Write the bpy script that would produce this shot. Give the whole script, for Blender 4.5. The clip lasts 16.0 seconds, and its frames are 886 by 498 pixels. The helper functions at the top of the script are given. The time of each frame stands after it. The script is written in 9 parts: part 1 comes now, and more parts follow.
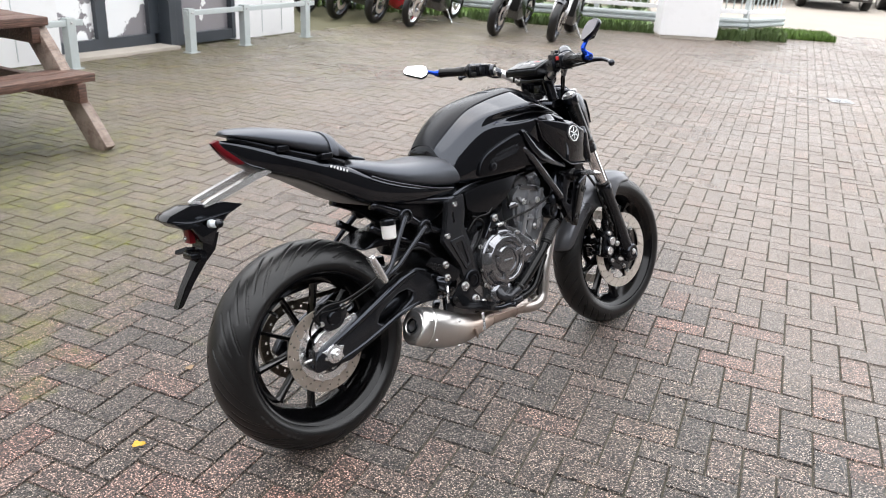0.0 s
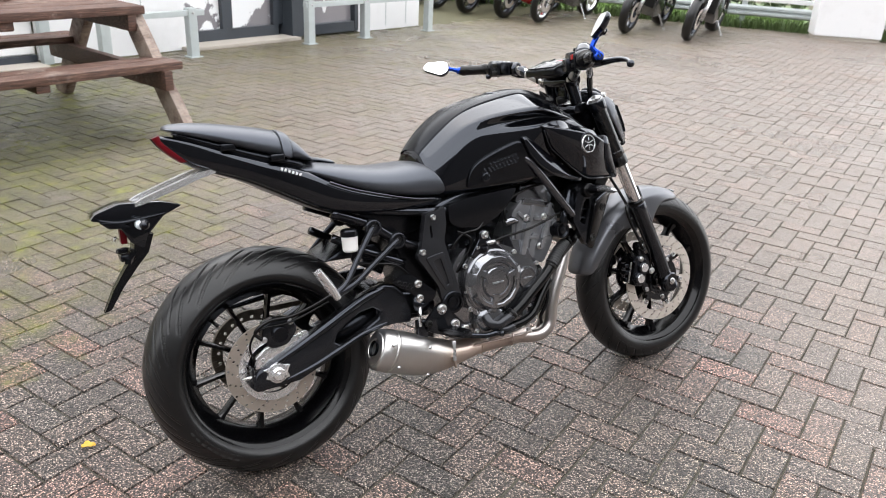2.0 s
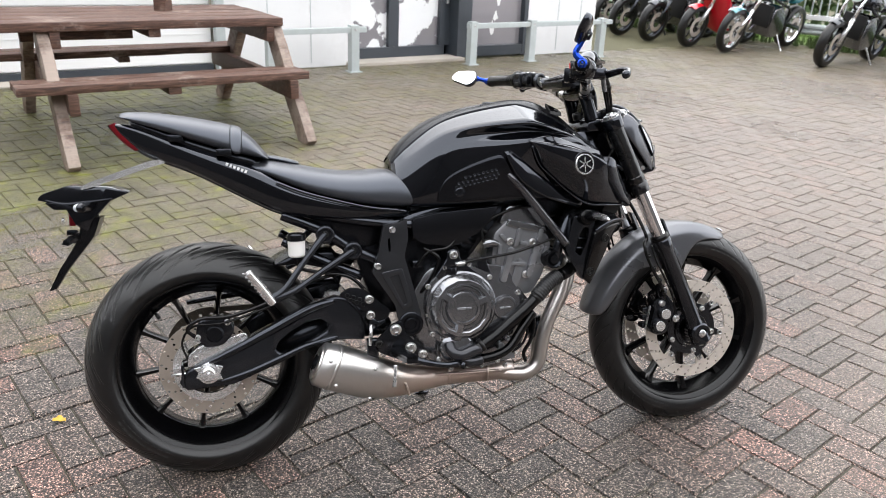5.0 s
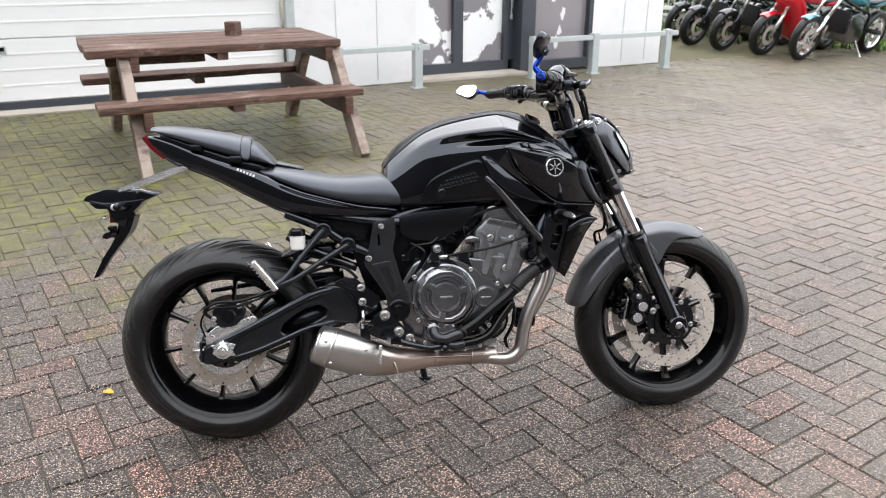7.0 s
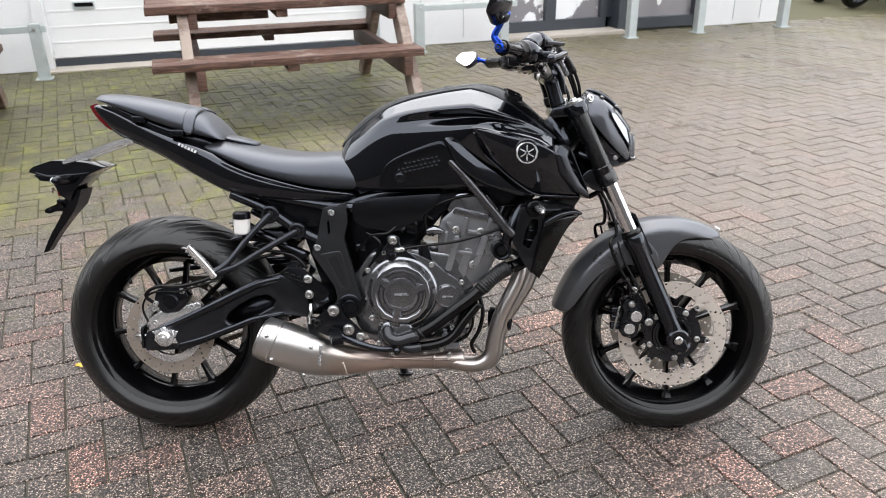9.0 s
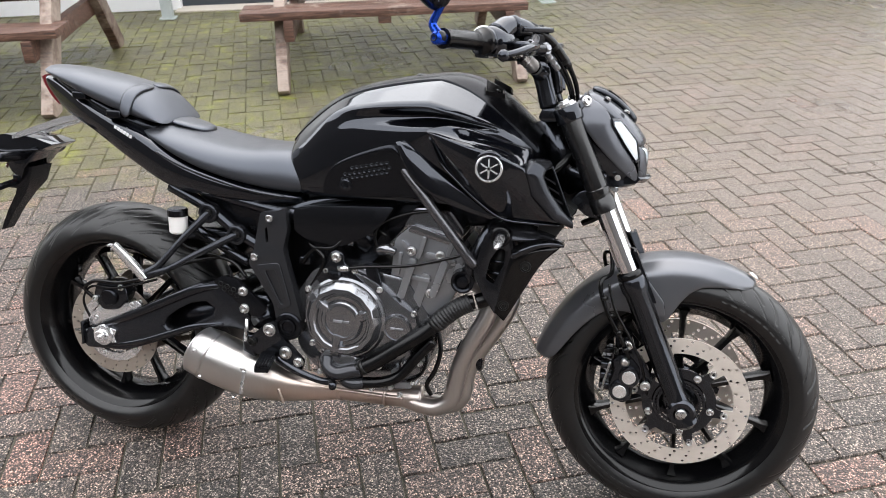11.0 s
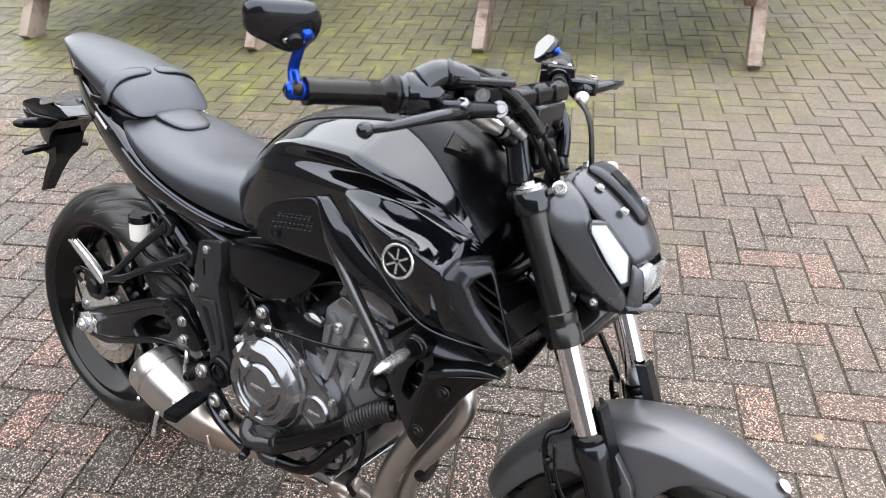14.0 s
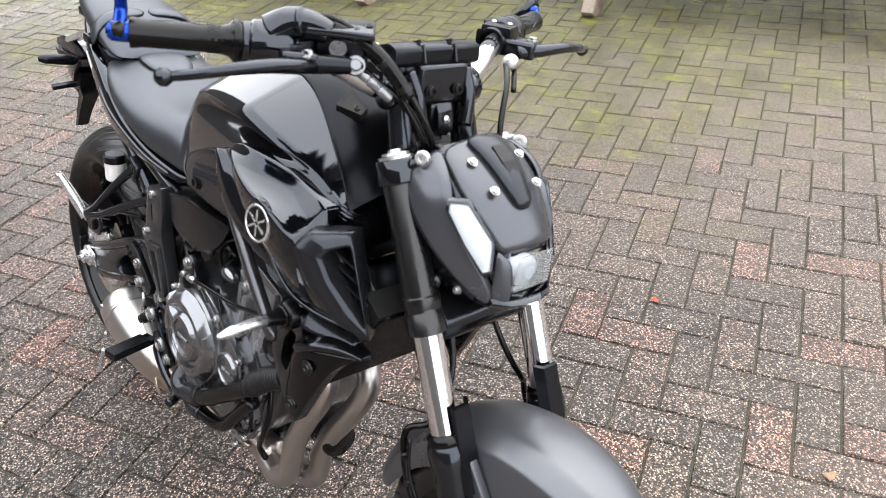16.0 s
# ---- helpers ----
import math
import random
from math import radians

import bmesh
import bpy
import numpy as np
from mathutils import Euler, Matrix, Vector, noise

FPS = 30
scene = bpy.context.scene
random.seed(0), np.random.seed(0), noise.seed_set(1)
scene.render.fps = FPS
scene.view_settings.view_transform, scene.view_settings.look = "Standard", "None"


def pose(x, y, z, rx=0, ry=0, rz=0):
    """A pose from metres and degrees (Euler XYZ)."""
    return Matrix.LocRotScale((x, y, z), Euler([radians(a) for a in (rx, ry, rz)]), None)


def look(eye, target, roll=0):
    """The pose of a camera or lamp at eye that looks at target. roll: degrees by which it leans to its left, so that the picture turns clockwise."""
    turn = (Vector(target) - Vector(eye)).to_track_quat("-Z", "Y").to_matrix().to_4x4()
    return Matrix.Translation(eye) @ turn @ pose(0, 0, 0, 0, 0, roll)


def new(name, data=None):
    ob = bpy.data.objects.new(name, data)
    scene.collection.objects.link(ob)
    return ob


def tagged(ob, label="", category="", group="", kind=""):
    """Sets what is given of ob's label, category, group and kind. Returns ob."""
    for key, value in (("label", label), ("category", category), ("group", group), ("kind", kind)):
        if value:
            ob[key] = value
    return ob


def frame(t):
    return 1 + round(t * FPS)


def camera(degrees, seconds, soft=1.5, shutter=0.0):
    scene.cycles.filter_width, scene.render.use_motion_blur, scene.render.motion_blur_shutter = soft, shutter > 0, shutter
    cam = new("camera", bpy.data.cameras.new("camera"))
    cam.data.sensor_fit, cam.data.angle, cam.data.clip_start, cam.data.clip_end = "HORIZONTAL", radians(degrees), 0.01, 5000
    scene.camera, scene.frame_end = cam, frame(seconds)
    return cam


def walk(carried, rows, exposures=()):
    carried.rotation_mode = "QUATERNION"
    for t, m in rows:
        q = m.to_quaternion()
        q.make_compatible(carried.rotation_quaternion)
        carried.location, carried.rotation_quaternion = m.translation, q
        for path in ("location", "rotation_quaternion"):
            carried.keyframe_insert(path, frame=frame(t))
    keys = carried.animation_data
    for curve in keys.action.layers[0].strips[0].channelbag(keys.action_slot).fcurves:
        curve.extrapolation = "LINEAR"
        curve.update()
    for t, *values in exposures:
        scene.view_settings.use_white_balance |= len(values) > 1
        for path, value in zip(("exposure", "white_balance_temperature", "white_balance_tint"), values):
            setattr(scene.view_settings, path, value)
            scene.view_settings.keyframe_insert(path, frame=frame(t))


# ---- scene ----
cam = camera(59.2, 16.0, soft=0.75)
cam.data.dof.use_dof, cam.data.dof.focus_distance, cam.data.dof.aperture_fstop = True, 1.9, 7.5
PATH = [
    (0, (0.73, 0.226, 1.462), (0.389, 2.042, 0.697), 3.3),
    (0.5, (0.803, 0.347, 1.462), (0.38, 2.141, 0.686), 3.3),
    (1, (0.892, 0.435, 1.454), (0.377, 2.202, 0.67), 3.1),
    (1.5, (1.019, 0.542, 1.446), (0.412, 2.276, 0.656), 2.9),
    (2, (1.125, 0.617, 1.446), (0.433, 2.318, 0.653), 2.8),
    (2.5, (1.169, 0.71, 1.419), (0.402, 2.376, 0.62), 2.9),
    (3, (1.2, 0.849, 1.394), (0.358, 2.479, 0.597), 3.4),
    (3.5, (1.271, 0.956, 1.385), (0.346, 2.542, 0.594), 3.6),
    (3.7, (1.323, 1.002, 1.38), (0.363, 2.569, 0.59), 3.6),
    (5.8, (1.738, 1.075, 1.385), (0.529, 2.495, 0.663), 1.6),
    (6, (1.78, 1.048, 1.394), (0.555, 2.458, 0.678), 1.4),
    (6.5, (1.858, 1.033, 1.417), (0.594, 2.408, 0.701), 0.8),
    (7, (1.97, 1.078, 1.428), (0.657, 2.403, 0.706), 0.2),
    (7.5, (2.079, 1.147, 1.44), (0.716, 2.411, 0.703), -0.4),
    (8, (2.108, 1.239, 1.436), (0.704, 2.444, 0.676), -0.7),
    (8.5, (2.08, 1.411, 1.414), (0.639, 2.551, 0.626), -0.8),
    (9, (2.044, 1.593, 1.417), (0.567, 2.663, 0.595), -0.7),
    (9.2, (2.041, 1.648, 1.42), (0.548, 2.684, 0.586), -0.7),
    (11.3, (1.886, 2.291, 1.43), (0.251, 2.924, 0.468), -1.4),
    (11.5, (1.848, 2.342, 1.436), (0.203, 2.933, 0.463), -1.4),
    (12, (1.798, 2.447, 1.456), (0.132, 2.924, 0.458), -1.9),
    (12.5, (1.762, 2.599, 1.468), (0.078, 2.952, 0.448), -2.2),
    (13, (1.747, 2.741, 1.475), (0.052, 2.973, 0.439), -2.2),
    (13.5, (1.71, 2.822, 1.473), (0.014, 2.944, 0.421), -2.1),
    (14, (1.61, 2.915, 1.456), (-0.08, 2.926, 0.386), -2.1),
    (14.5, (1.529, 2.999, 1.431), (-0.145, 2.905, 0.341), -2.4),
    (15, (1.498, 3.098, 1.406), (-0.155, 2.898, 0.298), -2.9),
    (15.5, (1.488, 3.222, 1.402), (-0.141, 2.923, 0.28), -3.5),
    (16, (1.487, 3.308, 1.392), (-0.121, 2.925, 0.267), -3.9),
]
walk(cam, [(t, look(eye, target, roll)) for t, eye, target, roll in PATH], [(0, 0.90), (3.5, 0.98), (7, 0.91), (9, 0.94), (11.5, 1.10), (13.5, 1.15), (15, 1.16), (16, 1.13)])

# ---- world and sun ----
world = bpy.data.worlds.new("overcast_sky")
scene.world = world
world.use_nodes = True
wn, wl = world.node_tree.nodes, world.node_tree.links
sky = wn.new("ShaderNodeTexSky")
sky.sky_type = "NISHITA"
sky.sun_disc = False
sky.sun_elevation, sky.sun_rotation = radians(64), radians(-61)
sky.dust_density, sky.air_density, sky.ozone_density = 4.0, 1.0, 1.0
cloud = wn.new("ShaderNodeMixRGB")
cloud.inputs[0].default_value = 0.85
wl.new(sky.outputs[0], cloud.inputs[1])
# thin even overcast
way = wn.new("ShaderNodeTexCoord")
split = wn.new("ShaderNodeSeparateXYZ")
wl.new(way.outputs["Generated"], split.inputs[0])
grade = wn.new("ShaderNodeMapRange")
grade.interpolation_type = "SMOOTHSTEP"
grade.inputs["From Min"].default_value, grade.inputs["From Max"].default_value = -0.1, 0.75
grade.inputs["To Min"].default_value, grade.inputs["To Max"].default_value = 12.6, 13.0
wl.new(split.outputs["Z"], grade.inputs["Value"])
grey = wn.new("ShaderNodeMixRGB")
grey.blend_type = "MULTIPLY"
grey.inputs[0].default_value = 1.0
grey.inputs[2].default_value = (0.976, 0.984, 1.008, 1)
wl.new(grade.outputs[0], grey.inputs[1])
wl.new(grey.outputs[0], cloud.inputs[2])
wl.new(cloud.outputs[0], wn["Background"].inputs[0])
wn["Background"].inputs[1].default_value = 0.147
sun = new("sun", bpy.data.lights.new("sun", "SUN"))
sun.data.energy, sun.data.angle, sun.data.color = 0.6, radians(75), (1.0, 0.97, 0.93)
sun.matrix_world = look((-7.2, 6.5, 16.9), (0, 2.5, 0))

# ---- small builders ----


def mat(name, colour=(0.5, 0.5, 0.5), rough=0.5, metal=0.0, coat=0.0, spec=0.5):
    m = bpy.data.materials.new(name)
    m.use_nodes = True
    b = m.node_tree.nodes["Principled BSDF"]
    b.inputs["Base Color"].default_value = (*colour, 1)
    b.inputs["Roughness"].default_value = rough
    b.inputs["Metallic"].default_value = metal
    b.inputs["Coat Weight"].default_value = coat
    b.inputs["Coat Roughness"].default_value = 0.04
    b.inputs["Specular IOR Level"].default_value = spec
    return m


def node(m, kind, **settings):
    n = m.node_tree.nodes.new(kind)
    for key, value in settings.items():
        if key == "operation":
            n.operation = value
        elif key == "blend_type":
            n.blend_type = value
        elif key == "feature":
            n.feature = value
        elif key == "data_type":
            n.data_type = value
    return n


def link(m, a, b):
    m.node_tree.links.new(a, b)


def bsdf(m):
    return m.node_tree.nodes["Principled BSDF"]


def tex_noise(m, scale, detail=4.0, rough=0.55, coord="Object", stretch=None):
    tc = node(m, "ShaderNodeTexCoord")
    n = node(m, "ShaderNodeTexNoise")
    n.inputs["Scale"].default_value, n.inputs["Detail"].default_value, n.inputs["Roughness"].default_value = scale, detail, rough
    if stretch:
        mp = node(m, "ShaderNodeMapping")
        mp.inputs["Scale"].default_value = stretch
        link(m, tc.outputs[coord], mp.inputs[0])
        link(m, mp.outputs[0], n.inputs["Vector"])
    else:
        link(m, tc.outputs[coord], n.inputs["Vector"])
    return n.outputs["Fac"]


def ramp(m, fac, stops):
    r = node(m, "ShaderNodeValToRGB")
    e = r.color_ramp.elements
    while len(e) < len(stops):
        e.new(0.5)
    for el, (p, c) in zip(e, stops):
        el.position = p
        el.color = (*c, 1) if len(c) == 3 else c
    link(m, fac, r.inputs[0])
    return r.outputs[0]


def mixc(m, fac, a, b, blend="MIX"):
    n = node(m, "ShaderNodeMixRGB", blend_type=blend)
    for i, v in ((0, fac), (1, a), (2, b)):
        if isinstance(v, (int, float)):
            n.inputs[i].default_value = v
        elif isinstance(v, tuple):
            n.inputs[i].default_value = (*v, 1)
        else:
            link(m, v, n.inputs[i])
    return n.outputs[0]


def maths(m, op, a, b=0.0):
    n = node(m, "ShaderNodeMath", operation=op)
    for i, v in ((0, a), (1, b)):
        if isinstance(v, (int, float)):
            n.inputs[i].default_value = v
        else:
            link(m, v, n.inputs[i])
    return n.outputs[0]


def bump(m, height, strength=0.3, distance=0.002):
    n = node(m, "ShaderNodeBump")
    n.inputs["Strength"].default_value, n.inputs["Distance"].default_value = strength, distance
    link(m, height, n.inputs["Height"])
    link(m, n.outputs[0], bsdf(m).inputs["Normal"])


def varied(name, colour, rough, metal=0.0, coat=0.0, amount=0.25, scale=9.0, grain=180.0, relief=0.08, rough_var=0.10, dust=0.0, spec=0.5):
    """A surface with mottling at two sizes, uneven gloss, fine relief and a little road dust."""
    m = mat(name, colour, rough, metal, coat, spec)
    big, fine = tex_noise(m, scale, 5), tex_noise(m, grain, 3)
    dark = tuple(c * (1 - amount) for c in colour)
    light = tuple(min(1, c * (1 + amount)) for c in colour)
    col = mixc(m, big, dark, light)
    if dust:
        spots = ramp(m, tex_noise(m, scale * 2.3, 8, 0.7), [(0.5, (0, 0, 0)), (0.72, (dust, dust, dust))])
        col = mixc(m, spots, col, (0.30, 0.28, 0.25))
    link(m, col, bsdf(m).inputs["Base Color"])
    r = maths(m, "ADD", maths(m, "MULTIPLY", big, rough_var * 2), rough - rough_var)
    link(m, r, bsdf(m).inputs["Roughness"])
    if relief:
        bump(m, fine, relief, 0.0015)
    return m


def smooth(me, on=True):
    me.polygons.foreach_set("use_smooth", [on] * len(me.polygons))


def part(name, bm, material, parent=None, label="", sub=0, flat=False, sharp=None, kind=""):
    """Links a bmesh as one mesh object under a thing or under a part."""
    me = bpy.data.meshes.new(name)
    bmesh.ops.recalc_face_normals(bm, faces=bm.faces)
    if sharp is not None:
        for e in bm.edges:
            if len(e.link_faces) == 2 and e.calc_face_angle(0) > radians(sharp):
                e.smooth = False
    bm.to_mesh(me)
    bm.free()
    smooth(me, not flat)
    for m in material if isinstance(material, (list, tuple)) else [material]:
        me.materials.append(m)
    ob = new(name, me)
    ob.parent = parent
    if sub:
        s = ob.modifiers.new("smooth", "SUBSURF")
        s.levels = s.render_levels = sub
    if label:
        ob["label"] = label
    if kind:
        ob["kind"] = kind
    return ob


def thing(name, label, category, group="", m=None, kind=""):
    ob = new(name)
    ob.empty_display_size = 0.1
    if m is not None:
        ob.matrix_basis = m
    return tagged(ob, label, category, group, kind)


def box(bm, lo, hi, m=None, bevel=0.0):
    """Adds a box between two corners; bevel rounds its edges."""
    c = [(a + b) / 2 for a, b in zip(lo, hi)]
    s = [abs(b - a) for a, b in zip(lo, hi)]
    g = bmesh.ops.create_cube(bm, size=1.0, matrix=(m or Matrix()) @ Matrix.LocRotScale(c, None, s))
    if bevel:
        es = {e for v in g["verts"] for e in v.link_edges}
        bmesh.ops.bevel(bm, geom=list(es), offset=bevel, segments=2, profile=0.7, affect="EDGES", clamp_overlap=True)
    return bm


def boxes(*items, bevel=0.0):
    bm = bmesh.new()
    for lo, hi in items:
        box(bm, lo, hi, None, bevel)
    return bm


def spline(pts, steps=6):
    """Points on a smooth curve through the given ones."""
    p = [Vector(q) for q in pts]
    if len(p) < 3:
        return p
    out = []
    for i in range(len(p) - 1):
        a, b, c, d = p[max(i - 1, 0)], p[i], p[i + 1], p[min(i + 2, len(p) - 1)]
        for k in range(steps):
            t = k / steps
            out.append(0.5 * ((2 * b) + (c - a) * t + (2 * a - 5 * b + 4 * c - d) * t * t + (3 * b - a - 3 * c + d) * t ** 3))
    return out + [p[-1]]


def rings_to(bm, rings, closed=True, cap=True):
    vs = [[bm.verts.new(p) for p in r] for r in rings]
    n = len(vs[0])
    for a, b in zip(vs, vs[1:]):
        for i in range(n if closed else n - 1):
            j = (i + 1) % n
            bm.faces.new((a[i], a[j], b[j], b[i]))
    if cap and closed:
        bm.faces.new(vs[0][::-1])
        bm.faces.new(vs[-1])
    return bm


def tube(pts, r, seg=12, steps=6, bm=None, cap=True):
    """A round bar along a smooth curve; r is one radius or one for each point."""
    bm = bm or bmesh.new()
    path = spline(pts, steps)
    n = len(path)
    rs = r if isinstance(r, (list, tuple)) else [r] * len(pts)
    rad = np.interp(np.linspace(0, len(rs) - 1, n), range(len(rs)), rs)
    up = None
    rings = []
    for i, p in enumerate(path):
        d = (path[min(i + 1, n - 1)] - path[max(i - 1, 0)]).normalized()
        if up is None:
            up = d.orthogonal().normalized()
        up = (up - d * up.dot(d)).normalized()
        side = d.cross(up)
        rings.append([p + (up * math.cos(a) + side * math.sin(a)) * rad[i] for a in (2 * math.pi * k / seg for k in range(seg))])
    return rings_to(bm, rings, cap=cap)


def lathe(profile, centre=(0, 0, 0), axis=(0, 1, 0), seg=48, bm=None, closed=False):
    """Turns (radius, along) pairs round an axis."""
    bm = bm or bmesh.new()
    c, ax = Vector(centre), Vector(axis).normalized()
    e1 = Vector((1, 0, 0)) if abs(ax.x) < 0.9 else Vector((0, 0, 1))
    e1 = (e1 - ax * e1.dot(ax)).normalized()
    e2 = ax.cross(e1)
    rings = []
    for r, h in profile:
        rings.append([c + ax * h + (e1 * math.cos(a) + e2 * math.sin(a)) * max(r, 1e-5) for a in (2 * math.pi * k / seg for k in range(seg))])
    if closed:
        rings.append(rings[0])
    rings_to(bm, rings, cap=False)
    bmesh.ops.remove_doubles(bm, verts=bm.verts, dist=2e-5)
    return bm


def plate(outline, y0, y1, bevel=0.003, bm=None, hole=None):
    """A flat plate with an outline in (x, z), between two sideways places, edges rounded."""
    bm = bm or bmesh.new()
    t = bmesh.new()
    vs = [t.verts.new((x, y0, z)) for x, z in outline]
    if hole:
        hv = [t.verts.new((x, y0, z)) for x, z in hole]
        es = [t.edges.new((a, b)) for loop in (vs, hv) for a, b in zip(loop, loop[1:] + loop[:1])]
        bmesh.ops.triangle_fill(t, use_beauty=True, use_dissolve=False, edges=es)
        fs = t.faces[:]
    else:
        fs = [t.faces.new(vs)]
    g = bmesh.ops.extrude_face_region(t, geom=fs)
    for v in g["geom"]:
        if isinstance(v, bmesh.types.BMVert):
            v.co.y = y1
    bmesh.ops.recalc_face_normals(t, faces=t.faces)
    if bevel:
        es = [e for e in t.edges if len(e.link_faces) == 2 and e.calc_face_angle(0) > 0.6]
        bmesh.ops.bevel(t, geom=es, offset=bevel, segments=2, profile=0.6, affect="EDGES", clamp_overlap=True)
    me = bpy.data.meshes.new("tmp")
    t.to_mesh(me)
    t.free()
    bm.from_mesh(me)
    bpy.data.meshes.remove(me)
    return bm


def round_outline(pts, r=0.01, n=3):
    """Cuts the corners of an outline into small arcs."""
    out = []
    k = len(pts)
    for i in range(k):
        a, b, c = Vector(pts[i - 1]), Vector(pts[i]), Vector(pts[(i + 1) % k])
        u, w = (a - b), (c - b)
        q = min(r, u.length * 0.45, w.length * 0.45)
        p0, p2 = b + u.normalized() * q, b + w.normalized() * q
        for j in range(n + 1):
            t = j / n
            out.append(tuple((1 - t) ** 2 * p0 + 2 * t * (1 - t) * b + t * t * p2))
    return out


def body(stations, bm=None):
    """A body that is the same on both sides: (x, [(y, z) from top middle to bottom]) in turn, x may be a list."""
    bm = bm or bmesh.new()
    rings = []
    for x, half in stations:
        xs = x if isinstance(x, (list, tuple)) else [x] * len(half)
        right = [(a, -y, z) for a, (y, z) in zip(xs, half)]
        left = [(a, y, z) for a, (y, z) in zip(xs, half) if y > 1e-6]
        rings.append(right + left[::-1])
    return rings_to(bm, rings)


def bolt_mesh(bm, at, axis, r=0.006, h=0.005, socket=True):
    """A socket-head bolt."""
    prof = [(0.0, 0.0), (r * 1.25, 0.0), (r * 1.25, h * 0.3), (r, h * 0.35), (r, h * 0.9), (r * 0.9, h)]
    prof += [(r * 0.55, h), (r * 0.5, h * 0.45), (0.0, h * 0.45)] if socket else [(0.0, h)]
    return lathe(prof, at, axis, 14, bm)


def bolts(name, places, axis, material, parent, r=0.006, h=0.005, label=""):
    for p in places:
        part(name, bolt_mesh(bmesh.new(), p, axis, r, h), material, parent, label, sharp=35)

# ---- materials ----
GLOSS = varied("gloss_black_paint", (0.0016, 0.0018, 0.0027), 0.075, coat=0.4, amount=0.2, relief=0.0, rough_var=0.03, dust=0.001, spec=0.5)
bsdf(GLOSS).inputs["Specular Tint"].default_value = (0.86, 0.94, 1.1, 1)
bsdf(GLOSS).inputs["Coat Roughness"].default_value = 0.05
SATIN = varied("satin_black_paint", (0.0035, 0.0035, 0.004), 0.15, amount=0.25, grain=900, relief=0.008, dust=0.001, spec=0.62)
CHARCOAL = varied("satin_charcoal_plastic", (0.012, 0.0122, 0.0138), 0.2, metal=0.2, amount=0.2, grain=1300, relief=0.01, dust=0.002)
MATTE = varied("matte_black_plastic", (0.0028, 0.0028, 0.0033), 0.24, amount=0.25, grain=1400, relief=0.03, dust=0.001, spec=0.32)
RIM = varied("black_wheel_paint", (0.0016, 0.0016, 0.002), 0.15, amount=0.25, relief=0.0, rough_var=0.03, dust=0.002, spec=0.34)
FORKTUBE = varied("black_fork_paint", (0.004, 0.004, 0.0045), 0.27, amount=0.2, grain=1200, relief=0.006, dust=0.002, spec=0.6)
TANKTOP = varied("matte_black_tank_panel", (0.002, 0.002, 0.0024), 0.24, amount=0.2, grain=1600, relief=0.02, dust=0.001, spec=0.15)
VINYL = varied("black_seat_vinyl", (0.0185, 0.0192, 0.022), 0.36, amount=0.2, grain=1100, relief=0.04, dust=0.006, spec=0.9)
RUBBER = varied("tyre_rubber", (0.005, 0.005, 0.0054), 0.34, amount=0.35, scale=14, grain=700, relief=0.08, dust=0.013, spec=0.48)
LETTER = varied("tyre_lettering", (0.022, 0.022, 0.022), 0.7, amount=0.2, relief=0.05)
ENGINE = varied("engine_dark_grey_coating", (0.235, 0.24, 0.255), 0.17, metal=0.92, amount=0.2, grain=1200, relief=0.025, dust=0.006)
CYLINDER = varied("cylinder_grey_coating", (0.245, 0.25, 0.265), 0.26, metal=0.6, amount=0.2, grain=1200, relief=0.04, dust=0.015)
FENDER = varied("satin_graphite_plastic", (0.125, 0.129, 0.141), 0.31, metal=0.7, amount=0.12, grain=1500, relief=0.05, dust=0.008)
RUBBERHOSE = varied("black_hose_rubber", (0.002, 0.002, 0.0024), 0.22, amount=0.3, grain=500, relief=0.04, spec=0.28)
for m_ in (VINYL, SATIN, MATTE, TANKTOP, CHARCOAL):
    bsdf(m_).inputs["Specular Tint"].default_value = (0.88, 0.95, 1.1, 1)
CHROME = mat("polished_chrome", (0.82, 0.82, 0.84), 0.13, 1.0)
ALU = varied("bare_aluminium", (0.60, 0.60, 0.61), 0.28, metal=0.9, amount=0.1, grain=600, relief=0.05)
BOLT = varied("zinc_bolt", (0.6, 0.6, 0.6), 0.28, metal=1.0, amount=0.25, scale=60, relief=0.0)
DARKBOLT = varied("black_bolt", (0.012, 0.012, 0.012), 0.32, metal=0.5, amount=0.2, scale=60, relief=0.0)
CARRIER = varied("bright_disc_carrier", (0.80, 0.80, 0.81), 0.22, metal=0.85, amount=0.06, relief=0.02)
DISC = varied("brake_disc_steel", (0.54, 0.485, 0.435), 0.34, metal=0.3, amount=0.15, scale=30, grain=900, relief=0.04)
DARKDISC = varied("dark_disc_steel", (0.33, 0.285, 0.245), 0.34, metal=0.45, amount=0.2, scale=30, grain=900, relief=0.05)
BLUE = varied("blue_anodised_metal", (0.008, 0.055, 0.42), 0.22, metal=0.75, amount=0.15, relief=0.0)
REDLENS = mat("red_lens", (0.11, 0.004, 0.008), 0.3, spec=0.15)
WHITELENS = varied("frosted_white_lens", (0.56, 0.60, 0.63), 0.12, amount=0.06, relief=0.0)
CLEARLENS = mat("clear_lens_plastic", (0.9, 0.93, 0.95), 0.03, spec=0.6)
bsdf(CLEARLENS).inputs["Transmission Weight"].default_value = 0.85
MIRROR = mat("mirror_glass", (0.9, 0.9, 0.92), 0.02, 1.0)
RESERVOIR = varied("milky_reservoir_plastic", (0.72, 0.70, 0.68), 0.35, amount=0.08, relief=0.0)
SCREEN = mat("dark_display_glass", (0.004, 0.004, 0.006), 0.16, spec=0.18)
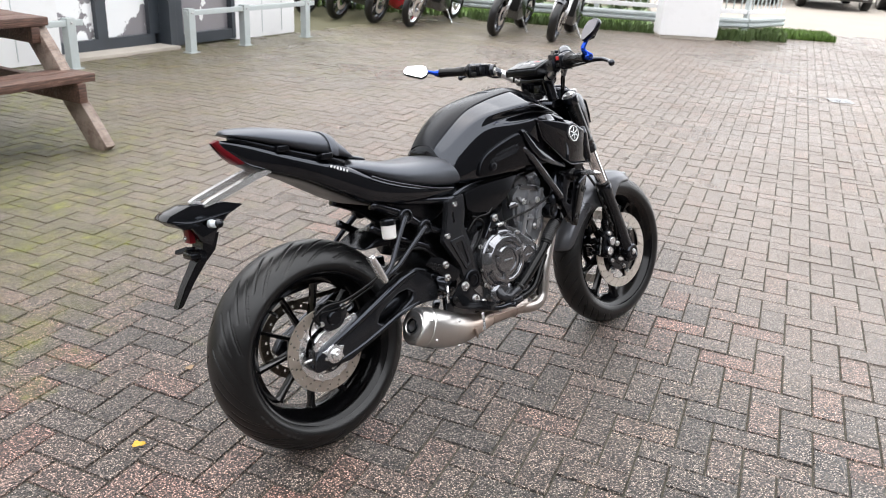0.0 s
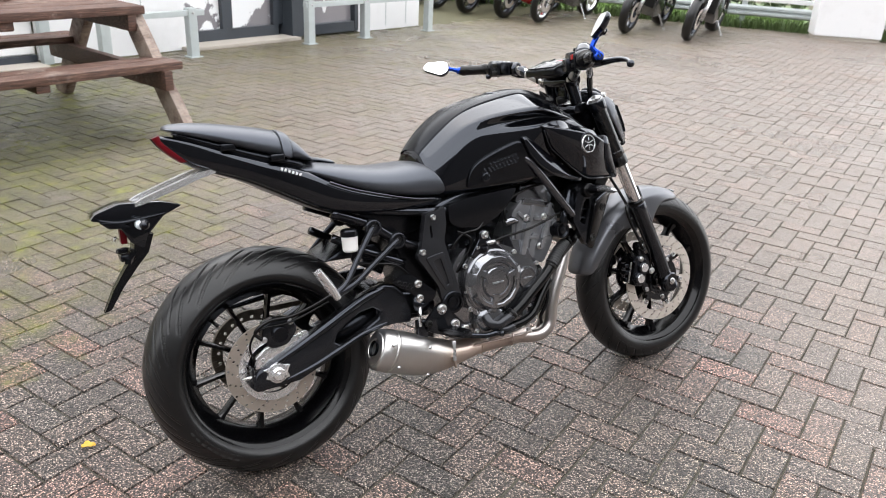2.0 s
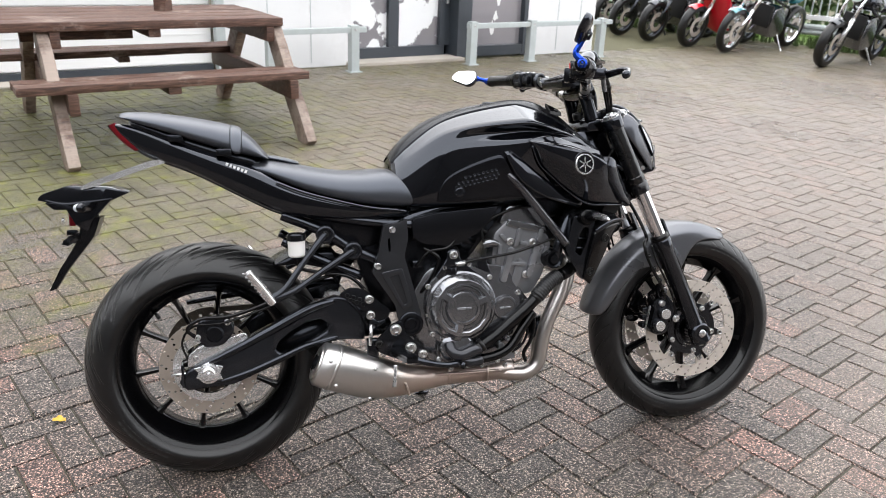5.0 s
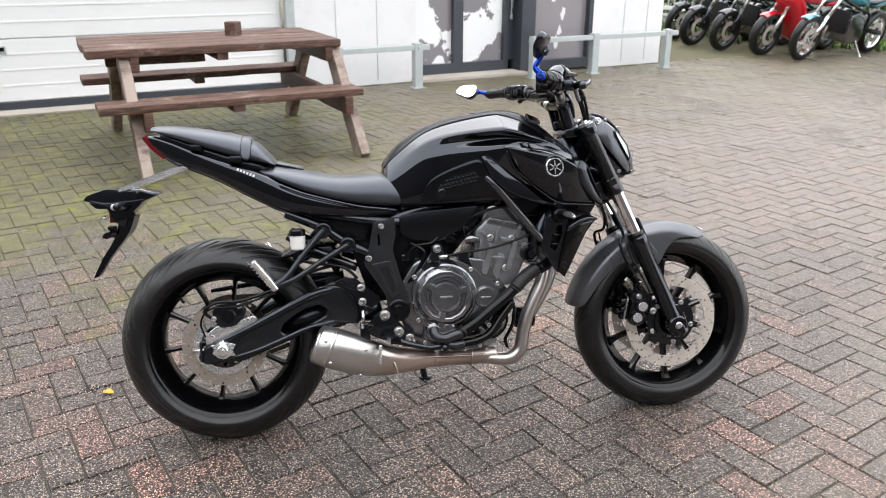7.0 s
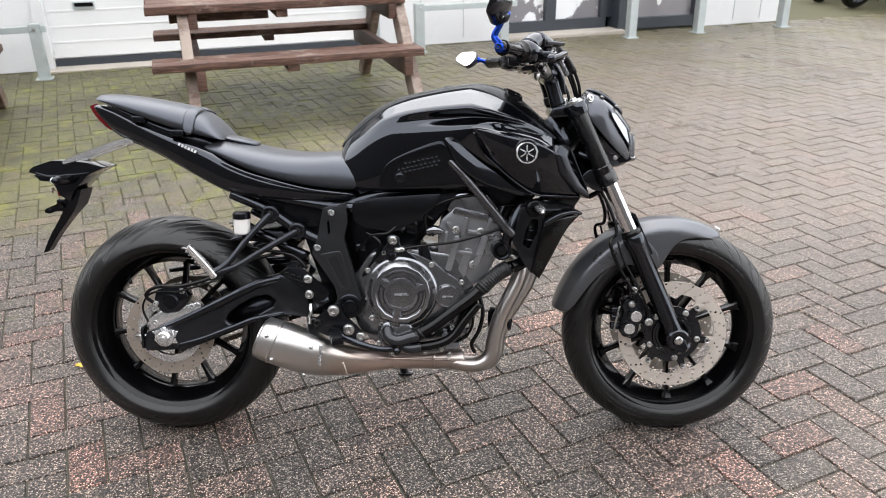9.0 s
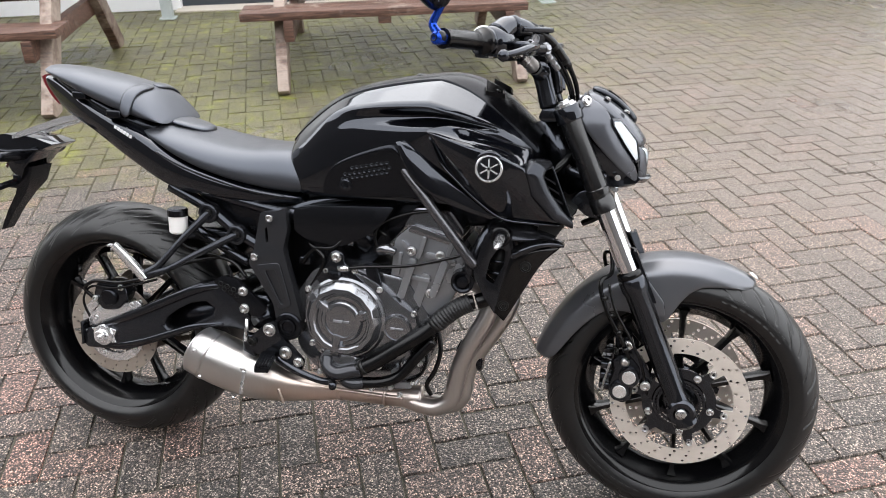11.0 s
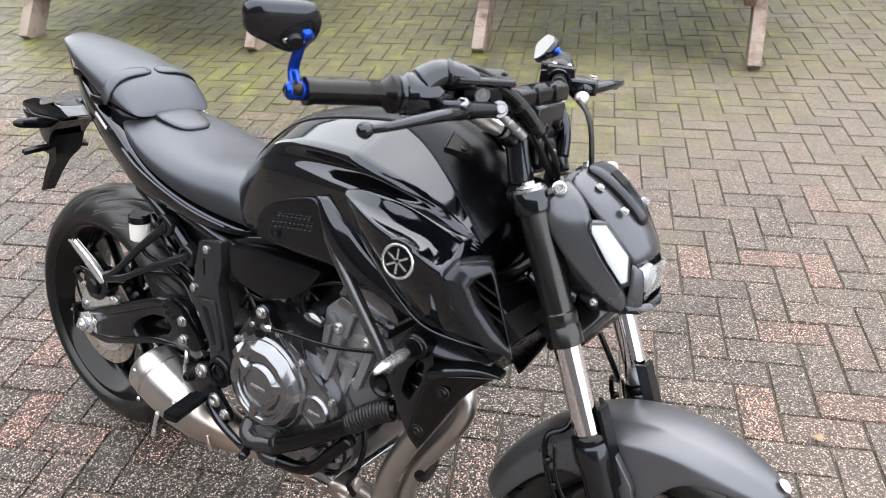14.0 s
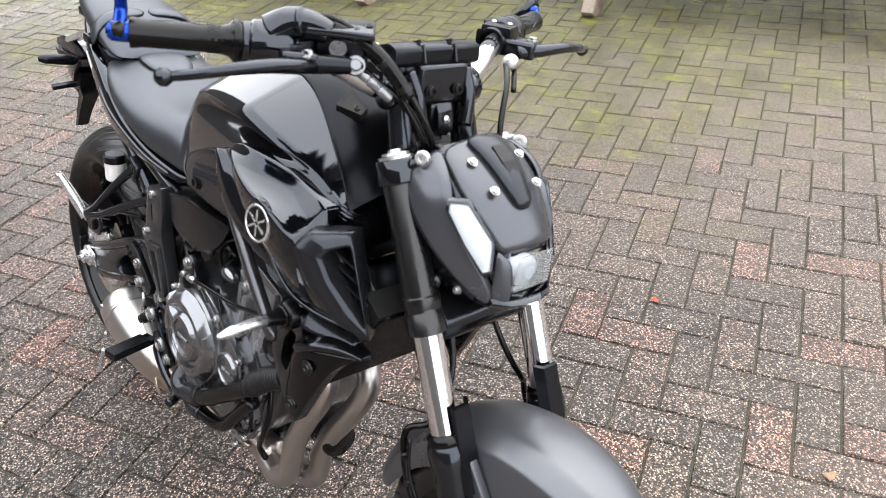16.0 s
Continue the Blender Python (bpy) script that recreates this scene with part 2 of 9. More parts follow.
CHAIN = varied("oiled_chain_steel", (0.10, 0.085, 0.07), 0.4, metal=0.8, amount=0.4, scale=60, relief=0.1)
FRAMETUBE = varied("satin_grey_frame_paint", (0.10, 0.10, 0.108), 0.2, metal=0.8, amount=0.15, grain=1100, relief=0.015)
BRAID = varied("braided_sleeve", (0.012, 0.012, 0.013), 0.3, metal=0.3, amount=0.6, scale=160, grain=420, relief=0.9)
MASK = varied("satin_graphite_mask", (0.085, 0.089, 0.101), 0.24, metal=0.6, amount=0.12, grain=1500, relief=0.012)
PLATE = varied("dark_grey_frame_coating", (0.040, 0.0412, 0.046), 0.16, metal=0.6, amount=0.2, grain=1100, relief=0.015, dust=0.01)
EMBLEM = varied("silver_emblem", (0.7, 0.7, 0.7), 0.25, metal=0.8, amount=0.1, relief=0.0)
WHITEPRINT = mat("white_print", (0.7, 0.7, 0.7), 0.4)
REDPRINT = mat("red_switch", (0.5, 0.02, 0.02), 0.35)
SILVERBAR = varied("silver_handlebar", (0.62, 0.61, 0.60), 0.28, metal=0.85, amount=0.08, relief=0.02)
MESHCORE = varied("radiator_core", (0.012, 0.012, 0.012), 0.5, metal=0.4, amount=0.4, scale=80)


def steel_exhaust():
    """Brushed steel: silver on the can, heat-tinted bronze on the pipes."""
    m = mat("heat_tinted_exhaust_steel", (0.5, 0.48, 0.46), 0.28, 1.0)
    tc = node(m, "ShaderNodeTexCoord")
    sep = node(m, "ShaderNodeSeparateXYZ")
    link(m, tc.outputs["Object"], sep.inputs[0])
    brushed = tex_noise(m, 30, 3, 0.5, stretch=(14, 1, 1))
    along = maths(m, "ADD", sep.outputs[0], maths(m, "MULTIPLY", maths(m, "SUBTRACT", tex_noise(m, 9, 5), 0.5), 0.16))
    tint = ramp(m, along, [(0.30, (0.62, 0.605, 0.59)), (0.42, (0.56, 0.535, 0.51)), (0.50, (0.52, 0.43, 0.37)), (0.60, (0.66, 0.52, 0.45)), (0.74, (0.48, 0.38, 0.33)), (0.86, (0.50, 0.465, 0.44)), (0.95, (0.48, 0.455, 0.435))])
    col = mixc(m, maths(m, "MULTIPLY", brushed, 0.22), tint, (0.70, 0.69, 0.68))
    link(m, col, bsdf(m).inputs["Base Color"])
    link(m, maths(m, "ADD", maths(m, "MULTIPLY", brushed, 0.10), 0.27), bsdf(m).inputs["Roughness"])
    bump(m, brushed, 0.004, 0.0005)
    return m


EXHAUST = steel_exhaust()


def aggregate(name, island, red=False):
    """Concrete pavers with exposed pebbles: grey and reddish stones, pale grit, moss and damp patches on the plan."""
    m = mat(name, (0.2, 0.19, 0.18), 0.75)
    geo = node(m, "ShaderNodeNewGeometry")
    if island:
        rnd = geo.outputs["Random Per Island"]
    else:
        rnd = node(m, "ShaderNodeObjectInfo").outputs["Random"]
    pos = geo.outputs["Position"]

    def noise_at(scale, detail=3.0, rough=0.55):
        n = node(m, "ShaderNodeTexNoise")
        n.inputs["Scale"].default_value, n.inputs["Detail"].default_value, n.inputs["Roughness"].default_value = scale, detail, rough
        link(m, pos, n.inputs["Vector"])
        return n.outputs["Fac"]

    base = ramp(m, rnd, [(0.0, (0.09, 0.078, 0.071)), (0.3, (0.124, 0.104, 0.094)), (0.62, (0.158, 0.121, 0.105)), (0.80, (0.180, 0.132, 0.114)), (0.90, (0.20, 0.134, 0.116)), (1.0, (0.235, 0.138, 0.116))])
    if red:
        base = mixc(m, rnd, (0.20, 0.118, 0.100), (0.30, 0.172, 0.146))
    base = mixc(m, 0.15 if red else 0.36, base, mixc(m, noise_at(2.2, 4), (0.104, 0.091, 0.085), (0.21, 0.168, 0.149)))
    peb = node(m, "ShaderNodeTexVoronoi")
    peb.inputs["Scale"].default_value = 235
    link(m, pos, peb.inputs["Vector"])
    tone = node(m, "ShaderNodeSeparateColor")
    link(m, peb.outputs["Color"], tone.inputs[0])
    grit = ramp(m, tone.outputs[0], [(0.0, (0.06, 0.06, 0.06)), (0.34, (0.24, 0.24, 0.24)), (0.52, (0.75, 0.75, 0.74)), (0.68, (1.8, 1.8, 1.78)), (0.84, (3.3, 3.35, 3.3)), (1.0, (5.2, 5.3, 5.2))])
    col = mixc(m, 1.0, base, grit, "MULTIPLY")
    gap = ramp(m, peb.outputs["Distance"], [(0.20, (1, 1, 1)), (0.60, (0.10, 0.10, 0.10))])
    col = mixc(m, 0.9, col, gap, "MULTIPLY")
    # moss on the shaded strip before the facade and round the table
    sep = node(m, "ShaderNodeSeparateXYZ")
    link(m, pos, sep.inputs[0])
    strip = maths(m, "ADD", maths(m, "MULTIPLY", sep.outputs[0], -0.952), maths(m, "MULTIPLY", sep.outputs[1], 0.305))
    along = maths(m, "ADD", maths(m, "MULTIPLY", sep.outputs[0], 0.305), maths(m, "MULTIPLY", sep.outputs[1], 0.952))
    table_side = maths(m, "MINIMUM", maths(m, "MAXIMUM", maths(m, "MULTIPLY", maths(m, "SUBTRACT", 4.6, along), 0.4), 0.0), 1.0)
    mask = maths(m, "MULTIPLY", maths(m, "SUBTRACT", strip, 1.68), maths(m, "ADD", 0.12, maths(m, "MULTIPLY", table_side, 0.58)))
    mask = maths(m, "ADD", mask, maths(m, "MULTIPLY", maths(m, "ADD", maths(m, "SUBTRACT", noise_at(1.1, 5, 0.65), 0.5), maths(m, "MULTIPLY", maths(m, "SUBTRACT", noise_at(7.0, 5, 0.7), 0.5), 0.6)), maths(m, "ADD", 0.9, maths(m, "MULTIPLY", table_side, 2.6))))
    mask = ramp(m, mask, [(0.1, (0, 0, 0)), (1.25, (0.85, 0.85, 0.85))])
    # pale bloom by place and noise; beyond x 0.8 it paints in brighter glare
    dry = maths(m, "ADD", maths(m, "ADD", maths(m, "MULTIPLY", along, 0.35), maths(m, "ADD", maths(m, "MULTIPLY", strip, 0.40), maths(m, "MULTIPLY", maths(m, "MAXIMUM", maths(m, "SUBTRACT", sep.outputs[0], 0.8), 0.0), 1.0))), maths(m, "MULTIPLY", noise_at(0.75, 5, 0.6), 2.0))
    dry = maths(m, "SUBTRACT", dry, 2.33)
    pale_mask = ramp(m, dry, [(0.0, (0, 0, 0)), (1.0, (1, 1, 1))])
    # broad traffic film: brownish and greyish patches
    film = ramp(m, noise_at(0.42, 6, 0.68), [(0.34, (0.66, 0.67, 0.66)), (0.46, (0.95, 0.95, 0.93)), (0.54, (1.05, 1.04, 1.0)), (0.66, (1.26, 1.20, 1.02))])
    col = mixc(m, 1.0, col, film, "MULTIPLY")
    # base colour lifted to stand in for sky glare on the near stones
    glare_lift = mixc(m, 1.0, col, (1.14, 1.13, 1.12), "MULTIPLY")
    col = mixc(m, pale_mask, glare_lift, mixc(m, 0.42, col, (0.272, 0.220, 0.182)))
    # olive moss, its greens darkened further for the shade under the table
    moss = mixc(m, noise_at(38, 4), (0.040, 0.040, 0.012), (0.145, 0.144, 0.034))
    blots = mixc(m, 1.0, ramp(m, noise_at(9.0, 6, 0.7), [(0.34, (0.48, 0.45, 0.60)), (0.49, (0.95, 0.92, 1.0)), (0.55, (1.1, 1.12, 0.8)), (0.63, (1.9, 2.1, 0.45))]), ramp(m, noise_at(1.7, 4, 0.6), [(0.36, (0.62, 0.58, 0.55)), (0.55, (1.1, 1.1, 1.05))]), "MULTIPLY")
    moss = mixc(m, 1.0, moss, blots, "MULTIPLY")
    col = mixc(m, mask, col, moss)
    link(m, col, bsdf(m).inputs["Base Color"])
    damp = ramp(m, noise_at(0.55, 4, 0.6), [(0.36, (0.24, 0.24, 0.24)), (0.62, (0.46, 0.46, 0.46))])
    link(m, damp, bsdf(m).inputs["Roughness"])
    hgt = maths(m, "ADD", maths(m, "MULTIPLY", maths(m, "SUBTRACT", 1.0, peb.outputs["Distance"]), 0.7), maths(m, "MULTIPLY", noise_at(420, 2), 0.5))
    bump(m, hgt, 1.0, 0.0045)
    return m


PAVER = aggregate("exposed_aggregate_paver", False)
PAVERS = aggregate("exposed_aggregate_paving", True)
REDPAVER = aggregate("reddish_aggregate_paver", False, True)
JOINT = varied("dark_joint_sand", (0.062, 0.058, 0.044), 0.95, amount=0.4, scale=3, grain=160, relief=0.5)


def mossy_joints(m):
    """Moss and blown sand fill the joints towards the facade."""
    sep = node(m, "ShaderNodeSeparateXYZ")
    link(m, node(m, "ShaderNodeNewGeometry").outputs["Position"], sep.inputs[0])
    strip = maths(m, "ADD", maths(m, "MULTIPLY", sep.outputs[0], -0.952), maths(m, "MULTIPLY", sep.outputs[1], 0.305))
    strip = maths(m, "ADD", strip, maths(m, "MULTIPLY", maths(m, "SUBTRACT", tex_noise(m, 1.6, 4), 0.5), 2.2))
    fill = ramp(m, maths(m, "MULTIPLY", maths(m, "SUBTRACT", strip, 1.6), 0.7), [(0.0, (0, 0, 0)), (1.0, (0.8, 0.8, 0.8))])
    b_ = bsdf(m).inputs["Base Color"]
    link(m, mixc(m, fill, b_.links[0].from_socket, mixc(m, tex_noise(m, 30, 3), (0.045, 0.043, 0.020), (0.13, 0.122, 0.055))), b_)


mossy_joints(JOINT)


def wood_mat(name, wear):
    m = mat(name, (0.2, 0.13, 0.09), 0.6)
    g = tex_noise(m, 7, 6, 0.6, stretch=(1.2, 14, 14))
    fine = tex_noise(m, 40, 4, 0.6, stretch=(0.8, 10, 10))
    col = ramp(m, g, [(0.30, (0.022, 0.013, 0.010)), (0.47, (0.08, 0.038, 0.026)), (0.60, (0.14, 0.072, 0.050)), (0.78, (0.27, 0.19, 0.145))])
    col = mixc(m, 0.5, col, ramp(m, fine, [(0.3, (0.45, 0.45, 0.45)), (0.7, (1.3, 1.3, 1.3))]), "MULTIPLY")
    worn = ramp(m, tex_noise(m, 3.2, 7, 0.7), [(0.56 - wear, (0, 0, 0)), (0.72 - wear, (0.75, 0.75, 0.75))])
    col = mixc(m, worn, col, (0.38, 0.31, 0.26))
    link(m, col, bsdf(m).inputs["Base Color"])
    bump(m, fine, 0.35, 0.004)
    return m


WOOD = wood_mat("weathered_stained_wood", 0.0)
WORNWOOD = wood_mat("worn_bare_wood", 0.17)
WHITEWALL = varied("white_coated_panel", (0.74, 0.74, 0.745), 0.4, amount=0.05, scale=1.2, grain=60, relief=0.05, dust=0.12)
ROLLER = varied("white_sectional_door", (0.77, 0.77, 0.77), 0.38, amount=0.04, scale=1.0, grain=80, relief=0.06, dust=0.08)
ANTHRACITE = varied("anthracite_frame", (0.035, 0.042, 0.052), 0.35, amount=0.2, scale=3, relief=0.03, dust=0.015)
GALVA = varied("galvanised_steel", (0.45, 0.49, 0.49), 0.5, metal=0.35, amount=0.15, scale=12, grain=60, relief=0.06, dust=0.1)
CONCRETE = varied("pale_concrete", (0.42, 0.38, 0.33), 0.85, amount=0.2, scale=4, grain=120, relief=0.35)


def film_glass():
    """Window covered from inside with white film, torn in patches to the grey room behind."""
    m = mat("window_with_torn_white_film", (0.8, 0.8, 0.8), 0.08, coat=0.6)
    tear = ramp(m, tex_noise(m, 1.7, 7, 0.6), [(0.50, (0, 0, 0)), (0.515, (1, 1, 1))])
    col = mixc(m, tear, (0.82, 0.83, 0.84), (0.21, 0.20, 0.215))
    link(m, col, bsdf(m).inputs["Base Color"])
    return m


FILM = film_glass()
GREYFILM = varied("grey_window_film", (0.24, 0.225, 0.24), 0.1, coat=0.6, amount=0.15, scale=2, relief=0.0)
GRASS = varied("grass_blades", (0.09, 0.16, 0.025), 0.6, amount=0.5, scale=20, relief=0.0)
WEEDS = varied("weed_leaves", (0.07, 0.11, 0.03), 0.6, amount=0.4, scale=30, relief=0.0)
LEAFYELLOW = varied("fallen_yellow_leaf", (0.55, 0.33, 0.03), 0.5, amount=0.25, scale=60, relief=0.05)
LEAFBROWN = varied("fallen_brown_leaf", (0.28, 0.19, 0.11), 0.6, amount=0.3, scale=60, relief=0.05)
REDPAINT = varied("red_fairing_paint", (0.55, 0.008, 0.02), 0.16, coat=0.8, amount=0.1, relief=0.0)
TEALPAINT = varied("teal_tank_paint", (0.02, 0.16, 0.2), 0.2, coat=0.8, amount=0.1, relief=0.0)
CARPAINT = varied("black_car_paint", (0.012, 0.012, 0.014), 0.15, coat=1.0, amount=0.2, relief=0.0)
DARKGLASS = mat("car_window_glass", (0.01, 0.011, 0.012), 0.05, coat=1.0)
YELLOWPLATE = varied("yellow_number_plate", (0.75, 0.52, 0.02), 0.4, amount=0.06, relief=0.0)
HEDGE = varied("hedge_leaves", (0.05, 0.085, 0.025), 0.7, amount=0.5, scale=4, grain=30, relief=0.4)

# ---- ground ----
def grid_sheet():
    bm = bmesh.new()
    box(bm, (-400, -400, -0.3), (400, 400, -0.006))
    return bm


ground = part("ground", grid_sheet(), JOINT, None, flat=True)
tagged(ground, "dark sandy bed between and beyond the pavers", "ground", kind="structure")
PAVE_TURN = radians(-11.57)
PL, PW, GAP = 0.2, 0.1, 0.0046


def paver_places(x0, x1, y0, y1):
    """Herringbone: centre and turn of each paver whose centre lies in the rectangle."""
    c, s = math.cos(PAVE_TURN), math.sin(PAVE_TURN)
    out = []
    n = int(max(x1 - x0, y1 - y0) / PW * 0.9) + 10
    for i in range(-n, n):
        for j in range(-n, n):
            k = (i - j) % 4
            if k == 0:
                px, py, turn = (i + 1) * PW, -(j + 0.5) * PW, 0.0
            elif k == 3:
                px, py, turn = (i + 0.5) * PW, -(j + 1) * PW, math.pi / 2
            else:
                continue
            px += 0.3062
            wx, wy = px * c - py * s, 3.5 + px * s + py * c
            if x0 <= wx < x1 and y0 <= wy < y1:
                out.append((wx, wy, turn + PAVE_TURN))
    return out


def paver_shape():
    """Corners of one paver: a top with a worn chamfer, and sides down into the bed."""
    a, b, ch = PL / 2 - GAP / 2, PW / 2 - GAP / 2, 0.0024
    v = []
    for z, ins in ((-0.03, 0.0), (-0.005, 0.0), (0.0, ch)):
        v += [(-a + ins, -b + ins, z), (a - ins, -b + ins, z), (a - ins, b - ins, z), (-a + ins, b - ins, z)]
    f = [(8, 9, 10, 11)]
    for k in (0, 4):
        f += [(k + i, k + (i + 1) % 4, k + 4 + (i + 1) % 4, k + 4 + i) for i in range(4)]
    return np.array(v), f


# pavers that stand out by their brick red
RED_AT = ((-0.96, 2.07), (-0.24, 1.80), (1.27, 2.97), (1.16, 3.47), (1.00, 3.72), (-0.92, 2.31), (-0.78, 1.88), (1.46, 3.26), (1.78, 3.02), (1.12, 3.18), (-0.16, 3.94), (0.12, 3.95), (0.13, 3.76), (0.23, 3.42), (-0.49, 3.76), (-0.25, 3.21), (-0.55, 3.97), (0.07, 4.84), (0.90, 4.01), (-0.86, 4.33), (-0.46, 4.18), (0.02, 1.75))


def lay_paving():
    rng = np.random.default_rng(7)
    shape, faces = paver_shape()
    places = [p for p in paver_places(-8.0, 10.4, -8.9, 16.0) if (p[0] + 4.25) * 0.952 - (p[1] - 6.95) * 0.305 > -0.34]
    verts, polys = [], []
    near = []
    red = {min(places, key=lambda p: (p[0] - x) ** 2 + (p[1] - y) ** 2) for x, y in RED_AT}
    for wx, wy, turn in places:
        if (wx, wy, turn) in red or (abs(wx - 0.75) < 0.85 and abs(wy - 2.35) < 1.1 and len(near) < 275):
            near.append((wx, wy, turn))
            continue
        c, s = math.cos(turn), math.sin(turn)
        tx, ty, dz = rng.normal(0, 0.008), rng.normal(0, 0.012), rng.normal(0, 0.0012)
        v = shape.copy()
        z = v[:, 2] + dz + v[:, 0] * tx * 0.5 + v[:, 1] * ty
        x = wx + v[:, 0] * c - v[:, 1] * s
        y = wy + v[:, 0] * s + v[:, 1] * c
        base = len(verts)
        verts += list(zip(x, y, z))
        polys += [tuple(base + i for i in f) for f in faces]
    me = bpy.data.meshes.new("paving")
    me.from_pydata(verts, [], polys)
    me.materials.append(PAVERS)
    ob = new("paving", me)
    tagged(ob, "herringbone yard paving of grey and reddish aggregate pavers", "paving", kind="structure")
    one = bpy.data.meshes.new("paver")
    one.from_pydata([tuple(p) for p in shape], [], faces)
    one.materials.append(PAVER)
    brick = one.copy()
    brick.materials[0] = REDPAVER
    for wx, wy, turn in near:
        p = new("paver", brick if (wx, wy, turn) in red else one)
        p.parent = ob
        p.matrix_basis = Matrix.LocRotScale((wx, wy, rng.normal(0, 0.0012)), Euler((rng.normal(0, 0.012), rng.normal(0, 0.006), turn)), None)
    return ob


# ---- facade: s along it, d out towards the yard ----
FU = Vector((0.305, 0.952, 0)).normalized()
FM = Matrix.Translation((-4.25, 6.95, 0)) @ Matrix(((FU.x, FU.y, 0, 0), (FU.y, -FU.x, 0, 0), (0, 0, 1, 0), (0, 0, 0, 1)))


def fpart(name, items, material, parent=None, bevel=0.004, label="", kind=""):
    """Boxes given in facade measures (s, d, z)."""
    bm = bmesh.new()
    for lo, hi in items:
        box(bm, lo, hi, None, bevel)
    bmesh.ops.transform(bm, matrix=FM, verts=bm.verts)
    return part(name, bm, material, parent, label, flat=True, kind=kind)


def facade():
    H, D = 3.05, -0.40
    w = fpart("wall_facade", [((-9.5, D - 0.25, 0), (-4.33, D, H))], WHITEWALL, bevel=0)
    tagged(w, "white coated steel wall beside the roller door", "wall", kind="structure")
    w = fpart("wall_middle", [((-1.24, D - 0.25, 0), (0.18, D, H))], WHITEWALL, bevel=0)
    tagged(w, "white panel wall between roller door and entrance", "wall", kind="structure")
    for s in (-0.76, -0.29):
        fpart("panel_joint", [((s - 0.004, D, 0.05), (s + 0.004, D + 0.004, H))], GALVA, w, bevel=0)
    fpart("post_trim", [((-1.30, D - 0.05, 0), (-1.21, D + 0.03, H))], GALVA, w)
    w = fpart("wall_corner", [((2.62, D - 0.25, 0.0), (3.76, D, H))], WHITEWALL, bevel=0)
    tagged(w, "white panelled wall at the building's corner", "wall", kind="structure")
    for s in (3.12, 3.5):
        fpart("panel_joint", [((s - 0.004, D, 0.05), (s + 0.004, D + 0.004, H))], GALVA, w, bevel=0)
    w = fpart("wall_side", [((3.50, D - 9.0, 0), (3.755, D - 0.252, H))], WHITEWALL, bevel=0)
    tagged(w, "white side wall of the workshop", "wall", kind="structure")
    w = fpart("wall_lintel", [((-4.33, D - 0.25, 2.9), (-1.24, D - 0.002, H)), ((0.18, D - 0.25, 2.5), (2.62, D - 0.002, H))], WHITEWALL, bevel=0)
    tagged(w, "white wall over door and windows", "wall", kind="structure")
    r = fpart("roof", [((-9.6, D - 9.0, H), (3.85, D + 0.1, H + 0.2))], ANTHRACITE, bevel=0)
    tagged(r, "flat roof edge of the workshop", "roof", kind="structure")
    # sectional door
    d = fpart("roller_door", [((-4.33, D - 0.16, 0.02), (-1.31, D - 0.12, 2.9))], ROLLER, bevel=0)
    tagged(d, "closed white sectional garage door with ribbed panels", "garage door", kind="structure")
    for k in range(5):
        z = 0.09 + k * 0.56
        p = fpart("door_panel", [((-4.30, D - 0.125, z), (-1.33, D - 0.095, z + 0.55))], ROLLER, d)
        for q in (0.14, 0.28, 0.42):
            fpart("panel_rib", [((-4.30, D - 0.097, z + q - 0.008), (-1.33, D - 0.091, z + q + 0.008))], ROLLER, p)
    fpart("bottom_seal", [((-4.33, D - 0.13, 0.0), (-1.31, D - 0.085, 0.075))], ANTHRACITE, d)
    k = fpart("door_sill", [((-4.33, D - 0.13, 0.0), (-1.31, D + 0.17, 0.014))], CONCRETE, bevel=0.004)
    tagged(k, "pale concrete sill before the roller door", "sill", kind="structure")
    h = fpart("door_handle", [((-4.06, D - 0.096, 0.515), (-3.87, D - 0.080, 0.585))], GALVA, d, 0.012)
    # black box on the handle's face stands for the shade in its recess
    fpart("handle_recess", [((-4.045, D - 0.081, 0.54), (-3.885, D - 0.077, 0.575))], MATTE, h, 0.004)
    fpart("door_jamb", [((-4.40, D - 0.16, 0), (-4.30, D + 0.02, 2.95))], WHITEWALL, d)
    # entrance with windows
    d2 = D - 0.17
    f = fpart("window_1", [((0.18, d2 - 0.08, 0.02), (1.62, d2 - 0.05, 2.5))], MATTE, bevel=0)
    tagged(f, "anthracite shop window with torn white film", "window", kind="structure")
    for lo, hi in (((0.18, d2 - 0.05, 0.02), (1.5, d2 + 0.02, 0.15)), ((0.73, d2 - 0.05, 0.15), (0.86, d2 + 0.03, 2.5)), ((1.42, d2 - 0.05, 0.15), (1.56, d2 + 0.03, 2.5)), ((0.18, d2 - 0.05, 0.15), (0.22, d2 + 0.02, 2.5))):
        fpart("window_frame", [(lo, hi)], ANTHRACITE, f)
    for a, b in ((0.22, 0.73), (0.86, 1.42)):
        fpart("pane", [((a, d2 - 0.045, 0.15), (b, d2 - 0.03, 2.5))], FILM, f, 0)
    fpart("door_stile", [((1.56, d2 - 0.1, 0.02), (1.66, D + 0.03, 2.5))], ANTHRACITE, f)
    fpart("door_pull", [((1.49, d2 + 0.03, 0.62), (1.52, d2 + 0.06, 1.0))], ALU, f, 0.008)
    g = fpart("window_2", [((1.70, D - 0.12, 0.02), (2.62, D - 0.09, 2.5))], MATTE, bevel=0)
    tagged(g, "anthracite window with grey film behind a rail", "window", kind="structure")
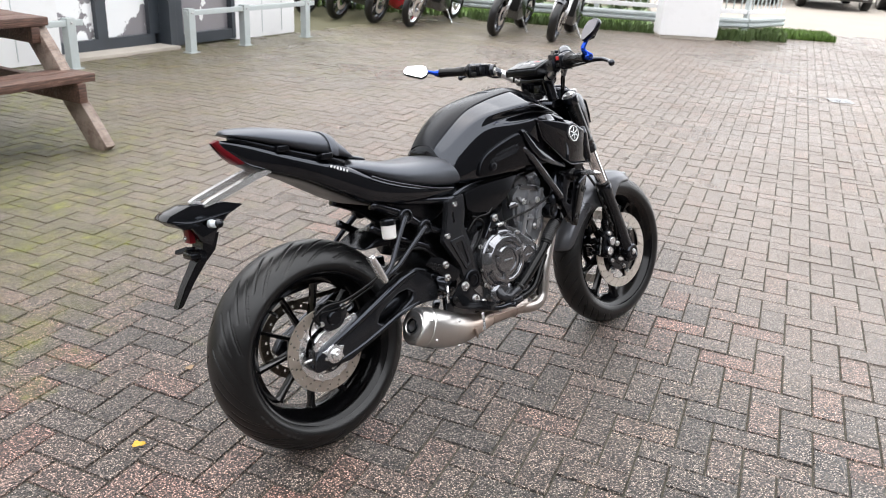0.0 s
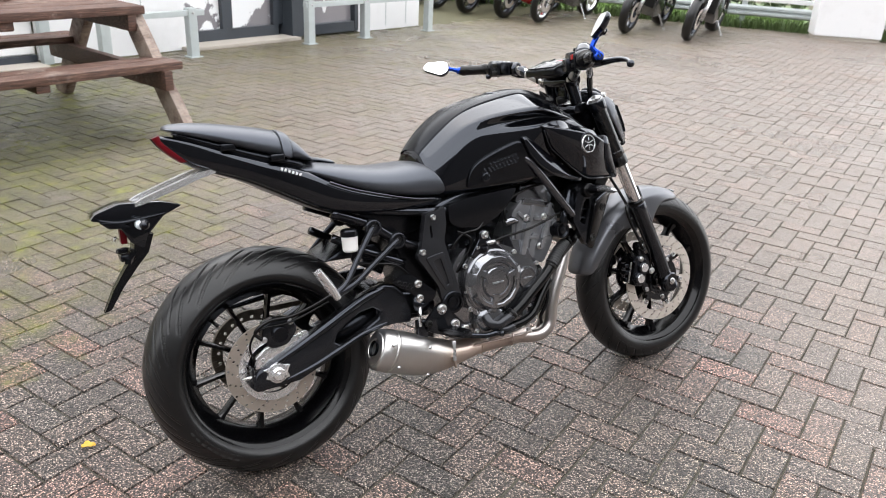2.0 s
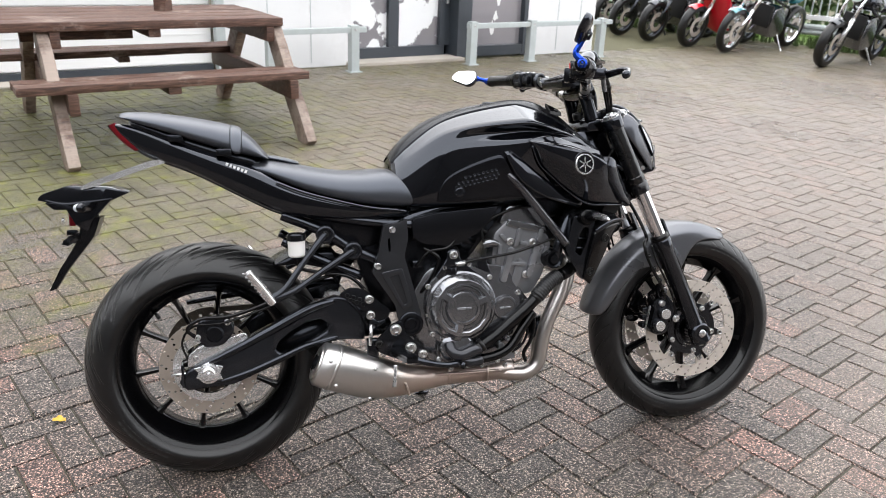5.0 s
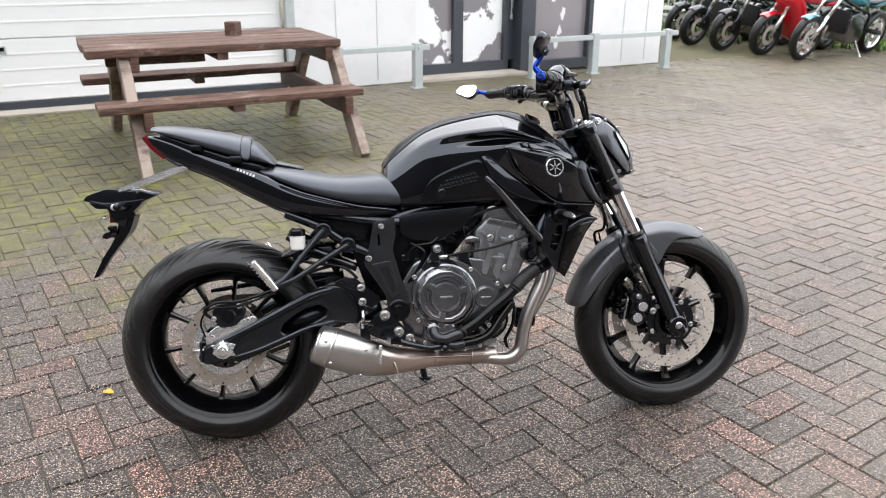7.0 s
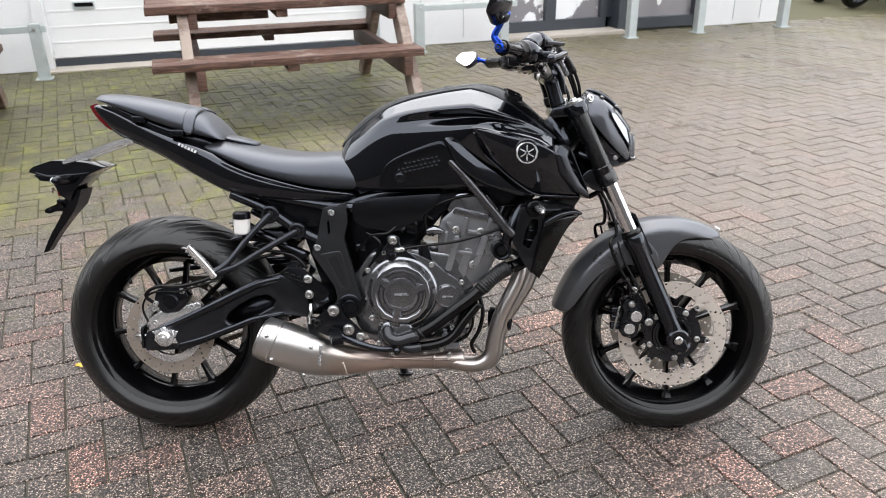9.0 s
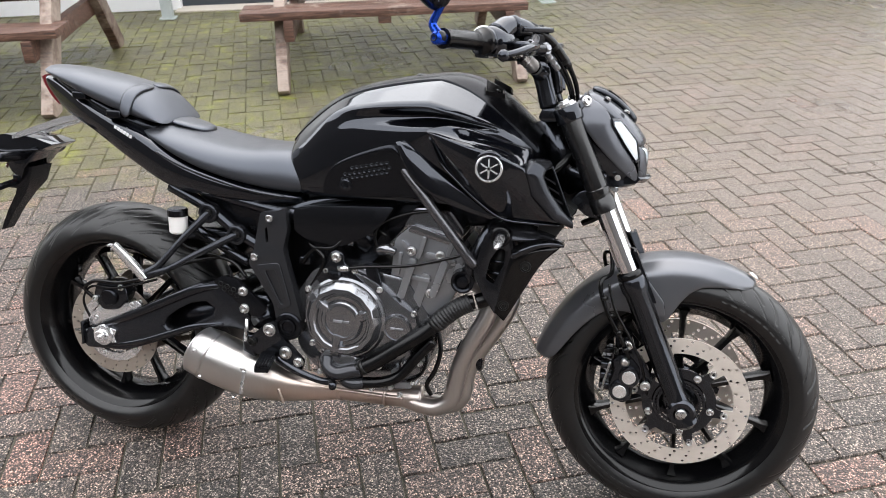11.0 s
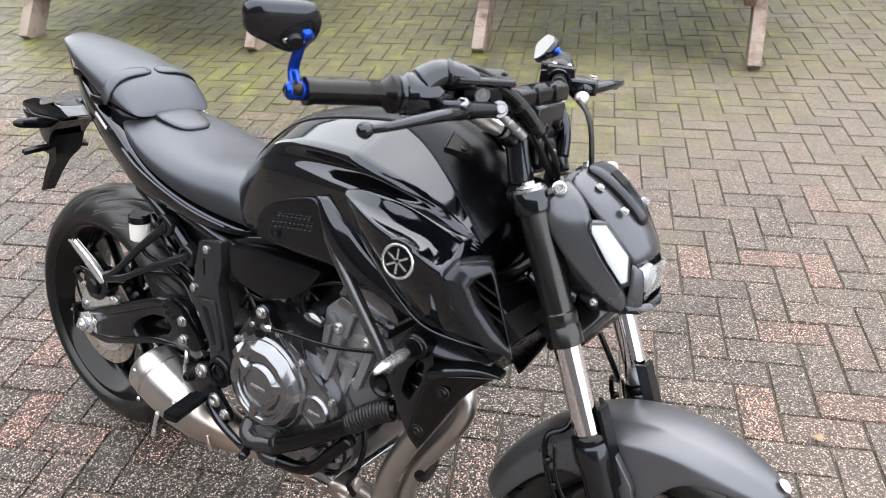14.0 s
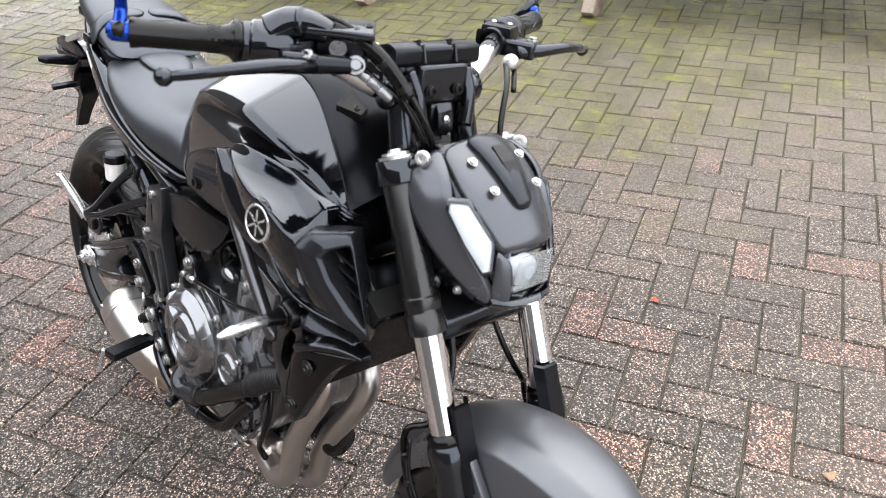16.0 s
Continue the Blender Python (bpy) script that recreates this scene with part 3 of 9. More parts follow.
    for lo, hi in (((1.66, D - 0.12, 0.02), (1.76, D + 0.02, 2.5)), ((1.76, D - 0.1, 0.02), (2.56, D + 0.01, 0.14)), ((2.56, D - 0.1, 0.02), (2.62, D + 0.015, 2.5))):
        fpart("window_frame", [(lo, hi)], ANTHRACITE, g)
    fpart("pane", [((1.76, D - 0.08, 0.14), (2.56, D - 0.065, 2.5))], GREYFILM, g, 0)
    rng = random.Random(5)
    for k in range(7):
        s0, z0 = 1.8 + 0.42 * rng.random(), 0.2 + 0.9 * rng.random()
        bm = bmesh.new()
        n = 9
        vs = [bm.verts.new((s0 + (0.02 + 0.03 * rng.random()) * math.cos(6.283 * i / n), D - 0.0635, z0 + (0.03 + 0.07 * rng.random()) * math.sin(6.283 * i / n))) for i in range(n)]
        bm.faces.new(vs)
        bmesh.ops.transform(bm, matrix=FM, verts=bm.verts)
        part("film_scrap", bm, WHITEPRINT, g, flat=True)
    s = fpart("doorstep", [((0.12, d2, 0.0), (1.60, D + 0.14, 0.035))], CONCRETE, bevel=0.006)
    tagged(s, "pale concrete doorstep strip", "doorstep", kind="structure")


facade()


def crash_rail(s0, s1, posts, label):
    r = thing("crash_rail", label, "rail", "galvanised rails along the facade")
    fpart("rail", [((s0, -0.03, 0.40), (s1, 0.035, 0.455))], GALVA, r, 0.008)
    for s in posts:
        p = fpart("post", [((s - 0.045, -0.04, 0.0), (s + 0.045, 0.05, 0.475))], GALVA, r, 0.006)
        fpart("base_plate", [((s - 0.07, -0.06, 0.0), (s + 0.07, 0.07, 0.012))], GALVA, p, 0.003)
        fpart("bolt", [((s - 0.012, 0.05, 0.42), (s + 0.012, 0.06, 0.44))], BOLT, p, 0.002)
    return r


crash_rail(-0.95, 0.14, (0.0, -0.9), "short pale galvanised rail before the white wall")
crash_rail(1.44, 3.66, (1.5, 2.36, 3.5), "long pale galvanised rail before window and corner")
crash_rail(-7.2, -4.25, (-4.34, -6.0), "pale galvanised rail beside the roller door")


# ---- picnic table ----
def picnic_table(at, turn, label, seed, frames):
    t = thing("picnic_table", label, "picnic table", "picnic tables in the yard", Matrix.Translation((*at, 0)) @ Matrix.Rotation(turn, 4, "Z"))
    rng = random.Random(seed)

    def timber(name, lo, hi, m=None, parent=t):
        bm = bmesh.new()
        box(bm, lo, hi)
        long = max(range(3), key=lambda i: abs(hi[i] - lo[i]))
        es = [e for e in bm.edges if abs((e.verts[0].co - e.verts[1].co)[long]) > 0.1]
        bmesh.ops.subdivide_edges(bm, edges=es, cuts=7, use_grid_fill=True)
        es = [e for e in bm.edges if len(e.link_faces) == 2 and e.calc_face_angle(0) > 1]
        bmesh.ops.bevel(bm, geom=es, offset=0.008, segments=2, profile=0.6, affect="EDGES", clamp_overlap=True)
        sd = rng.random() * 50
        for v in bm.verts:
            v.co += noise.noise_vector(v.co * 5 + Vector((sd, 0, 0))) * 0.004
        if m:
            bmesh.ops.transform(bm, matrix=m, verts=bm.verts)
        return part(name, bm, WORNWOOD if name == "leg" else WOOD, parent, sharp=50)

    # local x along the table, y away from the yard
    for k in range(5):
        y = -0.44 + k * 0.196
        timber("tabletop_board", (-0.88 + rng.uniform(-0.01, 0.01), y, 0.735), (0.87 + rng.uniform(-0.01, 0.01), y + 0.19, 0.79))
    for side in (-1, 1):
        for k in range(2):
            y = side * 0.80 - side * k * 0.145
            timber("bench_board", (-0.88, min(y, y - side * 0.14), 0.425), (0.90, max(y, y - side * 0.14), 0.475))
    for x in frames:
        s = 1 if x > 0 else -1
        timber("bench_bearer", (x - 0.03, -0.82, 0.30), (x + 0.03, 0.82, 0.424))
        timber("top_bearer", (x - 0.03, -0.43, 0.63), (x + 0.03, 0.50, 0.734))
        for side in (-1, 1):
            a, b = Vector((x + s * 0.062, side * 0.88, 0.0)), Vector((x + s * 0.062, side * 0.30, 0.73))
            d = b - a
            ang = math.atan2(d.y, d.z)
            timber("leg", (-0.035, -0.075, -0.02), (0.035, 0.075, d.length), Matrix.Translation(a) @ Matrix.Rotation(-ang, 4, "X"))
    timber("brace", (-0.74, -0.05, 0.60), (-0.05, 0.0, 0.66), Matrix.Translation((0, 0, 0.03)))
    timber("centre_batten", (-0.04, -0.42, 0.68), (0.04, 0.46, 0.734))
    timber("bench_batten", (-0.04, 0.53, 0.38), (0.04, 0.79, 0.424))
    timber("bench_batten", (-0.04, -0.79, 0.38), (0.04, -0.53, 0.424))
    return t


picnic_table((-3.47, 4.09), math.atan2(FU.y, FU.x), "weathered brown wooden picnic table with attached benches on mossy pavers", 3, (-0.59, 0.78))
picnic_table((-4.08, 1.34), radians(74.2), "weathered brown wooden picnic table with a pale bare bearer end", 8, (-0.73, 0.73))
b = thing("block_on_table", "small wooden block lying on the tabletop", "block", m=Matrix.Translation((-3.56, 4.35, 0.79)) @ Matrix.Rotation(0.5, 4, "Z"))
part("block", boxes(((-0.045, -0.05, 0), (0.045, 0.05, 0.1)), bevel=0.006), WOOD, b)

# ---- the motorcycle: x ahead, y to its left, z up, all given on the upright machine ----
BIKE_M = Matrix.Translation((-0.0094, 2.1379, 0.2995)) @ Matrix.Rotation(radians(52.7), 4, "Z") @ Matrix.Rotation(radians(-13.5), 4, "X") @ Matrix.Translation((0, 0, -0.312))
bike = thing("motorcycle", "black naked sports motorcycle leaning on its side stand on the pavers", "motorcycle", m=BIKE_M)


def P(name, bm, material, parent=None, label="", **k):
    return part(name, bm, material, parent or bike, label, **k)


def both(name, make, material, parent=None, label="", **k):
    """One part on each flank."""
    obs = []
    for s in (-1, 1):
        obs.append(P(name, make(s), material, parent, label, **k))
    return obs


# -- wheels --
def tyre_mesh(c, R, w, rim_w, cells, slant):
    nth, ncr, nsw = cells * 36, 96, 7
    b = np.linspace(-1, 1, ncr)
    arc = 1.3
    lat = w / 2 * np.sin(b * arc) / math.sin(arc)
    rad = R - 0.47 * w * (1 - np.cos(b * arc))
    r_edge, r_bead = rad[0], 0.2245
    t = np.linspace(0, 1, nsw + 1)[1:]
    sw_r = r_edge + (r_bead - r_edge) * t
    sw_y = w / 2 + (rim_w / 2 + 0.003 - w / 2) * t ** 1.7 + 0.002 * np.sin(t * math.pi)
    prof_y = np.concatenate([-sw_y[::-1], lat, sw_y])
    prof_r = np.concatenate([sw_r[::-1], rad, sw_r])
    s = np.concatenate([-np.ones(nsw) * 9, b, np.ones(nsw) * 9])
    th = np.linspace(0, 2 * math.pi, nth, endpoint=False)
    TH, S = np.meshgrid(th, s, indexing="ij")
    depth = np.zeros_like(TH)
    cell = 2 * math.pi / cells
    for side in (-1, 1):
        a = S * side
        for off, lo, hi, k, bend, wd in ((0.0, 0.08, 0.66, slant, 0.9, 0.0027), (0.5, 0.28, 0.86, slant * 0.95, 1.2, 0.0022), (0.27, 0.52, 0.95, slant * 1.1, 0.6, 0.0013)):
            mid = (off + (0.25 if side > 0 else 0.0)) * cell + (k * a + bend * 0.12 * a * a)
            d = (TH - mid + cell / 2) % cell - cell / 2
            ends = np.clip(np.minimum(a - lo, hi - a) / 0.05, 0, 1)
            cut = 0.0062 * np.clip((wd * 1.15 - np.abs(d) * R) / (wd * 0.45), 0, 1) * ends
            depth = np.maximum(depth, cut)
    rr = prof_r[None, :] - depth
    x = c[0] + rr * np.cos(TH)
    z = c[2] + rr * np.sin(TH)
    y = np.broadcast_to(c[1] + prof_y[None, :], x.shape)
    n = x.shape[1]
    verts = np.stack([x, y, z], -1).reshape(-1, 3)
    i, j = np.meshgrid(np.arange(nth), np.arange(n - 1), indexing="ij")
    i2 = (i + 1) % nth
    faces = np.stack([i * n + j, i * n + j + 1, i2 * n + j + 1, i2 * n + j], -1).reshape(-1, 4)
    me = bpy.data.meshes.new("tyre")
    me.from_pydata(verts.tolist(), [], faces.tolist())
    smooth(me)
    me.materials.append(RUBBER)
    return me, prof_y, prof_r


def drilled_disc(c, r_in, r_out, th, sectors, rows, every, hole):
    """A brake disc with real drilled holes."""
    bm = bmesh.new()
    dr, da = (r_out - r_in) / rows, 2 * math.pi / sectors

    def pt(r, a, y):
        return (c[0] + r * math.cos(a), c[1] + y, c[2] + r * math.sin(a))

    for i in range(sectors):
        for j in range(rows):
            r0, a0 = r_in + j * dr, i * da
            rc, ac = r0 + dr / 2, a0 + da / 2
            rim = [(r0, a0), (r0, ac), (r0, a0 + da), (rc, a0 + da), (r0 + dr, a0 + da), (r0 + dr, ac), (r0 + dr, a0), (rc, a0)]
            if (i + every[1] * j) % every[0] == 0:
                oct_ = [(rc - hole * math.cos(math.pi / 4 * (k - 1)), ac + hole * math.sin(math.pi / 4 * (k - 1)) / rc) for k in range(8)]
                loops = []
                for y in (-th / 2, th / 2):
                    o = [bm.verts.new(pt(r, a, y)) for r, a in rim]
                    h = [bm.verts.new(pt(r, a, y)) for r, a in oct_]
                    for k in range(8):
                        bm.faces.new((o[k], o[(k + 1) % 8], h[(k + 1) % 8], h[k]))
                    loops.append(h)
                for k in range(8):
                    bm.faces.new((loops[0][k], loops[0][(k + 1) % 8], loops[1][(k + 1) % 8], loops[1][k]))
            else:
                for y in (-th / 2, th / 2):
                    bm.faces.new([bm.verts.new(pt(r, a, y)) for r, a in rim])
        for r in (r_in, r_out):
            q = [bm.verts.new(pt(r, i * da + k * da / 2, y)) for k, y in ((0, -th / 2), (1, -th / 2), (2, -th / 2), (2, th / 2), (1, th / 2), (0, th / 2))]
            bm.faces.new(q)
    bmesh.ops.remove_doubles(bm, verts=bm.verts, dist=1e-5)
    return bm


def wheel(name, label, c, R, w, rim_w, cells, slant, turn):
    h = rim_w / 2
    prof = [(0.2225, -h - 0.004), (0.231, -h - 0.007), (0.233, -h - 0.003), (0.2275, -h + 0.004), (0.222, -h + 0.012), (0.212, -h + 0.024), (0.196, -h + 0.036), (0.194, 0), (0.196, h - 0.036), (0.212, h - 0.024), (0.222, h - 0.012), (0.2275, h - 0.004), (0.233, h + 0.003), (0.231, h + 0.007), (0.2225, h + 0.004), (0.2175, h - 0.002), (0.209, h - 0.010), (0.203, h - 0.026), (0.188, h - 0.04), (0.186, 0), (0.188, -h + 0.04), (0.203, -h + 0.026), (0.209, -h + 0.010), (0.2175, -h + 0.002)]
    rim = P(name, lathe(prof, c, (0, 1, 0), 120, closed=True), RIM, None, label, sharp=45)
    me, py, pr = tyre_mesh(c, R, w, rim_w, cells, slant)
    ty = new("tyre", me)
    ty.parent = rim
    ty["label"] = "black tyre with slanted tread grooves and raised sidewall lettering"
    # raised lettering bars on the right sidewall
    for a0 in (200, 20):
        for k in range(8):
            a = radians(a0 + turn + k * 4.6)
            for r0, r1, wd in ((0.246, 0.262, 0.013),):
                bm = bmesh.new()
                ring = []
                for rr, aa in ((r0, a), (r1, a), (r1, a + wd / r1), (r0, a + wd / r1)):
                    yy = float(np.interp(rr, pr[:len(pr) // 2], py[:len(py) // 2])) - 0.0008
                    ring.append(bm.verts.new((c[0] + rr * math.cos(aa), c[1] + yy, c[2] + rr * math.sin(aa))))
                bm.faces.new(ring)
                g = bmesh.ops.extrude_face_region(bm, geom=bm.faces[:])
                for v in g["geom"]:
                    if isinstance(v, bmesh.types.BMVert):
                        v.co.y += 0.0015
                part("lettering", bm, LETTER, rim, flat=True)
    hw = 0.05 if w > 0.15 else 0.035
    part("hub", lathe([(0.018, -hw - 0.02), (0.032, -hw - 0.02), (0.036, -hw), (0.055, -hw + 0.005), (0.056, -0.01), (0.045, 0.0), (0.056, 0.01), (0.055, hw - 0.005), (0.036, hw), (0.032, hw + 0.02), (0.018, hw + 0.02)], c, (0, 1, 0), 48), SATIN, rim, sharp=40)
    for k in range(10):
        a = math.radians(36 * k + turn)
        bm = bmesh.new()
        rings = []
        for r, half, yy, thick in ((0.045, 0.013, 0.0, 0.020), (0.075, 0.0085, 0.0, 0.017), (0.13, 0.0065, -0.004, 0.014), (0.175, 0.0075, -0.008, 0.014), (0.19, 0.011, -0.009, 0.018), (0.202, 0.018, -0.010, 0.022)):
            rings.append([(r, yy - thick, -half * 0.55), (r, yy - thick, half * 0.55), (r, yy - thick * 0.3, half), (r, yy + thick, half * 0.8), (r, yy + thick, -half * 0.8), (r, yy - thick * 0.3, -half)])
        rings_to(bm, rings)
        bmesh.ops.transform(bm, matrix=Matrix.Translation(c) @ Matrix.Rotation(-a, 4, "Y"), verts=bm.verts)
        part("spoke", bm, RIM, rim, sharp=35)
    return rim


RW, FW = (0.0, 0.0, 0.312), (1.401, 0.0, 0.298)
rear = wheel("rear_wheel", "gloss black ten-spoke cast rear wheel", RW, 0.3125, 0.182, 0.146, 20, 0.56, 8)
front = wheel("front_wheel", "gloss black ten-spoke cast front wheel", FW, 0.2985, 0.122, 0.096, 20, -0.46, 20)

part("brake_disc", drilled_disc((0, -0.083, 0.312), 0.088, 0.1235, 0.005, 80, 3, (4, 1), 0.0036), DARKDISC, rear, "drilled steel rear brake disc", flat=True)
part("disc_carrier", lathe([(0.069, -0.006), (0.090, -0.006), (0.091, -0.003), (0.091, 0.004), (0.069, 0.004), (0.069, -0.006)], (0, -0.082, 0.312), (0, 1, 0), 64), CARRIER, rear, "bright aluminium disc carrier", sharp=40)
for k in range(5):
    a = radians(72 * k + 30)
    part("disc_bolt", bolt_mesh(bmesh.new(), (0.078 * math.cos(a), -0.085, 0.312 + 0.078 * math.sin(a)), (0, -1, 0), 0.006, 0.005), BOLT, rear, sharp=35)
for y in (-0.066, 0.066):
    part("brake_disc", drilled_disc((FW[0], y, FW[2]), 0.115, 0.149, 0.005, 96, 3, (4, 1), 0.0038), DISC, front, "drilled steel front brake disc", flat=True)
    s = -1 if y < 0 else 1
    part("disc_carrier", lathe([(0.058, y - 0.0045), (0.078, y - 0.0045), (0.079, y - 0.003), (0.079, y + 0.003), (0.078, y + 0.0045), (0.058, y + 0.0045)], FW, (0, 1, 0), 60, closed=True), SATIN, front, "black disc carrier", sharp=40)
    for k in range(6):
        a = radians(60 * k - 11)
        at = Vector((FW[0] + 0.099 * math.cos(a), y + s * 0.002, FW[2] + 0.099 * math.sin(a)))
        for nm, m_, rows, th in (("carrier_arm", SATIN, ((0.070, 0.016), (0.082, 0.010), (0.094, 0.0085), (0.101, 0.007)), 0.0035), ("disc_tab", DISC, ((0.119, 0.022), (0.112, 0.015), (0.098, 0.0125), (0.091, 0.009), (0.088, 0.004)), 0.0023)):
            t = bmesh.new()
            rings_to(t, [[(r, y - th, -hw), (r, y - th, hw), (r, y + th, hw), (r, y + th, -hw)] for r, hw in rows])
            bmesh.ops.transform(t, matrix=Matrix.Translation((FW[0], 0, FW[2])) @ Matrix.Rotation(-a, 4, "Y"), verts=t.verts)
            part(nm, t, m_, front, flat=True)
        part("disc_button", lathe([(0.0035, 0.0), (0.0035, 0.0045), (0.0048, 0.006), (0.0072, 0.006), (0.0082, 0.004), (0.0085, 0.0)], at, (0, s, 0), 20), BOLT, front, sharp=35)
    for k in range(5):
        a = radians(72 * k - 11)
        part("disc_bolt", bolt_mesh(bmesh.new(), (FW[0] + 0.069 * math.cos(a), y + s * 0.0045, FW[2] + 0.069 * math.sin(a)), (0, s, 0), 0.0068, 0.006), BOLT, front, sharp=35)
part("sensor_ring", drilled_disc((FW[0], -0.074, FW[2]), 0.042, 0.056, 0.003, 40, 1, (1, 0), 0.0025), SATIN, front, "slotted wheel speed ring", flat=True)
part("valve_stem", tube([(RW[0] - 0.13, -0.03, RW[2] + 0.142), (RW[0] - 0.118, -0.045, RW[2] + 0.128)], 0.005, 8), DARKBOLT, rear)

# -- chain side, seen through the rear wheel --
part("sprocket", drilled_disc((0, 0.088, 0.312), 0.090, 0.111, 0.006, 43, 1, (2, 1), 0.005), CHAIN, rear, "dark steel sprocket", flat=True)
for dz, rr in ((0.112, 0), (-0.112, 1)):
    p0, p1 = Vector((0.0, 0.088, 0.312 + dz)), Vector((0.47, 0.088, 0.395 + dz * 0.32))
    bm = bmesh.new()
    n = 34
    for k in range(n):
        q = p0.lerp(p1, (k + 0.5) / n)
        box(bm, q + Vector((-0.0075, -0.008 if k % 2 else -0.006, -0.007)), q + Vector((0.0075, 0.008 if k % 2 else 0.006, 0.007)))
    P("chain", bm, CHAIN, None, "oiled drive chain", flat=True)
bm = bmesh.new()
for k in range(44):
    a = radians(90 + 180 * k / 43)
    box(bm, (-0.0075, -0.008 if k % 2 else -0.006, -0.007), (0.0075, 0.008 if k % 2 else 0.006, 0.007), Matrix.Translation((0.114 * math.cos(a), 0.088, 0.312 + 0.114 * math.sin(a))) @ Matrix.Rotation(-a + math.pi / 2, 4, "Y"))
P("chain", bm, CHAIN, None, "oiled drive chain", flat=True)
P("chain_guard", tube([(-0.06, 0.1, 0.445), (0.15, 0.1, 0.47), (0.36, 0.1, 0.48)], [0.006, 0.012, 0.012], 8), MATTE)

# -- swingarm --
ARM_OUT = [(-0.075, 0.285), (-0.052, 0.318), (0.0, 0.338), (0.065, 0.372), (0.153, 0.415), (0.215, 0.446), (0.27, 0.470), (0.325, 0.483), (0.36, 0.475), (0.39, 0.44), (0.405, 0.395), (0.40, 0.36), (0.352, 0.365), (0.30, 0.362), (0.245, 0.345), (0.191, 0.321), (0.132, 0.298), (0.06, 0.270), (-0.005, 0.266), (-0.055, 0.264)]
ARM_HOLE = [(0.168, 0.352), (0.18, 0.342), (0.206, 0.345), (0.25, 0.366), (0.30, 0.392), (0.308, 0.41), (0.285, 0.424), (0.25, 0.418), (0.209, 0.396), (0.178, 0.372)]
both("swingarm_beam", lambda s: plate(ARM_OUT, s * 0.088, s * 0.122, 0.012, hole=ARM_HOLE), CHARCOAL, None, "satin black cast swingarm beam", sharp=60)
both("swingarm_ridge", lambda s: tube([(-0.03, s * 0.119, 0.320), (0.065, s * 0.119, 0.361), (0.153, s * 0.119, 0.403), (0.215, s * 0.119, 0.434), (0.27, s * 0.118, 0.458), (0.325, s * 0.115, 0.470)], [0.006, 0.011, 0.013, 0.013, 0.013, 0.008], 12), SATIN)
both("swingarm_ridge", lambda s: tube([(0.02, s * 0.120, 0.280), (0.10, s * 0.120, 0.300), (0.19, s * 0.120, 0.334), (0.25, s * 0.119, 0.357), (0.33, s * 0.117, 0.374)], [0.004, 0.008, 0.009, 0.009, 0.006], 12), SATIN)
P("swingarm_web", plate([(0.16, 0.33), (0.32, 0.37), (0.32, 0.43), (0.17, 0.39)], -0.098, -0.090, 0.0), MATTE)
P("swingarm_bridge", boxes(((0.30, -0.11, 0.37), (0.37, 0.11, 0.47)), bevel=0.02), SATIN)
P("swingarm_pivot", tube([(0.44, -0.14, 0.405), (0.44, 0.14, 0.405)], 0.028, 20), SATIN)
P("swingarm_neck", boxes(((0.35, -0.10, 0.36), (0.45, 0.10, 0.45)), bevel=0.02), SATIN)
axle = P("axle_block", plate([(-0.036, 0.322), (-0.024, 0.311), (-0.032, 0.298), (-0.016, 0.289), (-0.002, 0.279), (0.013, 0.289), (0.033, 0.289), (0.027, 0.305), (0.036, 0.323), (0.016, 0.328), (0.0, 0.337), (-0.014, 0.327)], -0.127, -0.122, 0.001), CARRIER, None, "bright aluminium axle adjuster block")
part("axle_nut", lathe([(0, -0.155), (0.006, -0.155), (0.006, -0.147), (0.0145, -0.147), (0.0165, -0.145), (0.0175, -0.135), (0.026, -0.133), (0.027, -0.126), (0, -0.126)], (0.0, 0, 0.308), (0, 1, 0), 28), CARRIER, axle, "silver axle nut", sharp=35)
part("adjuster", tube([(-0.092, -0.114, 0.306), (-0.035, -0.114, 0.308)], 0.0042, 8), BOLT, axle)
part("end_plate", boxes(((-0.066, -0.128, 0.275), (-0.060, -0.10, 0.335)), bevel=0.002), SATIN, axle)

# -- rear caliper --
cal = P("rear_caliper", plate(round_outline([(-0.028, 0.405), (-0.018, 0.442), (0.03, 0.452), (0.062, 0.44), (0.07, 0.41), (0.04, 0.375), (-0.005, 0.37)], 0.012), -0.118, -0.075, 0.005), SATIN, None, "black single-piston rear brake caliper")
part("caliper_bracket", plate(round_outline([(-0.052, 0.322), (-0.048, 0.352), (-0.022, 0.372), (-0.008, 0.378), (0.02, 0.385), (0.055, 0.392), (0.092, 0.402), (0.102, 0.392), (0.06, 0.352), (0.012, 0.332), (-0.02, 0.326)], 0.006), -0.112, -0.098, 0.002), CARRIER, cal, "bright aluminium caliper bracket")
part("piston_cap", lathe([(0, -0.128), (0.018, -0.128), (0.022, -0.124), (0.022, -0.115), (0, -0.115)], (0.02, 0, 0.408), (0, 1, 0), 28), MATTE, cal, sharp=40)
for p in ((-0.022, -0.118, 0.40), (0.052, -0.118, 0.435), (-0.03, -0.108, 0.345), (0.075, -0.108, 0.39)):
    part("caliper_bolt", bolt_mesh(bmesh.new(), p, (0, -1, 0), 0.0065, 0.006), BOLT, cal, sharp=35)
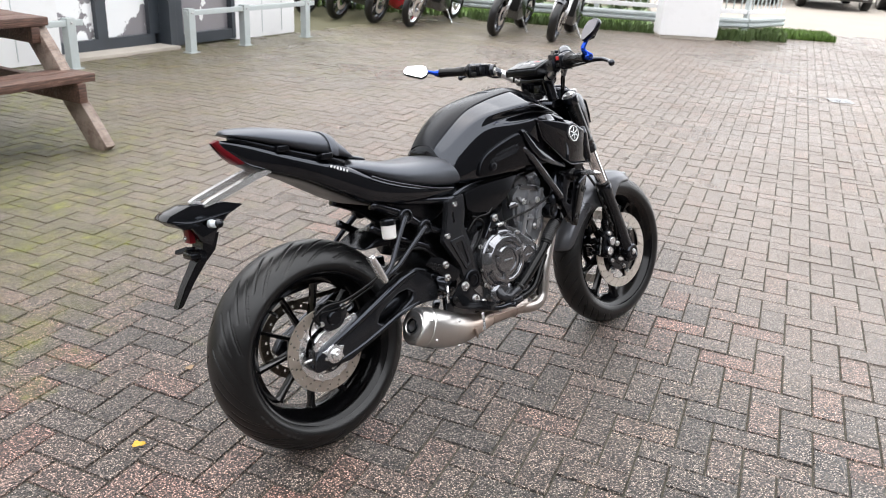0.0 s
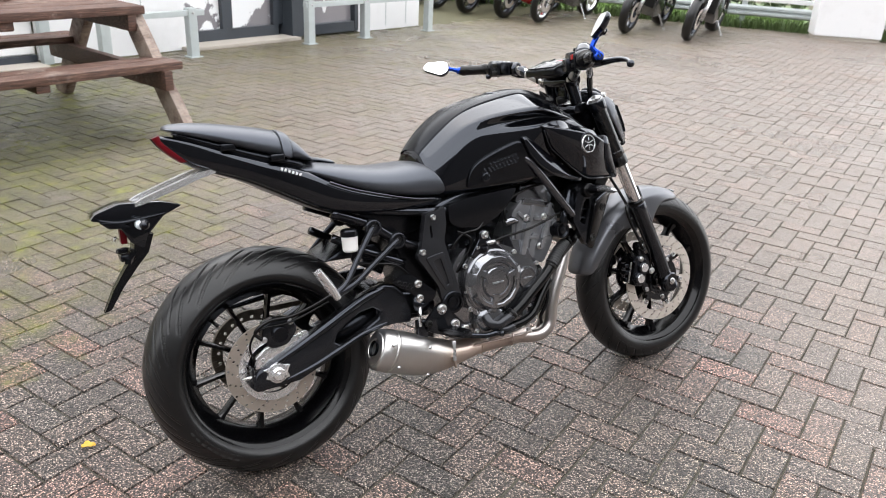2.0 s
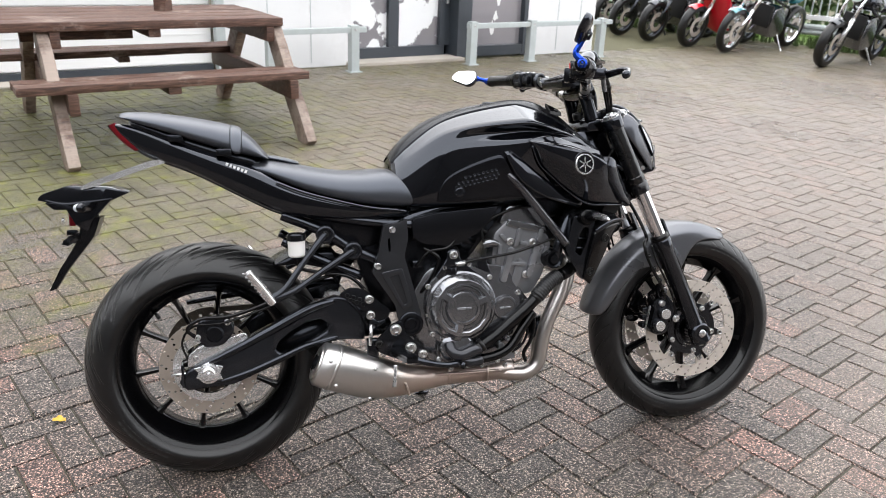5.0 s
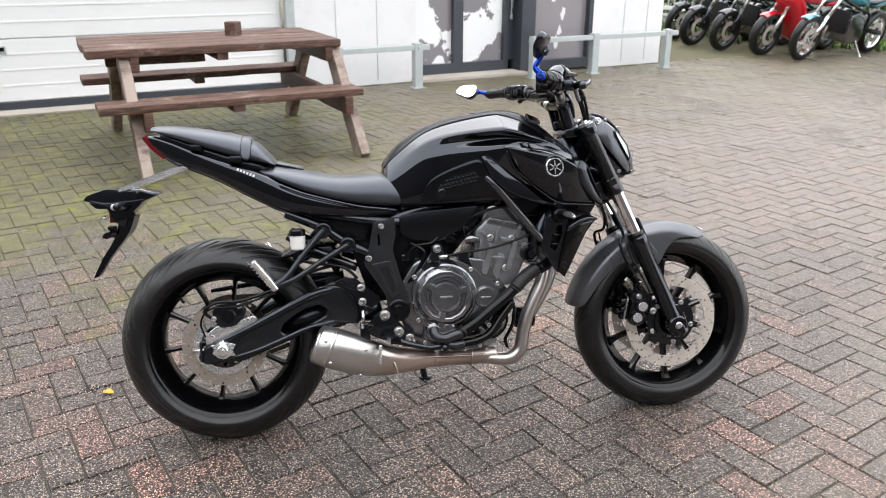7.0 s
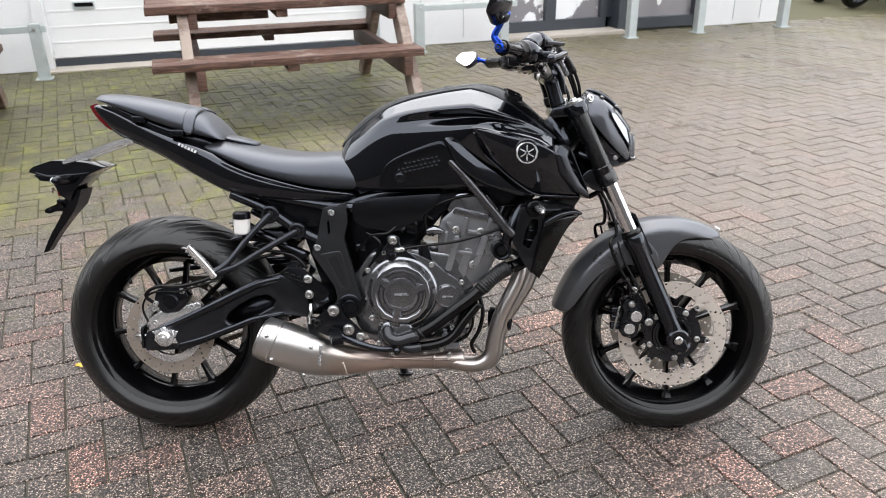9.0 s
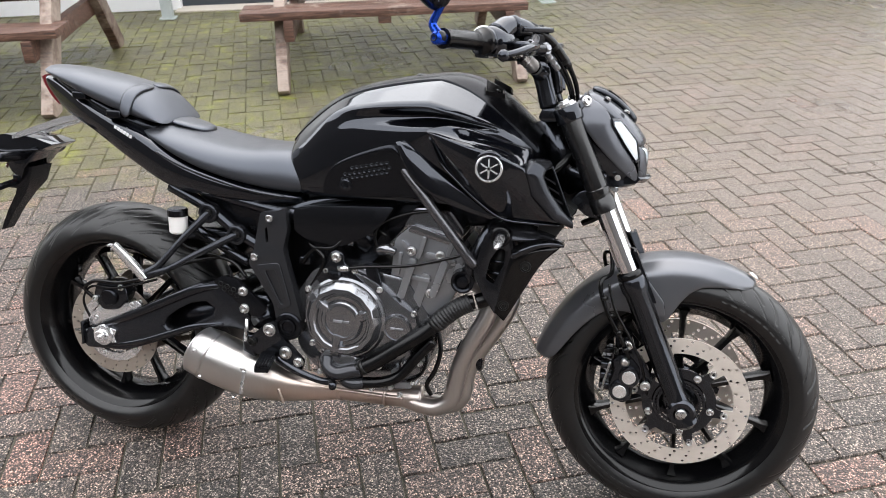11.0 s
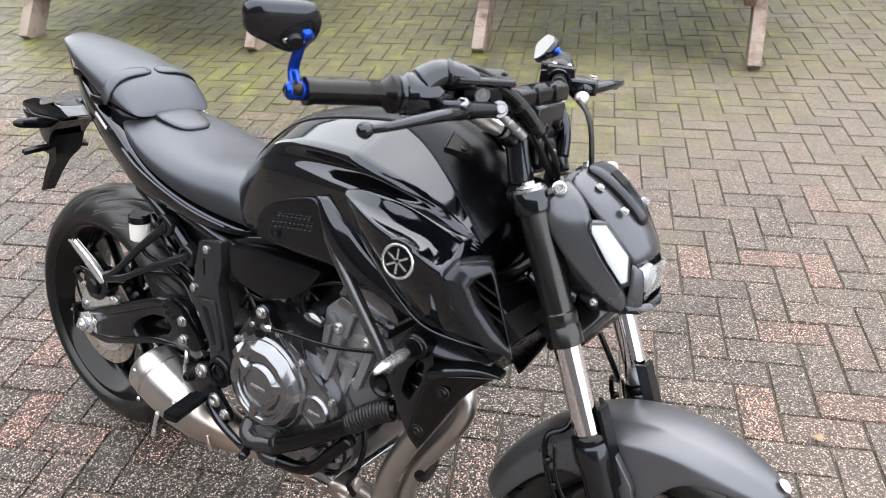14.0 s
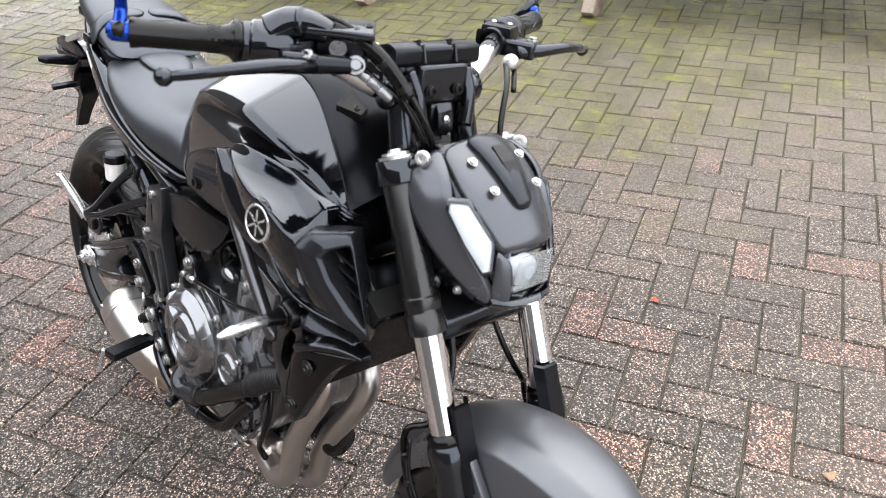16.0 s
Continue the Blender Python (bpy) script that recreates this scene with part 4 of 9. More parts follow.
P("rear_brake_hose", tube([(-0.025, -0.118, 0.40), (-0.045, -0.125, 0.425), (-0.01, -0.13, 0.45), (0.06, -0.128, 0.452), (0.15, -0.126, 0.478), (0.22, -0.125, 0.512), (0.28, -0.12, 0.53), (0.33, -0.11, 0.54)], 0.0048, 8), RUBBERHOSE, None, "black rear brake hose")
P("speed_sensor_cable", tube([(-0.05, -0.11, 0.345), (-0.06, -0.115, 0.39), (-0.03, -0.12, 0.43), (0.05, -0.128, 0.437), (0.16, -0.127, 0.47)], 0.003, 6), RUBBERHOSE)
P("hugger", plate([(0.17, 0.565), (0.24, 0.60), (0.33, 0.60), (0.36, 0.55), (0.34, 0.50), (0.31, 0.55), (0.25, 0.565)], -0.085, 0.085, 0.01), MATTE, None, "matte black splash guard behind the seat post")

# -- subframe, pillion pegs --
both("subframe_rail", lambda s: tube([(0.20, s * 0.105, 0.70), (0.30, s * 0.11, 0.655), (0.376, s * 0.112, 0.603), (0.47, s * 0.12, 0.56)], 0.0145, 14), SATIN, None, "satin black rear frame tube")
both("subframe_rail", lambda s: tube([(0.20, s * 0.085, 0.63), (0.28, s * 0.095, 0.585), (0.40, s * 0.11, 0.53)], 0.012, 12), SATIN)
both("subframe_rail", lambda s: tube([(0.05, s * 0.08, 0.80), (0.20, s * 0.10, 0.72), (0.45, s * 0.12, 0.67), (0.60, s * 0.13, 0.66)], 0.014, 12), SATIN)


def peg_bracket(s):
    bm = tube([(0.306, s * 0.122, 0.647), (0.25, s * 0.150, 0.586), (0.20, s * 0.172, 0.525), (0.165, s * 0.178, 0.500)], [0.011, 0.0082, 0.0080, 0.012], 10)
    tube([(0.376, s * 0.122, 0.601), (0.29, s * 0.152, 0.555), (0.22, s * 0.172, 0.515), (0.165, s * 0.178, 0.498)], [0.011, 0.0082, 0.0080, 0.012], 10, bm=bm)
    for x, z in ((0.306, 0.647), (0.376, 0.601)):
        lathe([(0, s * 0.108), (0.023, s * 0.108), (0.024, s * 0.112), (0.024, s * 0.130), (0.021, s * 0.133), (0.016, s * 0.133), (0.014, s * 0.127), (0, s * 0.127)], (x, 0, z), (0, 1, 0), 24, bm)
    return bm


for s in (-1, 1):
    pb = P("pillion_peg_bracket", peg_bracket(s), CHARCOAL, None, "black forked pillion peg bracket", sharp=50)
    for x, z in ((0.306, 0.647), (0.376, 0.601)):
        part("bolt", bolt_mesh(bmesh.new(), (x, s * 0.126, z), (0, s, 0), 0.0075, 0.006), DARKBOLT, pb, sharp=35)
    bm = tube([(0.165, s * 0.182, 0.49), (0.14, s * 0.195, 0.53), (0.11, s * 0.212, 0.575)], [0.011, 0.012, 0.009], 10)
    for k in range(8):
        q = Vector((0.157, s * 0.188, 0.505)).lerp(Vector((0.112, s * 0.211, 0.572)), k / 7)
        part("peg_rib", boxes((q - Vector((0.016, 0.006, 0.002)), q + Vector((0.004, 0.006, 0.002)))), CARRIER, pb, flat=True)
    part("pillion_peg", bm, CARRIER, pb, "folded silver pillion foot peg", sharp=40)

# -- rear brake reservoir --
res = P("brake_fluid_reservoir", lathe([(0, -0.030), (0.017, -0.030), (0.021, -0.026), (0.022, 0.012), (0, 0.012)], (0.232, -0.135, 0.625), (0, 0, 1), 24), RESERVOIR, None, "milky white rear brake fluid cup", sharp=40)
bm = lathe([(0, 0.012), (0.0235, 0.012), (0.0235, 0.026), (0.02, 0.030), (0, 0.030)], (0.232, -0.135, 0.625), (0, 0, 1), 24)
part("cap", bm, MATTE, res, "black ribbed cap", sharp=30)
P("reservoir_hose", tube([(0.235, -0.135, 0.595), (0.24, -0.13, 0.565), (0.28, -0.12, 0.55), (0.36, -0.125, 0.535), (0.40, -0.13, 0.50)], 0.005, 8), RUBBERHOSE)

# -- exhaust --
def oval_sweep(rows, seg=28):
    """(x, y, z, half height, half width, slope) in turn: an oval can whose rings stand square to its run."""
    bm = bmesh.new()
    rings = []
    for x, y, z, hh, hw_, tilt in rows:
        ct, st = math.cos(tilt), math.sin(tilt)
        ring = []
        for k in range(seg):
            a = 2 * math.pi * k / seg
            u = math.copysign(abs(math.cos(a)) ** 0.85, math.cos(a)) * hw_
            v = math.copysign(abs(math.sin(a)) ** 0.85, math.sin(a)) * hh
            ring.append((x + v * st, y - u, z + v * ct))
        rings.append(ring)
    return rings_to(bm, rings)


T = 0.42
muffler = P("muffler", oval_sweep([(0.270, -0.150, 0.317, 0.051, 0.047, T), (0.275, -0.150, 0.315, 0.057, 0.053, T), (0.30, -0.149, 0.306, 0.0595, 0.056, T), (0.34, -0.147, 0.291, 0.0605, 0.057, T), (0.40, -0.143, 0.268, 0.0585, 0.055, T), (0.45, -0.138, 0.252, 0.052, 0.049, T), (0.50, -0.130, 0.243, 0.042, 0.042, 0.3), (0.56, -0.115, 0.238, 0.032, 0.034, 0.1), (0.62, -0.10, 0.237, 0.027, 0.029, 0)]), EXHAUST, None, "short brushed steel silencer with heat tint", sharp=50)
ax = Vector((-math.cos(T), 0, math.sin(T)))
tipc = Vector((0.272, -0.150, 0.316))
part("end_cap", lathe([(0.047, 0.0), (0.045, 0.006), (0.030, 0.008), (0.026, 0.004), (0.024, -0.02), (0, -0.02)], tipc, ax, 32), EXHAUST, muffler, "steel end cap round the outlet", sharp=40)
part("outlet", lathe([(0.0225, 0.010), (0.019, 0.011), (0.0185, -0.018), (0, -0.0185)], tipc, ax, 28), MATTE, muffler, "dark round outlet pipe", sharp=40)
for x, z in ((0.30, 0.335), (0.31, 0.27), (0.415, 0.30), (0.395, 0.228)):
    part("rivet", lathe([(0, 0.004), (0.004, 0.003), (0.005, 0)], (x, -0.207 if x < 0.4 else -0.196, z), (0, -1, 0), 12), BOLT, muffler)
part("seam_band", oval_sweep([(0.306, -0.149, 0.304, 0.0603, 0.0568, T), (0.31, -0.149, 0.3025, 0.0612, 0.0576, T), (0.314, -0.1485, 0.301, 0.0605, 0.0568, T)]), EXHAUST, muffler)
pipe = P("collector_pipe", tube([(0.61, -0.10, 0.237), (0.68, -0.093, 0.235), (0.76, -0.085, 0.232), (0.82, -0.08, 0.231)], 0.028, 18), EXHAUST, None, "bronze-tinted steel collector pipe")
for x in (0.50, 0.63, 0.74):
    part("weld_bead", lathe([(0.0285, -0.003), (0.0315, 0.0), (0.0285, 0.003)], (x + 0.0, -0.13 if x < 0.55 else -0.098, 0.242 if x < 0.55 else 0.237), (1, -0.08, -0.02), 24) if x > 0.55 else tube([(0.495, -0.175, 0.25), (0.5, -0.176, 0.235), (0.505, -0.172, 0.215)], 0.004, 6), EXHAUST, pipe)
part("clamp_strap", tube([(0.50, -0.160, 0.262), (0.56, -0.140, 0.252), (0.62, -0.130, 0.248), (0.70, -0.123, 0.243), (0.78, -0.116, 0.24)], 0.0045, 8), EXHAUST, pipe)
HEADER = [(0.77, -0.086, 0.228), (0.82, -0.095, 0.220), (0.862, -0.1, 0.222), (0.894, -0.1, 0.248), (0.905, -0.1, 0.30), (0.918, -0.1, 0.35), (0.942, -0.098, 0.405), (0.968, -0.092, 0.46), (0.970, -0.084, 0.51), (0.90, -0.075, 0.545)]
P("header_pipe", tube(HEADER, 0.0205, 18), EXHAUST, None, "tinted steel header pipe")
P("header_pipe", tube([(0.77, -0.06, 0.222), (0.83, -0.048, 0.207), (0.885, -0.045, 0.206), (0.912, -0.045, 0.238), (0.918, -0.045, 0.285), (0.936, -0.045, 0.338), (0.968, -0.042, 0.39), (1.002, -0.036, 0.45), (1.012, -0.028, 0.50), (0.97, -0.018, 0.54), (0.90, -0.01, 0.55)], 0.0205, 18), EXHAUST, None, "tinted steel header pipe")
P("muffler_hanger", boxes(((0.40, -0.16, 0.30), (0.43, -0.14, 0.37)), bevel=0.004), SATIN)

# -- engine --
CASE = round_outline([(0.50, 0.44), (0.535, 0.33), (0.60, 0.275), (0.70, 0.258), (0.80, 0.270), (0.845, 0.33), (0.865, 0.43), (0.83, 0.475), (0.79, 0.54), (0.66, 0.56), (0.57, 0.545)], 0.02)
crank = P("crankcase", plate(CASE, -0.135, 0.135, 0.012), ENGINE, None, "dark grey engine crankcase", sharp=50)
part("side_cover", plate(round_outline([(0.556, 0.46), (0.562, 0.39), (0.59, 0.345), (0.64, 0.318), (0.72, 0.322), (0.79, 0.37), (0.825, 0.42), (0.818, 0.465), (0.775, 0.492), (0.735, 0.527), (0.68, 0.552), (0.61, 0.545), (0.57, 0.51)], 0.02), -0.158, -0.13, 0.005), ENGINE, crank, "dark grey clutch side cover with bolts round its edge", sharp=50)
cl = (0.655, 0.0, 0.441)
part("clutch_cover", lathe([(0.098, -0.150), (0.096, -0.164), (0.091, -0.168), (0.080, -0.169), (0.078, -0.173), (0.075, -0.182), (0.069, -0.185), (0.060, -0.186), (0.057, -0.181), (0.050, -0.181), (0.047, -0.186), (0.044, -0.190), (0.037, -0.191), (0.036, -0.187), (0.033, -0.187), (0.0, -0.188)], cl, (0, 1, 0), 72), ENGINE, crank, "stepped round clutch cover", sharp=28)
for a in (19, 145, 258):
    bm = bmesh.new()
    rings_to(bm, [[(r, -0.176 - d, -w), (r, -0.188 - d * 0.6, -w * 0.55), (r, -0.188 - d * 0.6, w * 0.55), (r, -0.176 - d, w)] for r, w, d in ((0.034, 0.016, 0.004), (0.055, 0.013, 0.006), (0.078, 0.015, -0.004), (0.09, 0.018, -0.012))])
    bmesh.ops.transform(bm, matrix=Matrix.Translation(cl) @ Matrix.Rotation(-radians(a), 4, "Y"), verts=bm.verts)
    part("cover_rib", bm, ENGINE, crank, sharp=30)
part("cover_ring", lathe([(0.090, -0.168), (0.0785, -0.1860), (0.0765, -0.1878), (0.0675, -0.1885), (0.061, -0.182)], cl, (0, 1, 0), 14), ENGINE, crank, "faceted ring on the clutch cover", sharp=20)
part("hub_mark", boxes(((0.637, -0.1895, 0.4385), (0.675, -0.187, 0.4445)), bevel=0.001), CYLINDER, crank)
part("crank_cap", lathe([(0.034, -0.150), (0.034, -0.160), (0.031, -0.165), (0.027, -0.166), (0.026, -0.163), (0.0, -0.163)], (0.777, 0, 0.430), (0, 1, 0), 36), ENGINE, crank, "round crankshaft cap", sharp=28)
part("cap_mark", boxes(((0.762, -0.1655, 0.4275), (0.792, -0.163, 0.4325)), bevel=0.001), CYLINDER, crank)
for x, z in ((0.566, 0.50), (0.565, 0.425), (0.575, 0.37), (0.605, 0.335), (0.735, 0.332), (0.80, 0.385), (0.826, 0.415), (0.815, 0.468), (0.735, 0.515), (0.677, 0.553), (0.61, 0.548)):
    part("cover_bolt", bolt_mesh(bmesh.new(), (x, -0.156, z), (0, -1, 0), 0.0058, 0.009), BOLT, crank, sharp=35)
# oil filler and mount
part("oil_filler", lathe([(0, 0.045), (0.016, 0.045), (0.018, 0.04), (0.018, 0.03), (0.013, 0.028), (0.013, 0.0)], (0.632, -0.15, 0.505), (-0.05, -0.12, 1), 18), MATTE, crank, "black oil filler plug", sharp=30)
mount = P("engine_mount", plate(round_outline([(0.618, 0.59), (0.635, 0.598), (0.652, 0.59), (0.652, 0.572), (0.70, 0.53), (0.69, 0.515), (0.635, 0.55), (0.60, 0.515), (0.585, 0.525), (0.618, 0.572)], 0.006), -0.162, -0.140, 0.003), SATIN, None, "black engine mount")
part("mount_bolt", bolt_mesh(bmesh.new(), (0.635, -0.162, 0.582), (0, -1, 0), 0.0095, 0.008), BOLT, mount, sharp=35)
P("engine_bracket", plate([(0.70, 0.56), (0.725, 0.57), (0.745, 0.505), (0.735, 0.49), (0.705, 0.52)], -0.155, -0.148, 0.002), SATIN)

# cylinders lean forwards
CYL = [(0.745, 0.50), (0.785, 0.455), (0.865, 0.455), (0.895, 0.50), (0.925, 0.575), (0.915, 0.615), (0.882, 0.648), (0.795, 0.662), (0.757, 0.628)]
cyl = P("cylinder_block", plate(round_outline(CYL, 0.012), -0.128, 0.128, 0.010), CYLINDER, None, "grey cast cylinder block with raised ribs", sharp=50)


def slanted(x0, z0, x1, z1, w, d):
    """A raised rib on the block's flank from one place to another."""
    a, b = Vector((x0, 0, z0)), Vector((x1, 0, z1))
    n = Vector((b.z - a.z, 0, a.x - b.x)).normalized() * w
    q = [a + n, b + n, b - n, a - n]
    return plate(round_outline([(p.x, p.z) for p in q], w * 0.9), -0.128 - d, -0.124, 0.003)


for r in ((0.778, 0.495, 0.806, 0.590, 0.009, 0.017), (0.85, 0.505, 0.878, 0.59, 0.0085, 0.017), (0.815, 0.59, 0.830, 0.640, 0.006, 0.012), (0.880, 0.60, 0.893, 0.635, 0.006, 0.012), (0.80, 0.545, 0.845, 0.54, 0.0055, 0.010), (0.81, 0.475, 0.835, 0.555, 0.012, 0.006), (0.775, 0.625, 0.80, 0.60, 0.006, 0.008), (0.83, 0.60, 0.90, 0.585, 0.007, 0.008), (0.765, 0.545, 0.775, 0.60, 0.006, 0.008), (0.90, 0.55, 0.912, 0.60, 0.008, 0.006)):
    part("rib", slanted(*r), CYLINDER, cyl, sharp=40)
for x, z in ((0.865, 0.60), (0.80, 0.605), (0.845, 0.512)):
    part("boss_bolt", bolt_mesh(bmesh.new(), (x, -0.136, z), (0, -1, 0), 0.0085, 0.007), BOLT, cyl, sharp=35)
part("head_cover", plate(round_outline([(0.775, 0.655), (0.80, 0.70), (0.88, 0.70), (0.915, 0.655), (0.905, 0.63), (0.79, 0.645)], 0.012), -0.118, 0.118, 0.010), ENGINE, cyl, "dark grey valve cover", sharp=50)
part("head_band", plate(round_outline([(0.79, 0.648), (0.80, 0.664), (0.905, 0.636), (0.908, 0.62)], 0.004), -0.134, 0.134, 0.003), ENGINE, cyl)
part("sensor", tube([(0.725, -0.135, 0.60), (0.745, -0.14, 0.605), (0.765, -0.14, 0.60)], [0.012, 0.013, 0.008], 12), ENGINE, cyl, "small grey sensor")
P("clutch_cable", tube([(0.645, -0.165, 0.556), (0.70, -0.165, 0.566), (0.80, -0.162, 0.578), (0.88, -0.16, 0.60), (0.93, -0.158, 0.617)], 0.0038, 8), RUBBERHOSE, None, "thin black control cable")
P("cable_end", tube([(0.64, -0.165, 0.555), (0.665, -0.165, 0.56)], 0.007, 10), BOLT)

# water pump and hoses
pump = P("water_pump", lathe([(0.055, -0.135), (0.053, -0.158), (0.045, -0.168), (0.038, -0.172), (0.02, -0.176), (0, -0.178)], (0.642, 0, 0.325), (0, 1, 0), 36), ENGINE, None, "round dark water pump housing", sharp=35)
part("elbow", tube([(0.618, -0.168, 0.345), (0.622, -0.182, 0.325), (0.645, -0.185, 0.315), (0.675, -0.18, 0.322), (0.70, -0.178, 0.328)], [0.014, 0.016, 0.017, 0.017, 0.017], 14), PLATE, pump)
part("elbow", tube([(0.65, -0.17, 0.30), (0.675, -0.178, 0.292), (0.705, -0.175, 0.295)], 0.0145, 14), PLATE, pump)
for x, z in ((0.60, 0.355), (0.668, 0.366), (0.592, 0.30), (0.625, 0.272), (0.67, 0.275)):
    part("pump_bolt", bolt_mesh(bmesh.new(), (x, -0.155, z), (0, -1, 0), 0.0058, 0.008), BOLT, pump, sharp=35)
hose = P("coolant_hose", tube([(0.69, -0.178, 0.326), (0.74, -0.176, 0.355), (0.79, -0.172, 0.392), (0.845, -0.165, 0.432), (0.885, -0.158, 0.47), (0.915, -0.15, 0.495), (0.945, -0.14, 0.505)], 0.0165, 16), RUBBERHOSE, None, "thick black coolant hose")
P("coolant_hose", tube([(0.70, -0.175, 0.295), (0.75, -0.172, 0.302), (0.79, -0.168, 0.322), (0.825, -0.162, 0.368), (0.86, -0.155, 0.41)], 0.0125, 14), RUBBERHOSE, None, "thin black coolant hose")
for at, d, r in (((0.705, -0.177, 0.335), (0.05, 0.002, 0.03), 0.0182), ((0.865, -0.162, 0.45), (0.04, 0.006, 0.04), 0.0182), ((0.925, -0.147, 0.498), (0.04, 0.01, 0.012), 0.0182)):
    part("hose_clamp", lathe([(r - 0.003, -0.005), (r, -0.005), (r, 0.005), (r - 0.003, 0.005)], at, d, 20), DARKBOLT, hose)
sleeve = [Vector((0.868, -0.1615, 0.453)).lerp(Vector((0.938, -0.143, 0.504)), k / 26) + Vector((0, 0, 0.006 * math.sin(math.pi * k / 26))) for k in range(27)]
part("braided_sleeve", tube(sleeve, [0.0215 if k % 2 else 0.0198 for k in range(27)], 20, steps=2), BRAID, hose, "black braided sleeve round the hose")
P("oil_filter", lathe([(0, 0.0), (0.03, 0.0), (0.033, 0.006), (0.033, 0.06), (0.02, 0.065)], (0.955, -0.03, 0.33), (-1, 0, 0.05), 24), MATTE, None, "black oil filter canister")
P("sump", plate(round_outline([(0.60, 0.265), (0.62, 0.215), (0.76, 0.205), (0.80, 0.25)], 0.012), -0.055, 0.11, 0.008), ENGINE)
# castings and bolts low on the engine's front
for k, (x, z, w, h, d) in enumerate(((0.735, 0.272, 0.05, 0.016, 0.010), (0.79, 0.288, 0.042, 0.02, 0.014), (0.815, 0.325, 0.03, 0.03, 0.010), (0.838, 0.37, 0.02, 0.036, 0.012), (0.80, 0.36, 0.016, 0.03, 0.008), (0.77, 0.318, 0.02, 0.022, 0.016), (0.852, 0.412, 0.014, 0.024, 0.010))):
    part("casting_boss", plate(round_outline([(x - w / 2, z - h / 2), (x + w / 2, z - h / 2 + 0.004), (x + w / 2 - 0.004, z + h / 2), (x - w / 2 + 0.003, z + h / 2 - 0.003)], 0.005), -0.134 - d, -0.130, 0.003), CYLINDER if k % 2 else ENGINE, crank, sharp=45)
for x, z in ((0.715, 0.268), (0.76, 0.278), (0.812, 0.297), (0.828, 0.345), (0.847, 0.393), (0.79, 0.338), (0.855, 0.435), (0.782, 0.262)):
    part("cover_bolt", bolt_mesh(bmesh.new(), (x, -0.142, z), (0, -1, 0), 0.0056, 0.008), BOLT, crank, sharp=35)
P("drain_hose", tube([(0.86, -0.12, 0.43), (0.872, -0.13, 0.38), (0.862, -0.135, 0.33), (0.842, -0.13, 0.29), (0.85, -0.12, 0.262)], 0.0055, 8), RUBBERHOSE)
P("sensor_lead", tube([(0.83, -0.14, 0.40), (0.845, -0.15, 0.36), (0.83, -0.15, 0.32), (0.80, -0.148, 0.30)], 0.0035, 6), RUBBERHOSE)
P("horn", lathe([(0.0, 0.006), (0.012, 0.004), (0.014, -0.002), (0.021, 0.004), (0.025, 0.004), (0.026, -0.03), (0, -0.03)], (0.92, -0.155, 0.552), (0.1, -1, 0), 28), MATTE, None, "round black crash bung on the engine", sharp=30)

# throttle bodies and airbox behind the cylinders
P("coil_pack", boxes(((0.86, -0.09, 0.66), (1.0, 0.09, 0.74)), bevel=0.012), MATTE, None, "dark ignition parts under the tank")
for k, (x, z) in enumerate(((0.545, 0.555), (0.565, 0.625), (0.60, 0.66), (0.66, 0.66), (0.70, 0.635))):
    P("connector", boxes(((x - 0.014, -0.128 + 0.006 * (k % 3), z - 0.010), (x + 0.014, -0.100, z + 0.010)), bevel=0.004), MATTE if k % 2 else SATIN)
P("wiring", tube([(0.53, -0.12, 0.62), (0.56, -0.13, 0.64), (0.62, -0.128, 0.64), (0.69, -0.12, 0.655), (0.74, -0.125, 0.63)], 0.0045, 8), RUBBERHOSE)
P("wiring", tube([(0.74, -0.135, 0.59), (0.72, -0.145, 0.62), (0.73, -0.14, 0.66), (0.80, -0.135, 0.69), (0.88, -0.13, 0.70)], 0.004, 8), RUBBERHOSE)
P("throttle_body", tube([(0.70, -0.10, 0.60), (0.64, -0.10, 0.64)], 0.03, 16), MATTE)
P("throttle_body", tube([(0.70, 0.0, 0.60), (0.64, 0.0, 0.64)], 0.03, 16), MATTE)
P("fuel_rail", tube([(0.625, -0.13, 0.615), (0.665, -0.13, 0.612)], 0.011, 12), ENGINE)
P("wiring", tube([(0.56, -0.135, 0.60), (0.60, -0.145, 0.57), (0.58, -0.14, 0.52), (0.55, -0.13, 0.48)], 0.006, 8), RUBBERHOSE)
P("wiring", tube([(0.54, -0.13, 0.55), (0.575, -0.14, 0.59), (0.625, -0.148, 0.60), (0.66, -0.14, 0.64)], 0.005, 8), RUBBERHOSE)
P("engine_back", plate(round_outline([(0.36, 0.66), (0.44, 0.42), (0.56, 0.42), (0.70, 0.56), (0.78, 0.66), (0.84, 0.715), (0.55, 0.715)], 0.02), -0.085, 0.11, 0.01), MATTE, None, "dark frame core behind the engine")

# -- frame plates and foot controls --
heel = P("frame_side_plate", plate(round_outline([(0.452, 0.668), (0.492, 0.672), (0.513, 0.683), (0.516, 0.63), (0.505, 0.585), (0.535, 0.47), (0.548, 0.42), (0.535, 0.38), (0.505, 0.375), (0.487, 0.405), (0.478, 0.455), (0.418, 0.548), (0.432, 0.572), (0.44, 0.61)], 0.008), -0.157, -0.133, 0.007, hole=round_outline([(0.462, 0.63), (0.468, 0.635), (0.470, 0.60), (0.464, 0.597)], 0.003)), PLATE, None, "dark grey cast frame side plate", sharp=50)
